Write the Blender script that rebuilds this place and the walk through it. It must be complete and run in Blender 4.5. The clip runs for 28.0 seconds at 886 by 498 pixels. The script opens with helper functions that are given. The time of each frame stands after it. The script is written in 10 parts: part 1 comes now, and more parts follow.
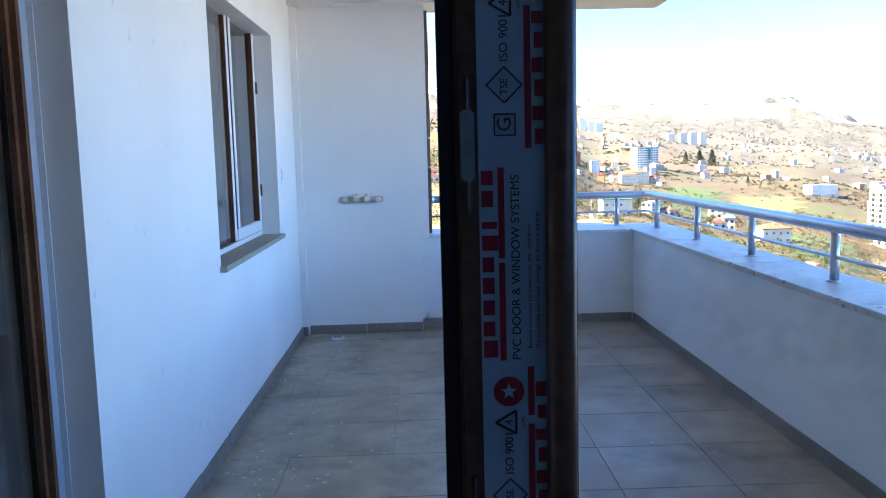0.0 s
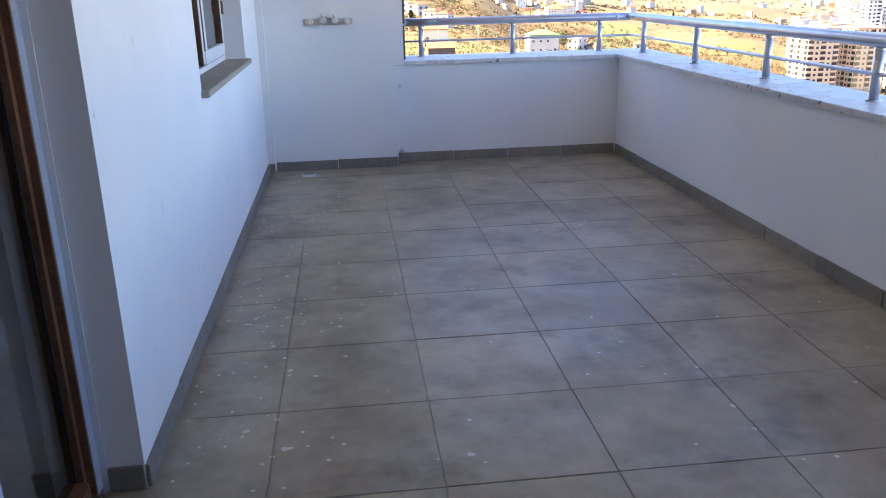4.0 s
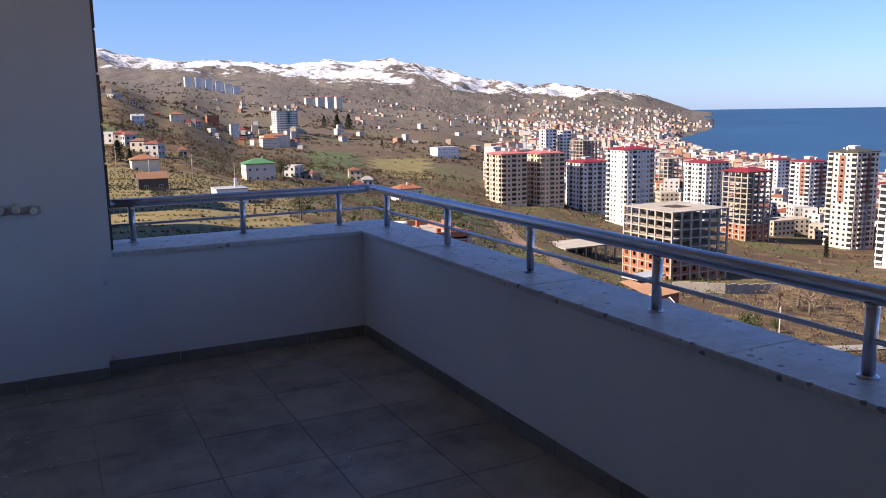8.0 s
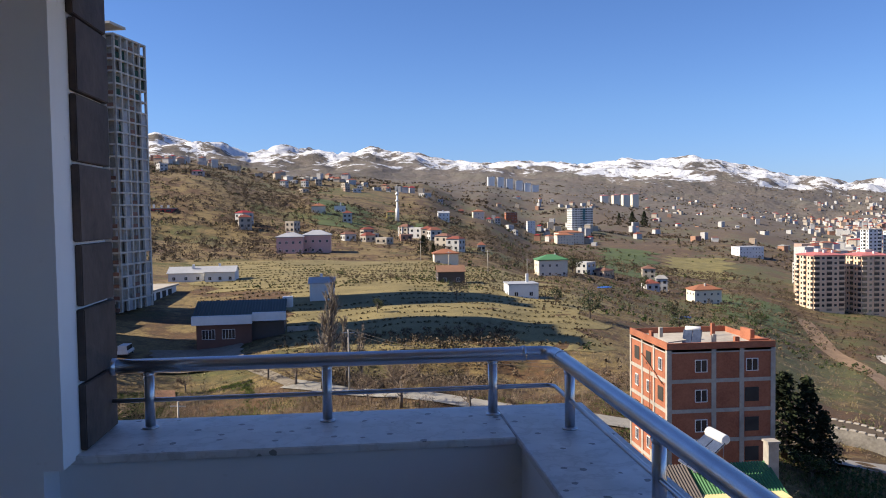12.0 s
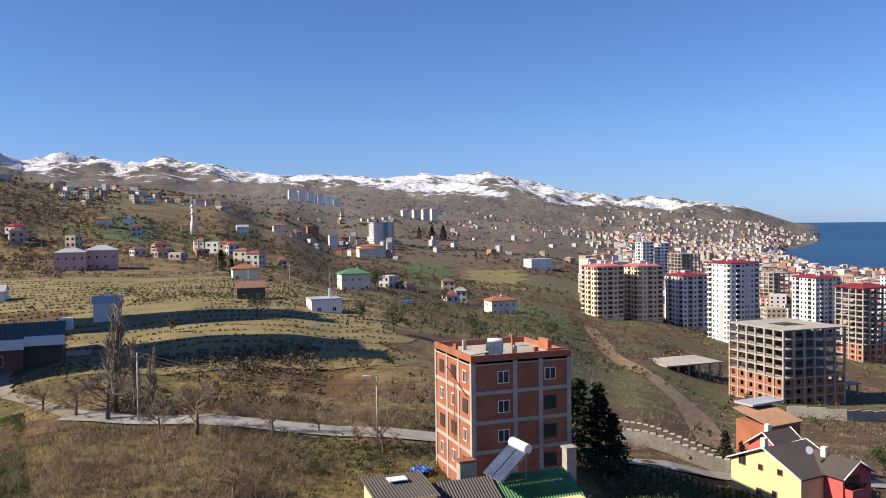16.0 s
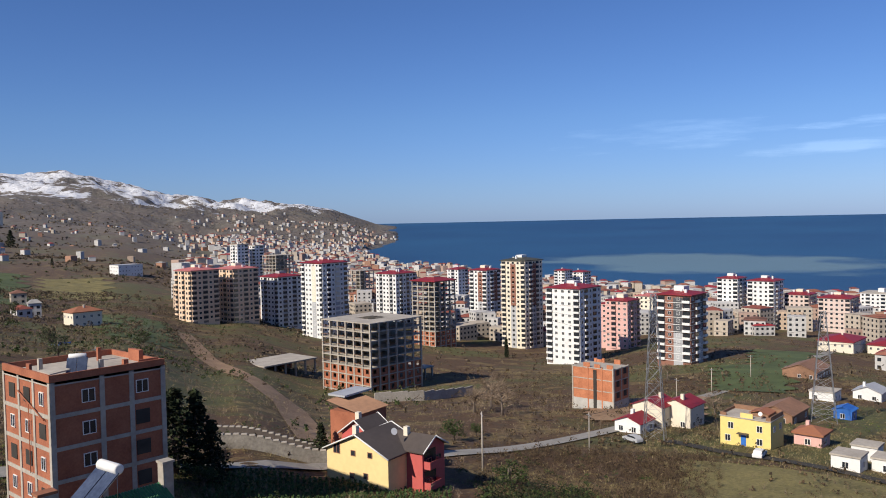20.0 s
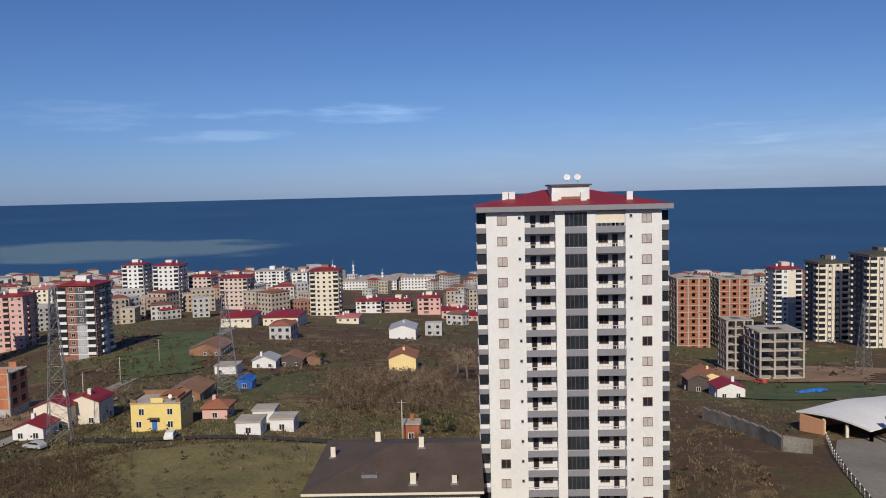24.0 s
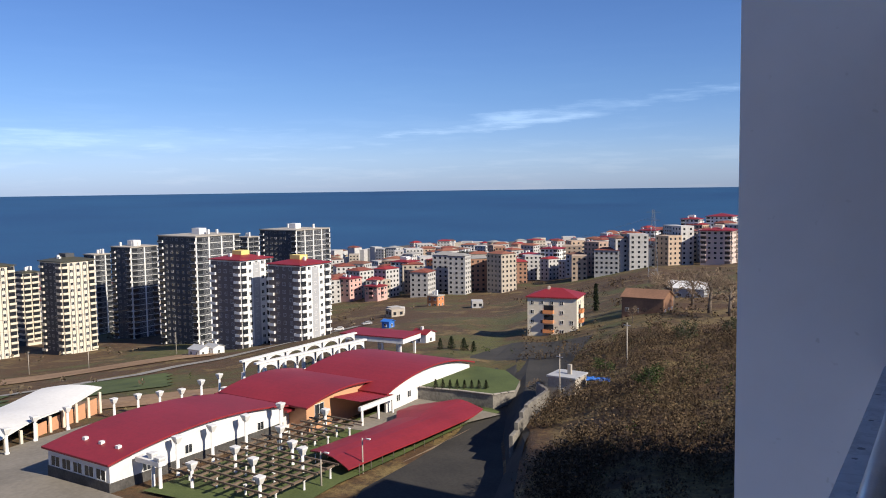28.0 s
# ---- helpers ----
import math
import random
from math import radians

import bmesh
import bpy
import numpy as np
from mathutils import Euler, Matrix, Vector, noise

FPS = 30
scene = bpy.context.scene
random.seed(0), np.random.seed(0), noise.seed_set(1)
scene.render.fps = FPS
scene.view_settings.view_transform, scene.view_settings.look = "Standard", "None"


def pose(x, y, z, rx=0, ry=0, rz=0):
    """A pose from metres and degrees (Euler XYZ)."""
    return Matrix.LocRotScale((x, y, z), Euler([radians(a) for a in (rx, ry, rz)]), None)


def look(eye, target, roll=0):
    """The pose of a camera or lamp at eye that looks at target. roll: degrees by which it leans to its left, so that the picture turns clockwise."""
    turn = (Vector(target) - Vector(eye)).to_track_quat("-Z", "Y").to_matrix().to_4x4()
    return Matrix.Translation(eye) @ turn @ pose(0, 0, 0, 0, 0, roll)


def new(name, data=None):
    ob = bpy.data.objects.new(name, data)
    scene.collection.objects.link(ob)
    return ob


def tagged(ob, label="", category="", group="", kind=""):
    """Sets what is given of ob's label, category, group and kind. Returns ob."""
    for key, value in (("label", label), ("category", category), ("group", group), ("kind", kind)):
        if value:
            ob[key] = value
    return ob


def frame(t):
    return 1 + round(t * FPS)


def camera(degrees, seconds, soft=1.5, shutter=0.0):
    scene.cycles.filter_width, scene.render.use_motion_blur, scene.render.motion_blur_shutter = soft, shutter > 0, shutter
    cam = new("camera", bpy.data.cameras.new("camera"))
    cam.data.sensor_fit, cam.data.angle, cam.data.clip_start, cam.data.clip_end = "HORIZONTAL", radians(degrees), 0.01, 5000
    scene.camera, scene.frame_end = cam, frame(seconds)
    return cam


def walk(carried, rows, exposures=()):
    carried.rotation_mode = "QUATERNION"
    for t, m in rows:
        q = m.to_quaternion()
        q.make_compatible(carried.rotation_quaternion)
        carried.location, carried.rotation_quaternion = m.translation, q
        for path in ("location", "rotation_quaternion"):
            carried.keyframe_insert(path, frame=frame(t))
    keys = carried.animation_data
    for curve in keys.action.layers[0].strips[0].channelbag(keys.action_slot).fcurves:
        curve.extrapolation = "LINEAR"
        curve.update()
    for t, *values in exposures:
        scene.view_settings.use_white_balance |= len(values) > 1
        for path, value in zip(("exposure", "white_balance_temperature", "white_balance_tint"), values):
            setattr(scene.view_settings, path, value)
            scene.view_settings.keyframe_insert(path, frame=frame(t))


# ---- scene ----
cam = camera(57.65, 28.0, soft=1.0)
def aim(x, y, z, yaw, pitch, roll):
    """Camera pose: yaw clockwise from +y, pitch up, roll to the left, in degrees."""
    return pose(x, y, z, 90 + pitch, 0, -yaw) @ pose(0, 0, 0, 0, 0, roll)
PATH = [
    (0.0, 0.988, -0.748, 1.453, 1.35, -6.68, -1.45),
    (0.5, 0.886, -0.766, 1.389, 0.80, -6.90, -1.22),
    (1.0, 0.784, -0.777, 1.325, 0.98, -11.07, -1.50),
    (1.5, 0.693, -0.775, 1.260, 1.45, -16.81, -1.21),
    (2.0, 0.626, -0.745, 1.207, 3.64, -18.18, -1.23),
    (2.5, 0.599, -0.673, 1.214, 5.74, -18.09, -0.83),
    (4.5, 0.596, -0.327, 1.385, 6.63, -18.09, -1.36),
    (5.0, 0.569, -0.328, 1.427, 7.04, -15.61, -1.44),
    (5.5, 0.567, -0.311, 1.468, 8.94, -12.20, -1.66),
    (6.0, 0.645, -0.154, 1.495, 17.88, -10.98, -2.14),
    (6.5, 0.680, -0.008, 1.528, 27.17, -10.89, -1.79),
    (7.0, 0.665, 0.066, 1.557, 29.66, -10.32, -1.54),
    (7.5, 0.667, 0.312, 1.579, 29.01, -9.87, -1.09),
    (8.0, 0.689, 0.500, 1.648, 26.38, -9.76, -0.94),
    (8.5, 0.830, 0.688, 1.645, 24.55, -9.74, -1.25),
    (9.0, 1.058, 0.864, 1.698, 23.86, -9.72, -1.30),
    (9.5, 1.237, 1.081, 1.701, 23.23, -9.57, -1.25),
    (10.0, 1.439, 1.376, 1.715, 22.69, -8.33, -1.17),
    (10.5, 1.735, 1.886, 1.618, 20.74, -5.37, -1.21),
    (11.0, 1.854, 1.992, 1.699, 15.19, -3.14, -0.93),
    (11.5, 1.977, 2.348, 1.705, 9.22, -2.65, -1.18),
    (13.5, 2.439, 4.415, 1.661, 3.23, -2.56, -0.47),
    (14.0, 2.420, 4.830, 1.720, 6.45, -2.47, -0.25),
    (14.5, 2.394, 4.840, 1.722, 9.62, -2.35, -0.27),
    (15.0, 2.359, 4.847, 1.724, 11.64, -2.14, -0.42),
    (15.5, 2.322, 4.855, 1.726, 14.85, -1.95, -0.54),
    (16.0, 2.292, 4.863, 1.728, 19.88, -1.80, -0.72),
    (16.5, 2.276, 4.869, 1.731, 24.75, -1.72, -0.93),
    (17.0, 2.271, 4.874, 1.735, 28.86, -1.75, -1.07),
    (17.5, 2.277, 4.879, 1.738, 31.97, -1.80, -1.12),
    (18.0, 2.290, 4.881, 1.740, 34.83, -1.84, -1.13),
    (18.5, 2.301, 4.882, 1.743, 37.97, -1.90, -1.17),
    (19.0, 2.314, 4.883, 1.745, 41.08, -1.96, -1.15),
    (19.5, 2.331, 4.883, 1.746, 44.46, -2.02, -1.20),
    (20.0, 2.352, 4.882, 1.747, 48.14, -2.11, -1.18),
    (20.5, 2.377, 4.881, 1.749, 51.57, -2.39, -1.27),
    (22.5, 2.681, 4.884, 1.763, 70.16, -3.83, -1.52),
    (23.0, 2.703, 4.882, 1.763, 75.98, -3.93, -1.28),
    (23.5, 2.720, 4.877, 1.764, 82.07, -3.95, -1.47),
    (24.0, 2.736, 4.873, 1.764, 88.77, -4.05, -1.33),
    (24.5, 2.754, 4.869, 1.764, 97.79, -4.15, -1.32),
    (25.0, 2.767, 4.865, 1.764, 108.51, -4.24, -1.27),
    (25.5, 2.777, 4.863, 1.764, 118.79, -4.31, -1.27),
    (26.0, 2.786, 4.860, 1.764, 127.47, -4.35, -1.28),
    (26.5, 2.796, 4.858, 1.763, 135.47, -4.40, -1.28),
    (27.0, 2.807, 4.856, 1.763, 142.72, -4.42, -1.24),
    (27.5, 2.822, 4.855, 1.763, 147.17, -4.40, -1.02),
    (28.0, 2.839, 4.854, 1.763, 147.17, -4.38, -0.75),
]
EXPOSURES = [(0.0, 3.3, 7600, -2), (1.0, 3.45, 8400, 4), (2.0, 4.3, 13300, 12), (2.5, 4.25, 13300, 12), (4.5, 3.15, 9900, 9), (5.0, 2.95, 9200, 8), (6.0, 2.0, 7800, 7), (7.0, 1.2, 7300, 10), (8.0, 1.0, 7500, 17), (10.0, 0.95, 7500, 16), (11.0, 0.72, 7200, 11), (14.0, 1.01, 7400, 9), (17.0, 0.46, 7050, 10), (20.0, 0.17, 6850, 10), (23.0, -0.3, 6800, 10), (25.0, -0.24, 6800, 11), (26.0, -0.09, 6600, 10), (28.0, 0.39, 7000, 10)]
walk(cam, [(t, aim(*r)) for t, *r in PATH], EXPOSURES)

# ---- light ----
SUN_AZ, SUN_EL = 274.0, 35.0      # degrees clockwise from +y, degrees above the horizon
EYE = Vector((2.5, 4.8, 1.75))
world = bpy.data.worlds.new("sky")
scene.world = world
world.use_nodes = True
wn, wl = world.node_tree.nodes, world.node_tree.links
wn.clear()
sky = wn.new("ShaderNodeTexSky")
sky.sky_type = "NISHITA"
sky.sun_disc = False
sky.sun_elevation, sky.sun_rotation = radians(SUN_EL), radians(SUN_AZ)
sky.altitude, sky.air_density, sky.dust_density, sky.ozone_density = 100, 1.0, 0.2, 2.5
bg = wn.new("ShaderNodeBackground")
bg.inputs["Strength"].default_value = 0.067
wo = wn.new("ShaderNodeOutputWorld")
def sky_ramp(fac, stops):
    r = wn.new("ShaderNodeValToRGB")
    e = r.color_ramp.elements
    while len(e) < len(stops):
        e.new(0.5)
    for el, (p, c) in zip(e, stops):
        el.position, el.color = p, (*c, 1)
    wl.new(fac, r.inputs[0])
    return r.outputs[0]
def sky_mix(fac, a, b, mode):
    m = wn.new("ShaderNodeMix")
    m.data_type, m.blend_type = "RGBA", mode
    for s, v in ((m.inputs[0], fac), (m.inputs[6], a), (m.inputs[7], b)):
        if isinstance(v, (int, float)):
            s.default_value = v
        elif isinstance(v, tuple):
            s.default_value = (*v, 1)
        else:
            wl.new(v, s)
    return m.outputs[2]
tc = wn.new("ShaderNodeTexCoord")
sep = wn.new("ShaderNodeSeparateXYZ")
wl.new(tc.outputs["Generated"], sep.inputs[0])
# clear winter air, deep blue down to a pale blue horizon
air = sky_ramp(sep.outputs[2], [(0.0, (0.48, 0.74, 1.60)), (0.04, (0.52, 0.77, 1.48)), (0.12, (0.55, 0.82, 1.40)), (0.25, (0.52, 0.79, 1.34)), (0.45, (0.60, 0.81, 1.32))])
clear = sky_mix(1.0, sky.outputs[0], air, "MULTIPLY")
# a pale veil low over the sea, with a few thin streaks of cloud
def sky_calc(op, a, b=0.0):
    m = wn.new("ShaderNodeMath")
    m.operation = op
    for sock, v in zip(m.inputs, (a, b)):
        if isinstance(v, (int, float)):
            sock.default_value = v
        else:
            wl.new(v, sock)
    return m.outputs[0]
azimuth = sky_calc("MULTIPLY", sky_calc("ARCTAN2", sep.outputs[0], sep.outputs[1]), 180 / math.pi)
height = sky_calc("MULTIPLY", sky_calc("ARCSINE", sep.outputs[2]), 180 / math.pi)
stretch = wn.new("ShaderNodeMapping")
stretch.inputs["Scale"].default_value = (5.0, 5.0, 46.0)
stretch.inputs["Rotation"].default_value = (0.05, -0.04, 0)
wl.new(tc.outputs["Generated"], stretch.inputs[0])
streak = wn.new("ShaderNodeTexNoise")
streak.inputs["Scale"].default_value, streak.inputs["Detail"].default_value, streak.inputs["Roughness"].default_value = 1.6, 8, 0.62
wl.new(stretch.outputs[0], streak.inputs["Vector"])
wisp = streak.outputs["Fac"]
def cloud_streak(az, el, half_w, half_h, tilt, dense):
    """A drawn-out wisp round one direction; tilt in degrees of height for each degree of azimuth."""
    u = sky_calc("SUBTRACT", azimuth, az)
    v = sky_calc("SUBTRACT", sky_calc("SUBTRACT", height, el), sky_calc("MULTIPLY", u, tilt))
    u, v = sky_calc("DIVIDE", u, half_w), sky_calc("DIVIDE", v, half_h)
    q = sky_calc("ADD", sky_calc("MULTIPLY", u, u), sky_calc("MULTIPLY", v, v))
    q = sky_calc("ADD", q, sky_calc("MULTIPLY", sky_calc("SUBTRACT", wisp, 0.42), 4.5))
    return sky_ramp(q, [(0.0, (dense, dense, dense)), (0.5, (dense * 0.4, dense * 0.4, dense * 0.4)), (1.0, (0, 0, 0))])
veil = sky_ramp(wisp, [(0.50, (0.55, 0.55, 0.55)), (0.75, (1, 1, 1))])
low = sky_ramp(sep.outputs[2], [(0.0, (0.42, 0.42, 0.42)), (0.035, (0.62, 0.62, 0.62)), (0.07, (0.36, 0.36, 0.36)), (0.105, (0.15, 0.15, 0.15)), (0.16, (0.10, 0.10, 0.10)), (0.35, (0, 0, 0))])
east = sky_ramp(sky_calc("DIVIDE", azimuth, 180.0), [(0.36, (0, 0, 0)), (0.70, (1, 1, 1))])
cover = sky_mix(1.0, sky_mix(1.0, veil, low, "MULTIPLY"), east, "MULTIPLY")
for args in ((82.0, 5.5, 10.5, 0.8, 0.01, 0.7), (74.5, 4.2, 8.0, 0.5, 0.02, 0.4), (156.5, 5.2, 15.0, 0.75, 0.115, 0.95), (124.0, 3.4, 26.0, 0.9, 0.0, 0.4), (64.0, 5.4, 9.0, 1.3, 0.05, 0.35)):
    cover = sky_mix(1.0, cover, cloud_streak(*args), "ADD")
cloudy = sky_mix(cover, clear, sky_mix(1.0, clear, (2.05, 1.62, 1.34), "MULTIPLY"), "MIX")
wl.new(cloudy, bg.inputs["Color"])
wl.new(bg.outputs[0], wo.inputs["Surface"])
sun = new("sun", bpy.data.lights.new("sun", "SUN"))
sun.data.energy, sun.data.angle, sun.data.color = 5.0, radians(0.55), (1.0, 0.93, 0.82)
sa, se = radians(SUN_AZ), radians(SUN_EL)
sun.matrix_world = look((0, 0, 0), (-math.sin(sa) * math.cos(se), -math.cos(sa) * math.cos(se), -math.sin(se)))

# ---- materials ----
def node_mat(name):
    m = bpy.data.materials.new(name)
    m.use_nodes = True
    nt = m.node_tree
    return m, nt, nt.nodes["Principled BSDF"]

def ramp(nt, fac, stops):
    r = nt.nodes.new("ShaderNodeValToRGB")
    e = r.color_ramp.elements
    while len(e) < len(stops):
        e.new(0.5)
    for el, (p, c) in zip(e, stops):
        el.position = p
        el.color = (*c, 1) if len(c) == 3 else c
    nt.links.new(fac, r.inputs[0])
    return r.outputs[0]

def tex_noise(nt, vec, scale, detail=4.0, rough=0.55):
    n = nt.nodes.new("ShaderNodeTexNoise")
    n.inputs["Scale"].default_value, n.inputs["Detail"].default_value, n.inputs["Roughness"].default_value = scale, detail, rough
    nt.links.new(vec, n.inputs["Vector"])
    return n.outputs["Fac"]

def mix_rgb(nt, fac, a, b, mode="MIX"):
    m = nt.nodes.new("ShaderNodeMix")
    m.data_type, m.blend_type = "RGBA", mode
    for sock, v in ((m.inputs[0], fac), (m.inputs[6], a), (m.inputs[7], b)):
        if hasattr(v, "is_output"):
            nt.links.new(v, sock)
        elif isinstance(v, (int, float)):
            sock.default_value = v
        else:
            sock.default_value = (*v, 1)
    return m.outputs[2]

def calc(nt, op, a, b=0.0, clamp=False):
    m = nt.nodes.new("ShaderNodeMath")
    m.operation, m.use_clamp = op, clamp
    for sock, v in zip(m.inputs, (a, b)):
        if hasattr(v, "is_output"):
            nt.links.new(v, sock)
        else:
            sock.default_value = v
    return m.outputs[0]

def bump(nt, bsdf, height, strength=0.3, dist=0.01):
    b = nt.nodes.new("ShaderNodeBump")
    b.inputs["Strength"].default_value, b.inputs["Distance"].default_value = strength, dist
    nt.links.new(height, b.inputs["Height"])
    nt.links.new(b.outputs[0], bsdf.inputs["Normal"])

def world_pos(nt):
    return nt.nodes.new("ShaderNodeNewGeometry").outputs["Position"]

def surface(name, dark, light, rough=0.8, fine=30.0, coarse=1.2, metal=0.0, relief=0.15, dist=0.004, vary=0.0):
    """A surface that wanders between two colours at two scales, with fine relief; vary: object to object."""
    m, nt, b = node_mat(name)
    p = world_pos(nt)
    f = calc(nt, "ADD", calc(nt, "MULTIPLY", tex_noise(nt, p, fine), 0.45), calc(nt, "MULTIPLY", tex_noise(nt, p, coarse), 0.55))
    c = ramp(nt, f, [(0.34, dark), (0.66, light)])
    if vary:
        oi = nt.nodes.new("ShaderNodeObjectInfo")
        k = calc(nt, "ADD", calc(nt, "MULTIPLY", oi.outputs["Random"], vary), 1 - vary / 2)
        comb = nt.nodes.new("ShaderNodeCombineColor")
        for i in range(3):
            nt.links.new(k, comb.inputs[i])
        c = mix_rgb(nt, 1.0, c, comb.outputs[0], "MULTIPLY")
    nt.links.new(c, b.inputs["Base Color"])
    b.inputs["Roughness"].default_value, b.inputs["Metallic"].default_value = rough, metal
    if relief:
        bump(nt, b, tex_noise(nt, p, fine * 2), relief, dist)
    return m

# ---- mesh helpers ----
def bm_box(bm, x0, y0, z0, x1, y1, z1, mi=0):
    v = [bm.verts.new(c) for c in ((x0, y0, z0), (x1, y0, z0), (x1, y1, z0), (x0, y1, z0), (x0, y0, z1), (x1, y0, z1), (x1, y1, z1), (x0, y1, z1))]
    for f in ((3, 2, 1, 0), (4, 5, 6, 7), (0, 1, 5, 4), (1, 2, 6, 5), (2, 3, 7, 6), (3, 0, 4, 7)):
        bm.faces.new([v[i] for i in f]).material_index = mi
    return v

def bm_tube(bm, pts, r, n=10, caps=True, mi=0):
    """A round bar along a list of points; r is one radius or one for each point."""
    pts = [Vector(p) for p in pts]
    rs = r if isinstance(r, (list, tuple)) else [r] * len(pts)
    rings = []
    side = None
    for i, p in enumerate(pts):
        d = (pts[min(i + 1, len(pts) - 1)] - pts[max(i - 1, 0)]).normalized()
        if side is None:
            side = d.cross(Vector((0, 0, 1)) if abs(d.z) < 0.9 else Vector((0, 1, 0))).normalized()
        side = (side - d * side.dot(d)).normalized()
        up = d.cross(side)
        rings.append([bm.verts.new(p + (side * math.cos(a) + up * math.sin(a)) * rs[i]) for a in (2 * math.pi * k / n for k in range(n))])
    for a, b in zip(rings, rings[1:]):
        for k in range(n):
            f = bm.faces.new((a[k], a[(k + 1) % n], b[(k + 1) % n], b[k]))
            f.smooth, f.material_index = True, mi
    if caps:
        bm.faces.new(rings[0][::-1]).material_index = mi
        bm.faces.new(rings[-1]).material_index = mi

def bm_prism(bm, poly, z0, z1, mi=0):
    lo, hi = [bm.verts.new((x, y, z0)) for x, y in poly], [bm.verts.new((x, y, z1)) for x, y in poly]
    n = len(poly)
    bm.faces.new(hi).material_index = mi
    bm.faces.new(lo[::-1]).material_index = mi
    for i in range(n):
        bm.faces.new((lo[i], lo[(i + 1) % n], hi[(i + 1) % n], hi[i])).material_index = mi

def to_mesh(bm, name, mats, bevel=0.0):
    if bevel:
        bmesh.ops.bevel(bm, geom=[e for e in bm.edges], offset=bevel, segments=2, affect="EDGES", clamp_overlap=True)
    bmesh.ops.recalc_face_normals(bm, faces=bm.faces)
    me = bpy.data.meshes.new(name)
    bm.to_mesh(me)
    bm.free()
    for m in mats if isinstance(mats, (list, tuple)) else [mats]:
        me.materials.append(m)
    return me

def part(name, bm, material, parent=None, label="", bevel=0.0):
    """Links a bmesh, or a mesh, as one object under a thing or a part."""
    me = bm if isinstance(bm, bpy.types.Mesh) else to_mesh(bm, name, material, bevel)
    ob = new(name, me)
    ob.parent = parent
    if label:
        ob["label"] = label
    return ob

def box_part(name, c, material, parent=None, label="", bevel=0.0):
    bm = bmesh.new()
    bm_box(bm, *c)
    return part(name, bm, material, parent, label, bevel)

def thing(name, m, label, category, group="", kind=""):
    ob = tagged(new(name), label, category, group, kind)
    ob.empty_display_size = 0.2
    ob.matrix_world = m
    return ob

# ---- ground: one sheet from the foot of the house to the snow ridge ----
RADII = (12, 60, 95, 140, 200, 300, 450, 650, 1000, 1600, 2600)
SLOPES = []
def slope(az, *heights):
    SLOPES.append((az, heights))
slope(-90, -30, -27, -24, -19, -12, -2, 8, 25, 60, 120, 220)
slope(-60, -30, -28, -26, -22, -16, -5, 5, 20, 60, 120, 220)
slope(-35, -32, -29, -26, -23, -18, -8, 5, 30, 60, 110, 190)
slope(-22, -33, -30, -27, -25, -22, -14, 0, 36, 88, 90, 150)
slope(-12, -33, -30, -28, -27, -25, -20, -11, 30, 66, 70, 130)
slope(-4, -34, -30, -27, -24, -22, -19, -13, 10, 42, 70, 120)
slope(4, -34, -30, -26, -22, -21, -19, -16, -8, 30, 50, 100)
slope(8, -34, -30, -26.5, -22.5, -21, -21, -21, -18, 2, 35, 95)
slope(13, -34, -30, -27, -24, -23, -25, -31, -36, -33, 8, 85)
slope(25, -34, -31, -28, -29, -31, -37, -46, -52, -48, -25, 20)
slope(33, -34, -32, -30, -34, -40, -50, -58, -64, -66, -66, -45)
slope(40, -34, -33, -32, -38, -47, -60, -69, -75, -87, -96, -80)
slope(46, -34, -34, -34, -39, -47, -60, -71, -79, -92, -101, -112)
slope(55, -35, -36, -36, -41, -47, -59, -76, -87, -99, -110, -140)
slope(70, -36, -37, -37, -41, -46, -54, -66, -82, -102, -122, -140)
slope(90, -36, -40, -44, -46, -48, -58, -74, -90, -106, -125, -140)
slope(100, -36, -41, -46, -47.2, -49.3, -60.5, -77, -91, -106, -123.5, -140)
slope(110, -36, -40, -42.5, -43.5, -49.5, -63, -80, -92, -106, -122, -140)
slope(119, -36, -40, -42, -43, -47, -60.5, -77, -90, -105, -122, -140)
slope(130, -36, -40, -42, -43, -47, -58, -74, -88, -104, -122, -140)
slope(148, -35, -38, -42, -43.5, -42, -49.5, -63, -73, -90, -108, -130)
slope(151, -34.5, -37.5, -41.5, -43.5, -42.5, -50, -62, -72, -89, -108, -130)
slope(153.2, -33, -32.5, -34.5, -38.5, -41.5, -48, -59, -70, -88, -107, -130)
slope(163, -31, -30, -30, -32, -34, -38, -45, -54, -72, -98, -125)
slope(175, -28, -26, -25, -26, -28, -31, -38, -48, -66, -90, -110)
slope(230, -28, -26, -24, -20, -15, -5, 10, 20, 30, 40, 60)
slope(270, -30, -27, -24, -19, -12, -2, 8, 25, 60, 120, 220)
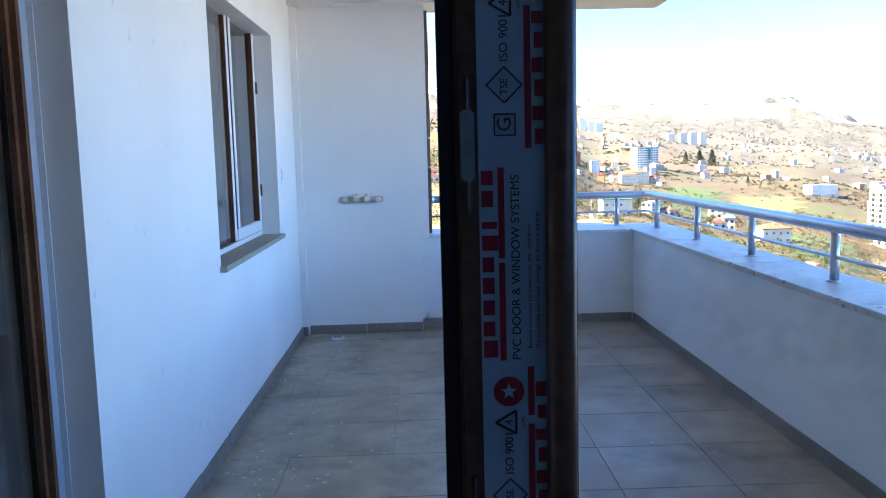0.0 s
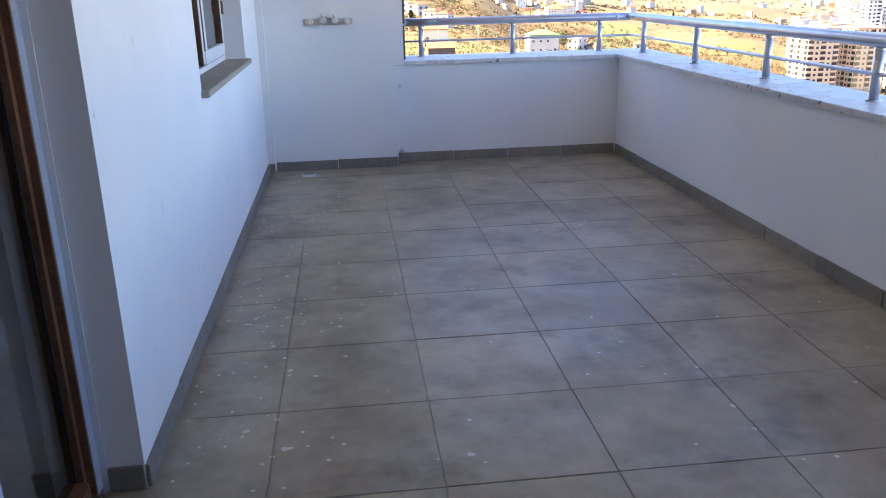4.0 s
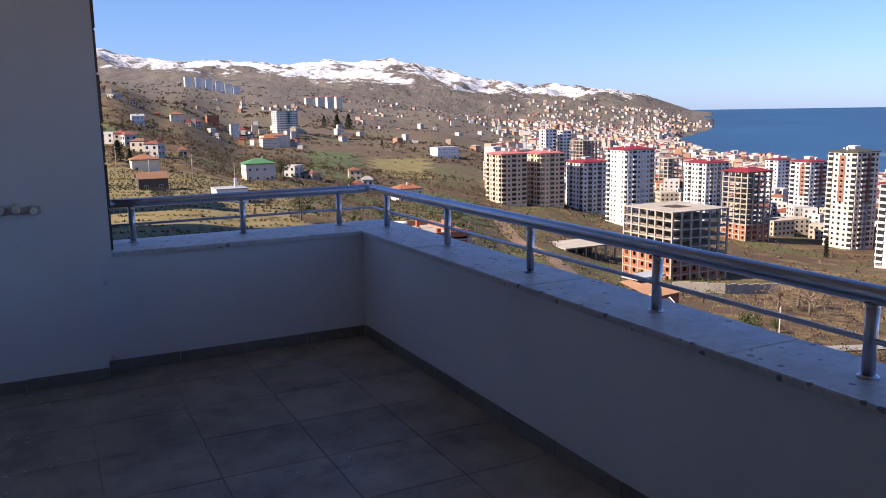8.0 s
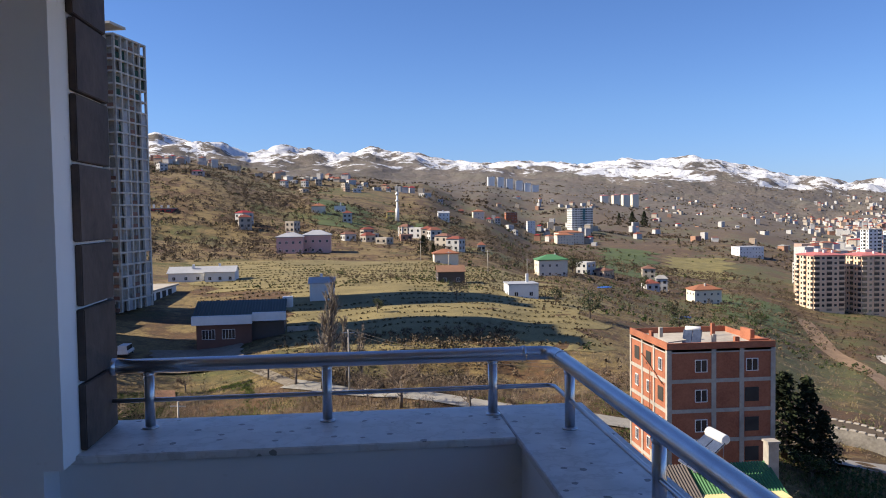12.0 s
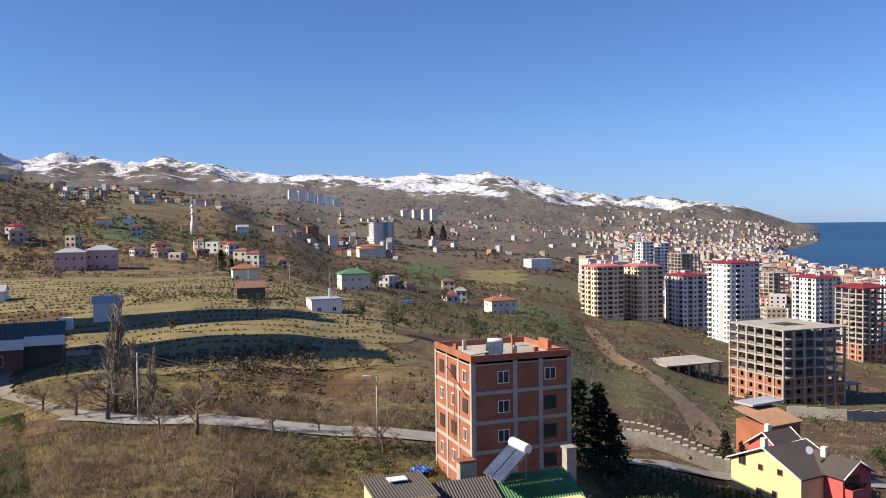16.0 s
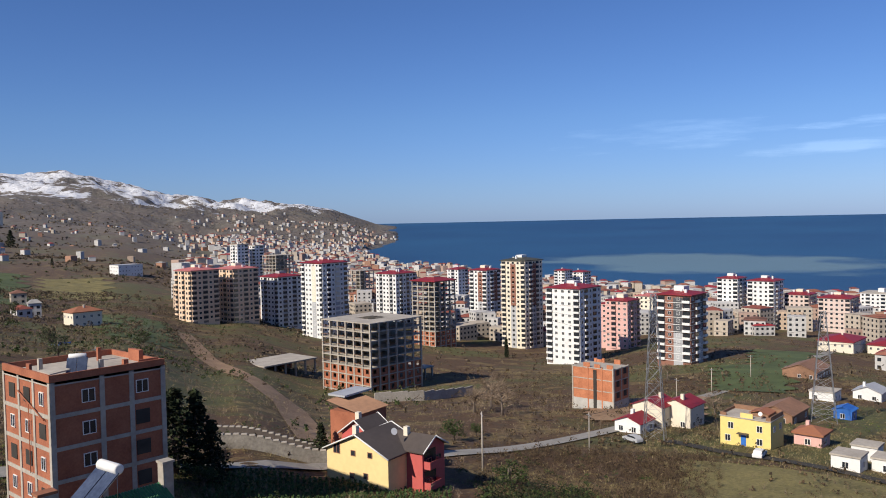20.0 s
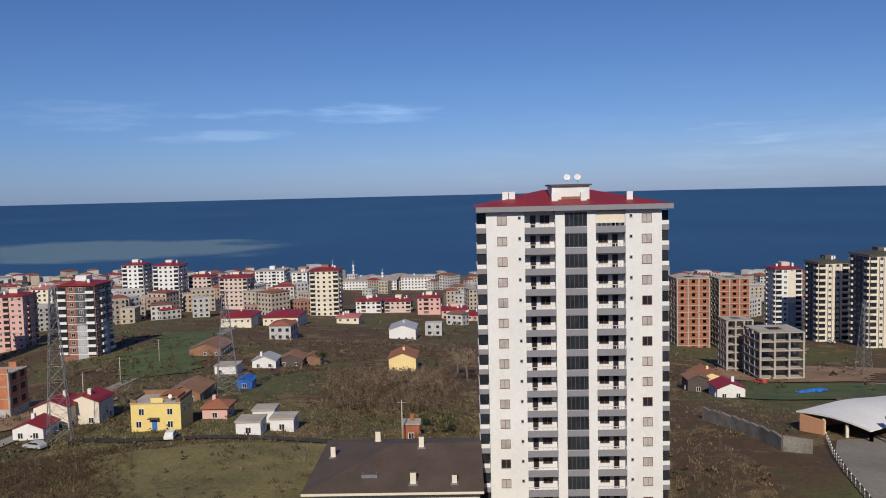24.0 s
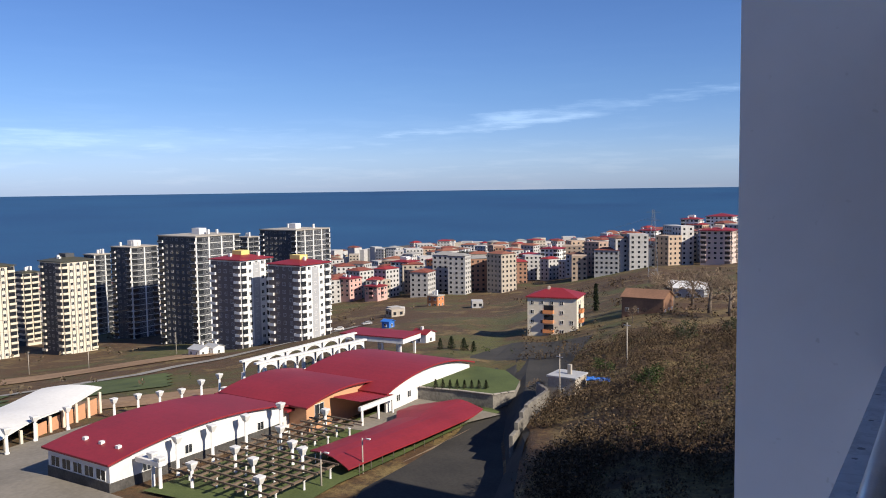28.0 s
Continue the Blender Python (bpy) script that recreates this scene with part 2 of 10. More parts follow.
# elevation of the skyline, degrees, by azimuth
SKY_AZ = (-90, -40, -20, -14.23, -13.62, -12.02, -10.99, -10.1, -9.39, -7.6, -6.86, -5.75, -4.25, -3.3, -1.59, -0.42, 0.83, 2.32, 4.3, 5.89, 7.88, 9.89, 12.29, 14.68, 16.67, 18.63, 21.35, 23.25, 24.76, 25.23, 26, 27.57, 29.14, 31.53, 32.61, 34.34, 35.54, 37.54, 38.34, 39.14, 40.33, 41.52, 42.7, 43.48, 44.85, 46.5, 270)
SKY_EL = (5, 6, 6.4, 5.41, 5.62, 5.2, 4.78, 4.92, 4.79, 3.99, 4.31, 4.6, 4.35, 4.48, 3.88, 4.2, 4.72, 4.33, 4.03, 3.51, 3.35, 3.34, 3.13, 2.87, 3.17, 3.34, 3.3, 3.46, 3.23, 3.08, 2.76, 2.46, 1.92, 1.88, 1.42, 1.75, 1.52, 1.28, 1.3, 1.09, 0.9, 0.44, 0.05, -0.24, -0.42, -2.2, -2.2)
S_AZ = np.array([s[0] for s in SLOPES], float)
S_Z = np.array([s[1] for s in SLOPES], float)
S_LR = np.log(np.array(RADII, float))

def ridge(az):
    return np.interp(az, SKY_AZ, SKY_EL)

def ground_z(x, y, fine=True):
    """Height of the ground at a place."""
    dx, dy = x - EYE.x, y - EYE.y
    r = math.hypot(dx, dy)
    az = math.degrees(math.atan2(dx, dy))
    if az < -90:
        az += 360
    i = int(np.clip(np.searchsorted(S_AZ, az) - 1, 0, len(S_AZ) - 2))
    f = (az - S_AZ[i]) / (S_AZ[i + 1] - S_AZ[i])
    f = f * f * (3 - 2 * f)
    lr = math.log(max(r, 12.0))
    z = float(np.interp(lr, S_LR, S_Z[i])) * (1 - f) + float(np.interp(lr, S_LR, S_Z[i + 1])) * f
    if r > 2600:
        k = min((r - 2600) / 1900.0, 1.0)
        top = EYE.z + 4500 * math.tan(radians(float(ridge(az))))
        z = z * (1 - k ** 0.8) + top * k ** 0.8
        if r > 4500:
            z -= (r - 4500) * 0.3
    if fine and r > 60:
        n = noise.fractal(Vector((x * 0.006, y * 0.006, 0)), 1.0, 2.0, 4)
        k = min(1.0, (r - 60) / 300)
        land = 1.0 if z > -95 else 0.25
        z += n * 2.0 * k * land
        # the hollow between the road and the terraced field
        z -= 5.5 * math.exp(-((r - 137) / 13.0) ** 2) * min(1.0, max(0.0, (az + 3) / 4)) * min(1.0, max(0.0, (19 - az) / 8)) if -3 < az < 19 else 0.0
        if r > 500 and z > -90:
            rim = math.exp(-((r - 4500) / 300.0) ** 2) if r < 4500 else 1.0
            big = noise.ridged_multi_fractal(Vector((x * 0.0022 + 7, y * 0.0022, 3)), 1.0, 2.1, 6, 1.0, 2.0) - 1.1
            z += big * min((r - 500) / 45.0, 14.0) * (1 - 0.8 * rim)
            if r > 2300 and z > -60:
                crest = noise.ridged_multi_fractal(Vector((x * 0.0016 + 2, y * 0.0016, 8)), 0.85, 2.15, 7, 1.0, 2.0) - 1.2
                z += crest * min((r - 2300) * 0.045, 58.0) * (1 - 0.85 * rim) * min(1.0, max(0.15, (44 - az) / 8))
    return z

def build_ground():
    azs = np.concatenate([np.arange(-90, -22, 4.0), np.arange(-22, 50, 0.2), np.arange(50, 172, 0.8), np.arange(172, 270, 7.0)])
    rs = [12.0]
    while rs[-1] < 4880:
        rs.append(rs[-1] * (1.026 if rs[-1] < 2500 else 1.012) + 0.35)
    verts = [(EYE.x, EYE.y, -34.0)]
    for r in rs:
        for a in azs:
            x, y = EYE.x + r * math.sin(radians(a)), EYE.y + r * math.cos(radians(a))
            verts.append((x, y, ground_z(x, y)))
    n = len(azs)
    faces = [(0, 1 + (k + 1) % n, 1 + k) for k in range(n)]
    for j in range(len(rs) - 1):
        o = 1 + j * n
        for k in range(n):
            k2 = (k + 1) % n
            faces.append((o + k, o + k2, o + n + k2, o + n + k))
    me = bpy.data.meshes.new("ground")
    me.from_pydata(verts, [], faces)
    me.update()
    for p in me.polygons:
        p.use_smooth = True
    return me

def far_mask(nt, dist):
    return ramp(nt, calc(nt, "DIVIDE", dist.outputs["Value"], 5000.0), [(0.3, (0, 0, 0)), (0.7, (1, 1, 1))])

def ground_material():
    m, nt, b = node_mat("winter_ground")
    p = world_pos(nt)
    sep = nt.nodes.new("ShaderNodeSeparateXYZ")
    nt.links.new(p, sep.inputs[0])
    n_big, n_mid, n_fine = tex_noise(nt, p, 0.012, 5), tex_noise(nt, p, 0.07, 6, 0.65), tex_noise(nt, p, 1.3, 8, 0.7)
    dry = ramp(nt, n_fine, [(0.3, (0.090, 0.060, 0.022)), (0.7, (0.275, 0.195, 0.075))])
    soil = ramp(nt, n_fine, [(0.3, (0.0408, 0.0202, 0.0084)), (0.7, (0.1416, 0.0704, 0.0278))])
    grass = ramp(nt, n_fine, [(0.3, (0.045, 0.050, 0.011)), (0.7, (0.140, 0.140, 0.036))])
    tuft = tex_noise(nt, p, 0.28, 6, 0.7)
    # darker, barer soil towards the sea side
    seaward = ramp(nt, calc(nt, "DIVIDE", sep.outputs[0], 400.0), [(0.10, (0, 0, 0)), (0.30, (1, 1, 1))])
    n_mid = calc(nt, "ADD", n_mid, calc(nt, "MULTIPLY", seaward, 0.08))
    c = mix_rgb(nt, ramp(nt, n_mid, [(0.45, (0, 0, 0)), (0.55, (1, 1, 1))]), dry, soil)
    both = calc(nt, "ADD", calc(nt, "MULTIPLY", n_big, 0.6), calc(nt, "MULTIPLY", n_mid, 0.4))
    c = mix_rgb(nt, ramp(nt, both, [(0.525, (0, 0, 0)), (0.60, (1, 1, 1))]), c, grass)
    c = mix_rgb(nt, ramp(nt, tuft, [(0.48, (0, 0, 0)), (0.66, (0.65, 0.65, 0.65))]), c, (0.038, 0.030, 0.015))
    c = mix_rgb(nt, calc(nt, "MULTIPLY", seaward, 0.14), c, (0.035, 0.024, 0.012))
    # scrub and far slopes, with distance haze put into their grey
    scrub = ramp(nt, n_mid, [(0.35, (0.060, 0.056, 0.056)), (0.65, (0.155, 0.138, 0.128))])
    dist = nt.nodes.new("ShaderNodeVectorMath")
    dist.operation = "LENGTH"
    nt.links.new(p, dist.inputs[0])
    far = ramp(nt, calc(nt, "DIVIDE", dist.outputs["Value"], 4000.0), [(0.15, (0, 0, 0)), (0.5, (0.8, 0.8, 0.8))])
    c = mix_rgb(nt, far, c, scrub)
    # snow on the heights
    patch = tex_noise(nt, p, 0.0055, 12, 0.72)
    gully = tex_noise(nt, p, 0.016, 8, 0.7)
    climb = calc(nt, "DIVIDE", calc(nt, "SUBTRACT", dist.outputs["Value"], 3050.0), 600.0)
    # little snow lies on the low cape
    cape = calc(nt, "MAXIMUM", calc(nt, "MINIMUM", calc(nt, "DIVIDE", calc(nt, "SUBTRACT", sep.outputs[2], 75.0), 35.0), 0.0), -2.5)
    climb = calc(nt, "ADD", calc(nt, "MINIMUM", climb, 0.72), cape)
    h = calc(nt, "ADD", climb, calc(nt, "ADD", calc(nt, "MULTIPLY", calc(nt, "SUBTRACT", patch, 0.5), 6.5), calc(nt, "MULTIPLY", calc(nt, "SUBTRACT", gully, 0.5), 4.0)))
    snow = ramp(nt, h, [(0.30, (0, 0, 0)), (0.62, (0.95, 0.95, 0.95))])
    c = mix_rgb(nt, snow, c, (0.62, 0.64, 0.68))
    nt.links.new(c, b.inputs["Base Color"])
    b.inputs["Roughness"].default_value = 0.95
    relief = calc(nt, "ADD", calc(nt, "MULTIPLY", n_fine, 0.004), calc(nt, "MULTIPLY", tex_noise(nt, p, 0.004, 9, 0.62), far_mask(nt, dist)))
    bump(nt, b, relief, 1.0, 60.0)
    return m

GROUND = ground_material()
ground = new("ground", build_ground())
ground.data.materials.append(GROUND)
tagged(ground, "brown winter grass slopes, fields and snowy far ridges", "ground", kind="structure")

def sea_z(r):
    k = min(max((r - 1500) / 3400.0, 0.0), 1.0)
    return -108 + 90 * k ** 1.6

def build_sea():
    azs = np.arange(36, 186, 1.5)
    rs = [850 * 1.05 ** k for k in range(36)]
    rs[-1] = 4900
    verts = [(EYE.x + r * math.sin(radians(a)), EYE.y + r * math.cos(radians(a)), sea_z(r)) for r in rs for a in azs]
    n = len(azs)
    faces = [(j * n + k, j * n + k + 1, (j + 1) * n + k + 1, (j + 1) * n + k) for j in range(len(rs) - 1) for k in range(n - 1)]
    me = bpy.data.meshes.new("water")
    me.from_pydata(verts, [], faces)
    return me

m, nt, b = node_mat("sea_water")
p = world_pos(nt)
c = ramp(nt, tex_noise(nt, p, 0.0016, 4), [(0.3, (0.012, 0.050, 0.125)), (0.7, (0.018, 0.078, 0.165))])
# pale silt carried out from the river mouth
pm = nt.nodes.new("ShaderNodeVectorMath")
pm.operation = "SUBTRACT"
pm.inputs[1].default_value = (EYE.x + 1850 * math.sin(radians(66.5)), EYE.y + 1850 * math.cos(radians(66.5)), 0)
nt.links.new(p, pm.inputs[0])
pr = nt.nodes.new("ShaderNodeMapping")
pr.inputs["Rotation"].default_value = (0, 0, radians(66.5))
pr.inputs["Scale"].default_value = (1 / 330.0, 1 / 430.0, 0)
nt.links.new(pm.outputs[0], pr.inputs[0])
pl = nt.nodes.new("ShaderNodeVectorMath")
pl.operation = "LENGTH"
nt.links.new(pr.outputs[0], pl.inputs[0])
edge = calc(nt, "ADD", pl.outputs["Value"], calc(nt, "MULTIPLY", calc(nt, "SUBTRACT", tex_noise(nt, p, 0.003, 5, 0.6), 0.5), 1.6))
c = mix_rgb(nt, ramp(nt, edge, [(0.7, (0.75, 0.75, 0.75)), (0.95, (0, 0, 0))]), c, (0.15, 0.23, 0.25))
nt.links.new(c, b.inputs["Base Color"])
b.inputs["Roughness"].default_value = 0.45
b.inputs["Specular IOR Level"].default_value = 0.25
bump(nt, b, tex_noise(nt, p, 0.05, 6), 0.4, 2.0)
water = new("water", build_sea())
water.data.materials.append(m)
tagged(water, "deep blue calm sea reaching the horizon", "sea", kind="structure")

# ---- balcony ----
def plaster_material():
    m, nt, b = node_mat("white_wall_paint")
    p = world_pos(nt)
    n = tex_noise(nt, p, 1.1, 5)
    c = ramp(nt, n, [(0.3, (0.78, 0.79, 0.80)), (0.7, (0.86, 0.865, 0.87))])
    spots = ramp(nt, tex_noise(nt, p, 14, 2), [(0.70, (0, 0, 0)), (0.78, (0.35, 0.35, 0.35))])
    c = mix_rgb(nt, spots, c, (0.5, 0.48, 0.45))
    nt.links.new(c, b.inputs["Base Color"])
    b.inputs["Roughness"].default_value = 0.85
    bump(nt, b, tex_noise(nt, p, 160, 3), 0.25, 0.002)
    return m

def tile_material():
    m, nt, b = node_mat("grey_porcelain_tile")
    p = world_pos(nt)
    oi = nt.nodes.new("ShaderNodeObjectInfo")
    blur = tex_noise(nt, p, 3.0, 6, 0.65)
    c = ramp(nt, blur, [(0.28, (0.175, 0.138, 0.098)), (0.5, (0.30, 0.238, 0.166)), (0.75, (0.41, 0.335, 0.24))])
    k = calc(nt, "ADD", calc(nt, "MULTIPLY", oi.outputs["Random"], 0.22), 0.89)
    comb = nt.nodes.new("ShaderNodeCombineColor")
    for i in range(3):
        nt.links.new(k, comb.inputs[i])
    c = mix_rgb(nt, 1.0, c, comb.outputs[0], "MULTIPLY")
    dust = ramp(nt, tex_noise(nt, p, 1.3, 8, 0.7), [(0.46, (0, 0, 0)), (0.68, (0.6, 0.6, 0.6))])
    c = mix_rgb(nt, dust, c, (0.52, 0.45, 0.35))
    damp = ramp(nt, tex_noise(nt, p, 1.9, 5, 0.65), [(0.56, (0, 0, 0)), (0.70, (0.7, 0.7, 0.7))])
    c = mix_rgb(nt, damp, c, (0.12, 0.092, 0.066))
    # splashes of wall paint, thick beside the house wall
    v = nt.nodes.new("ShaderNodeTexVoronoi")
    v.inputs["Scale"].default_value = 10
    nt.links.new(p, v.inputs["Vector"])
    drops = calc(nt, "LESS_THAN", calc(nt, "ADD", v.outputs["Distance"], calc(nt, "MULTIPLY", tex_noise(nt, p, 34, 5, 0.7), 0.5)), 0.35)
    sep = nt.nodes.new("ShaderNodeSeparateXYZ")
    nt.links.new(p, sep.inputs[0])
    near_wall = ramp(nt, sep.outputs[0], [(0.30, (1, 1, 1)), (0.62, (0.06, 0.06, 0.06))])
    sepc = nt.nodes.new("ShaderNodeSeparateColor")
    nt.links.new(v.outputs["Color"], sepc.inputs[0])
    some = calc(nt, "LESS_THAN", sepc.outputs[0], calc(nt, "ADD", calc(nt, "MULTIPLY", near_wall, 0.55), 0.05))
    c = mix_rgb(nt, calc(nt, "MULTIPLY", calc(nt, "MULTIPLY", drops, some), 0.8), c, (0.62, 0.60, 0.57))
    v2 = nt.nodes.new("ShaderNodeTexVoronoi")
    v2.inputs["Scale"].default_value = 24
    nt.links.new(p, v2.inputs["Vector"])
    sep2 = nt.nodes.new("ShaderNodeSeparateColor")
    nt.links.new(v2.outputs["Color"], sep2.inputs[0])
    speck = calc(nt, "LESS_THAN", calc(nt, "ADD", v2.outputs["Distance"], calc(nt, "MULTIPLY", tex_noise(nt, p, 70, 4, 0.7), 0.42)), 0.37)
    few = calc(nt, "LESS_THAN", sep2.outputs[1], calc(nt, "ADD", calc(nt, "MULTIPLY", near_wall, 0.30), 0.012))
    c = mix_rgb(nt, calc(nt, "MULTIPLY", calc(nt, "MULTIPLY", speck, few), 0.85), c, (0.66, 0.64, 0.60))
    nt.links.new(c, b.inputs["Base Color"])
    gloss = ramp(nt, tex_noise(nt, p, 2.2, 6, 0.6), [(0.35, (0.30, 0.30, 0.30)), (0.7, (0.52, 0.52, 0.52))])
    nt.links.new(gloss, b.inputs["Roughness"])
    b.inputs["Specular IOR Level"].default_value = 0.5
    bump(nt, b, tex_noise(nt, p, 60, 4), 0.06, 0.002)
    return m

PLASTER = plaster_material()
TILE = tile_material()
GROUT = surface("grey_grout", (0.24, 0.21, 0.17), (0.46, 0.42, 0.36), 0.95, 60)
SKIRT = surface("skirting_tile", (0.19, 0.165, 0.14), (0.30, 0.27, 0.235), 0.55, 30, vary=0.2)
def coping_material():
    """Pale marble with dried splashes and dark damp spots."""
    m, nt, b = node_mat("stained_grey_marble")
    p = world_pos(nt)
    c = ramp(nt, tex_noise(nt, p, 5, 7, 0.65), [(0.3, (0.56, 0.55, 0.54)), (0.7, (0.78, 0.77, 0.76))])
    rings = ramp(nt, tex_noise(nt, p, 9, 4), [(0.50, (0, 0, 0)), (0.54, (0.35, 0.35, 0.35)), (0.60, (0.05, 0.05, 0.05))])
    c = mix_rgb(nt, rings, c, (0.36, 0.34, 0.32))
    v = nt.nodes.new("ShaderNodeTexVoronoi")
    v.inputs["Scale"].default_value = 17
    nt.links.new(p, v.inputs["Vector"])
    sepc = nt.nodes.new("ShaderNodeSeparateColor")
    nt.links.new(v.outputs["Color"], sepc.inputs[0])
    drop = calc(nt, "LESS_THAN", calc(nt, "ADD", v.outputs["Distance"], calc(nt, "MULTIPLY", tex_noise(nt, p, 35, 3), 0.4)), 0.43)
    dirt = calc(nt, "MULTIPLY", drop, calc(nt, "LESS_THAN", sepc.outputs[0], 0.3))
    c = mix_rgb(nt, calc(nt, "MULTIPLY", dirt, 0.75), c, (0.07, 0.065, 0.06))
    nt.links.new(c, b.inputs["Base Color"])
    b.inputs["Roughness"].default_value = 0.45
    bump(nt, b, tex_noise(nt, p, 40, 4), 0.05, 0.002)
    return m
MARBLE = coping_material()
TRAVERTINE = surface("beige_stone_sill", (0.30, 0.25, 0.20), (0.44, 0.38, 0.31), 0.6, 25)
STEEL = surface("brushed_steel", (0.46, 0.48, 0.51), (0.60, 0.62, 0.66), 0.3, 200, 8, metal=1.0, relief=0.03, dist=0.001)
WOODFOIL = surface("brown_wood_foil", (0.10, 0.04, 0.023), (0.22, 0.095, 0.052), 0.35, 70, 6, relief=0.05)
GASKET = surface("black_rubber", (0.008, 0.008, 0.009), (0.02, 0.02, 0.022), 0.6, 60)
WHITE_PVC = surface("white_plastic", (0.72, 0.74, 0.77), (0.80, 0.82, 0.85), 0.4, 40)
FOIL = surface("white_blue_protection_film", (0.42, 0.50, 0.62), (0.54, 0.62, 0.74), 0.3, 25)
RED_INK = surface("red_ink", (0.35, 0.012, 0.03), (0.42, 0.02, 0.045), 0.4, 60, relief=0)
BLACK_INK = surface("black_ink", (0.015, 0.015, 0.02), (0.03, 0.03, 0.035), 0.5, 60, relief=0)
SLATE = surface("brown_slate_cladding", (0.045, 0.032, 0.027), (0.12, 0.085, 0.07), 0.75, 14, 3, relief=0.5, dist=0.006, vary=0.4)
ROOM = surface("room_wall_paint", (0.5, 0.5, 0.5), (0.58, 0.58, 0.57), 0.9)
ROOM_FLOOR = surface("room_floor", (0.22, 0.2, 0.18), (0.3, 0.28, 0.25), 0.5)
CEIL = surface("ceiling_paint", (0.74, 0.73, 0.71), (0.82, 0.81, 0.79), 0.9)
ZINC = surface("zinc_metal", (0.32, 0.34, 0.36), (0.5, 0.52, 0.54), 0.35, 90, metal=1.0, relief=0.05)

def glass_material():
    m, nt, b = node_mat("window_glass")
    b.inputs["Base Color"].default_value = (0.95, 0.97, 0.98, 1)
    b.inputs["Roughness"].default_value = 0.0
    b.inputs["Transmission Weight"].default_value = 1.0
    b.inputs["IOR"].default_value = 1.45
    return m
GLASS = glass_material()

def dirty_glass_material():
    m, nt, b = node_mat("dusty_window_glass")
    p = world_pos(nt)
    b.inputs["Base Color"].default_value = (0.93, 0.96, 0.98, 1)
    b.inputs["Transmission Weight"].default_value = 1.0
    b.inputs["Roughness"].default_value = 0.0
    dust = nt.nodes.new("ShaderNodeBsdfDiffuse")
    dust.inputs["Color"].default_value = (0.55, 0.55, 0.53, 1)
    mix = nt.nodes.new("ShaderNodeMixShader")
    f = ramp(nt, calc(nt, "ADD", calc(nt, "MULTIPLY", tex_noise(nt, p, 7, 5), 0.6), calc(nt, "MULTIPLY", tex_noise(nt, p, 60, 6), 0.4)), [(0.50, (0.02, 0.02, 0.02)), (0.80, (0.14, 0.14, 0.14))])
    nt.links.new(f, mix.inputs[0])
    nt.links.new(b.outputs[0], mix.inputs[1])
    nt.links.new(dust.outputs[0], mix.inputs[2])
    nt.links.new(mix.outputs[0], nt.nodes["Material Output"].inputs["Surface"])
    return m
DIRTY_GLASS = dirty_glass_material()

def inner_x(y):
    """The inner face of the long parapet, which runs a little out of square."""
    return 2.765 + (6.0 - y) * 0.009

# walls of the house
def house_wall():
    bm = bmesh.new()
    x0, x1, top = -0.29, -0.03, 2.85
    for y0, y1, z0, z1 in ((1.69, 3.27, 0, top), (3.27, 4.97, 0, 0.90), (3.27, 4.97, 2.50, top), (4.97, 5.79, 0, top), (0.04, 0.20, 0, top), (0.20, 1.69, 2.25, top)):
        bm_box(bm, x0, y0, z0 - 0.2, x1, y1, z1)
    return tagged(part("wall_west", bm, PLASTER), "white painted house wall with door and window openings", "wall", kind="structure")
house_wall()
bm = bmesh.new()
bm_box(bm, -0.29, 5.85, -0.2, 0.965, 6.42, 0.775)
bm_box(bm, -0.29, 5.85, 0.775, 1.035, 6.42, 2.85)
bm_box(bm, -0.29, 5.79, -0.2, 0.02, 5.85, 2.85)
pillar = tagged(part("wall_pillar", bm, PLASTER), "white painted end wall pier", "wall", kind="structure")
bm = bmesh.new()
bm_prism(bm, [(0.965, 6.0), (inner_x(6.0), 6.0), (inner_x(0.04), 0.04), (3.13, 0.04), (3.13, 6.49), (0.965, 6.49)], -0.25, 0.758)
tagged(part("parapet_wall", bm, PLASTER), "white plastered balcony parapet", "wall", kind="structure")
bm = bmesh.new()
bm_box(bm, 1.914, -0.26, -36, 3.92, 0.04, 2.85)
bm_box(bm, -0.29, -0.26, -0.2, 0.09, 0.04, 2.85)
bm_box(bm, 0.09, -0.26, 2.3, 1.914, 0.04, 2.85)
tagged(part("wall_end", bm, PLASTER), "white plastered end wall beside the balcony door", "wall", kind="structure")
# ceiling slab with a dropped edge beam
bm = bmesh.new()
bm_box(bm, -0.29, -4.3, 2.75, 3.0, 6.2, 3.0)
bm_box(bm, -0.29, 5.7, 2.64, 3.0, 6.2, 2.748)
bm_box(bm, 2.70, 0.04, 2.64, 3.0, 5.7, 2.748)
tagged(part("ceiling", bm, CEIL), "off-white painted balcony ceiling with a dropped edge", "ceiling", kind="structure")
# rooms behind the openings
bm = bmesh.new()
bm_box(bm, -4.6, -4.4, -0.2, 4.0, -4.2, 2.75)
bm_box(bm, -4.6, -4.2, -0.2, -4.4, 6.6, 2.75)
bm_box(bm, 3.7, -4.2, -0.2, 3.9, -0.26, 2.75)
bm_box(bm, -4.4, 6.22, -0.2, -0.29, 6.42, 2.75)
tagged(part("wall_room", bm, ROOM), "pale painted room walls behind the doors", "wall", kind="structure")
box_part("ceiling_room", (-4.6, -4.4, 2.755, -0.30, 6.4, 2.95), CEIL)["kind"] = "structure"
box_part("floor_room", (-4.6, -4.4, -0.3, 3.7, -0.02, -0.012), ROOM_FLOOR)["kind"] = "structure"
box_part("floor_room_side", (-4.4, -0.02, -0.3, -0.14, 6.4, -0.012), ROOM_FLOOR)["kind"] = "structure"
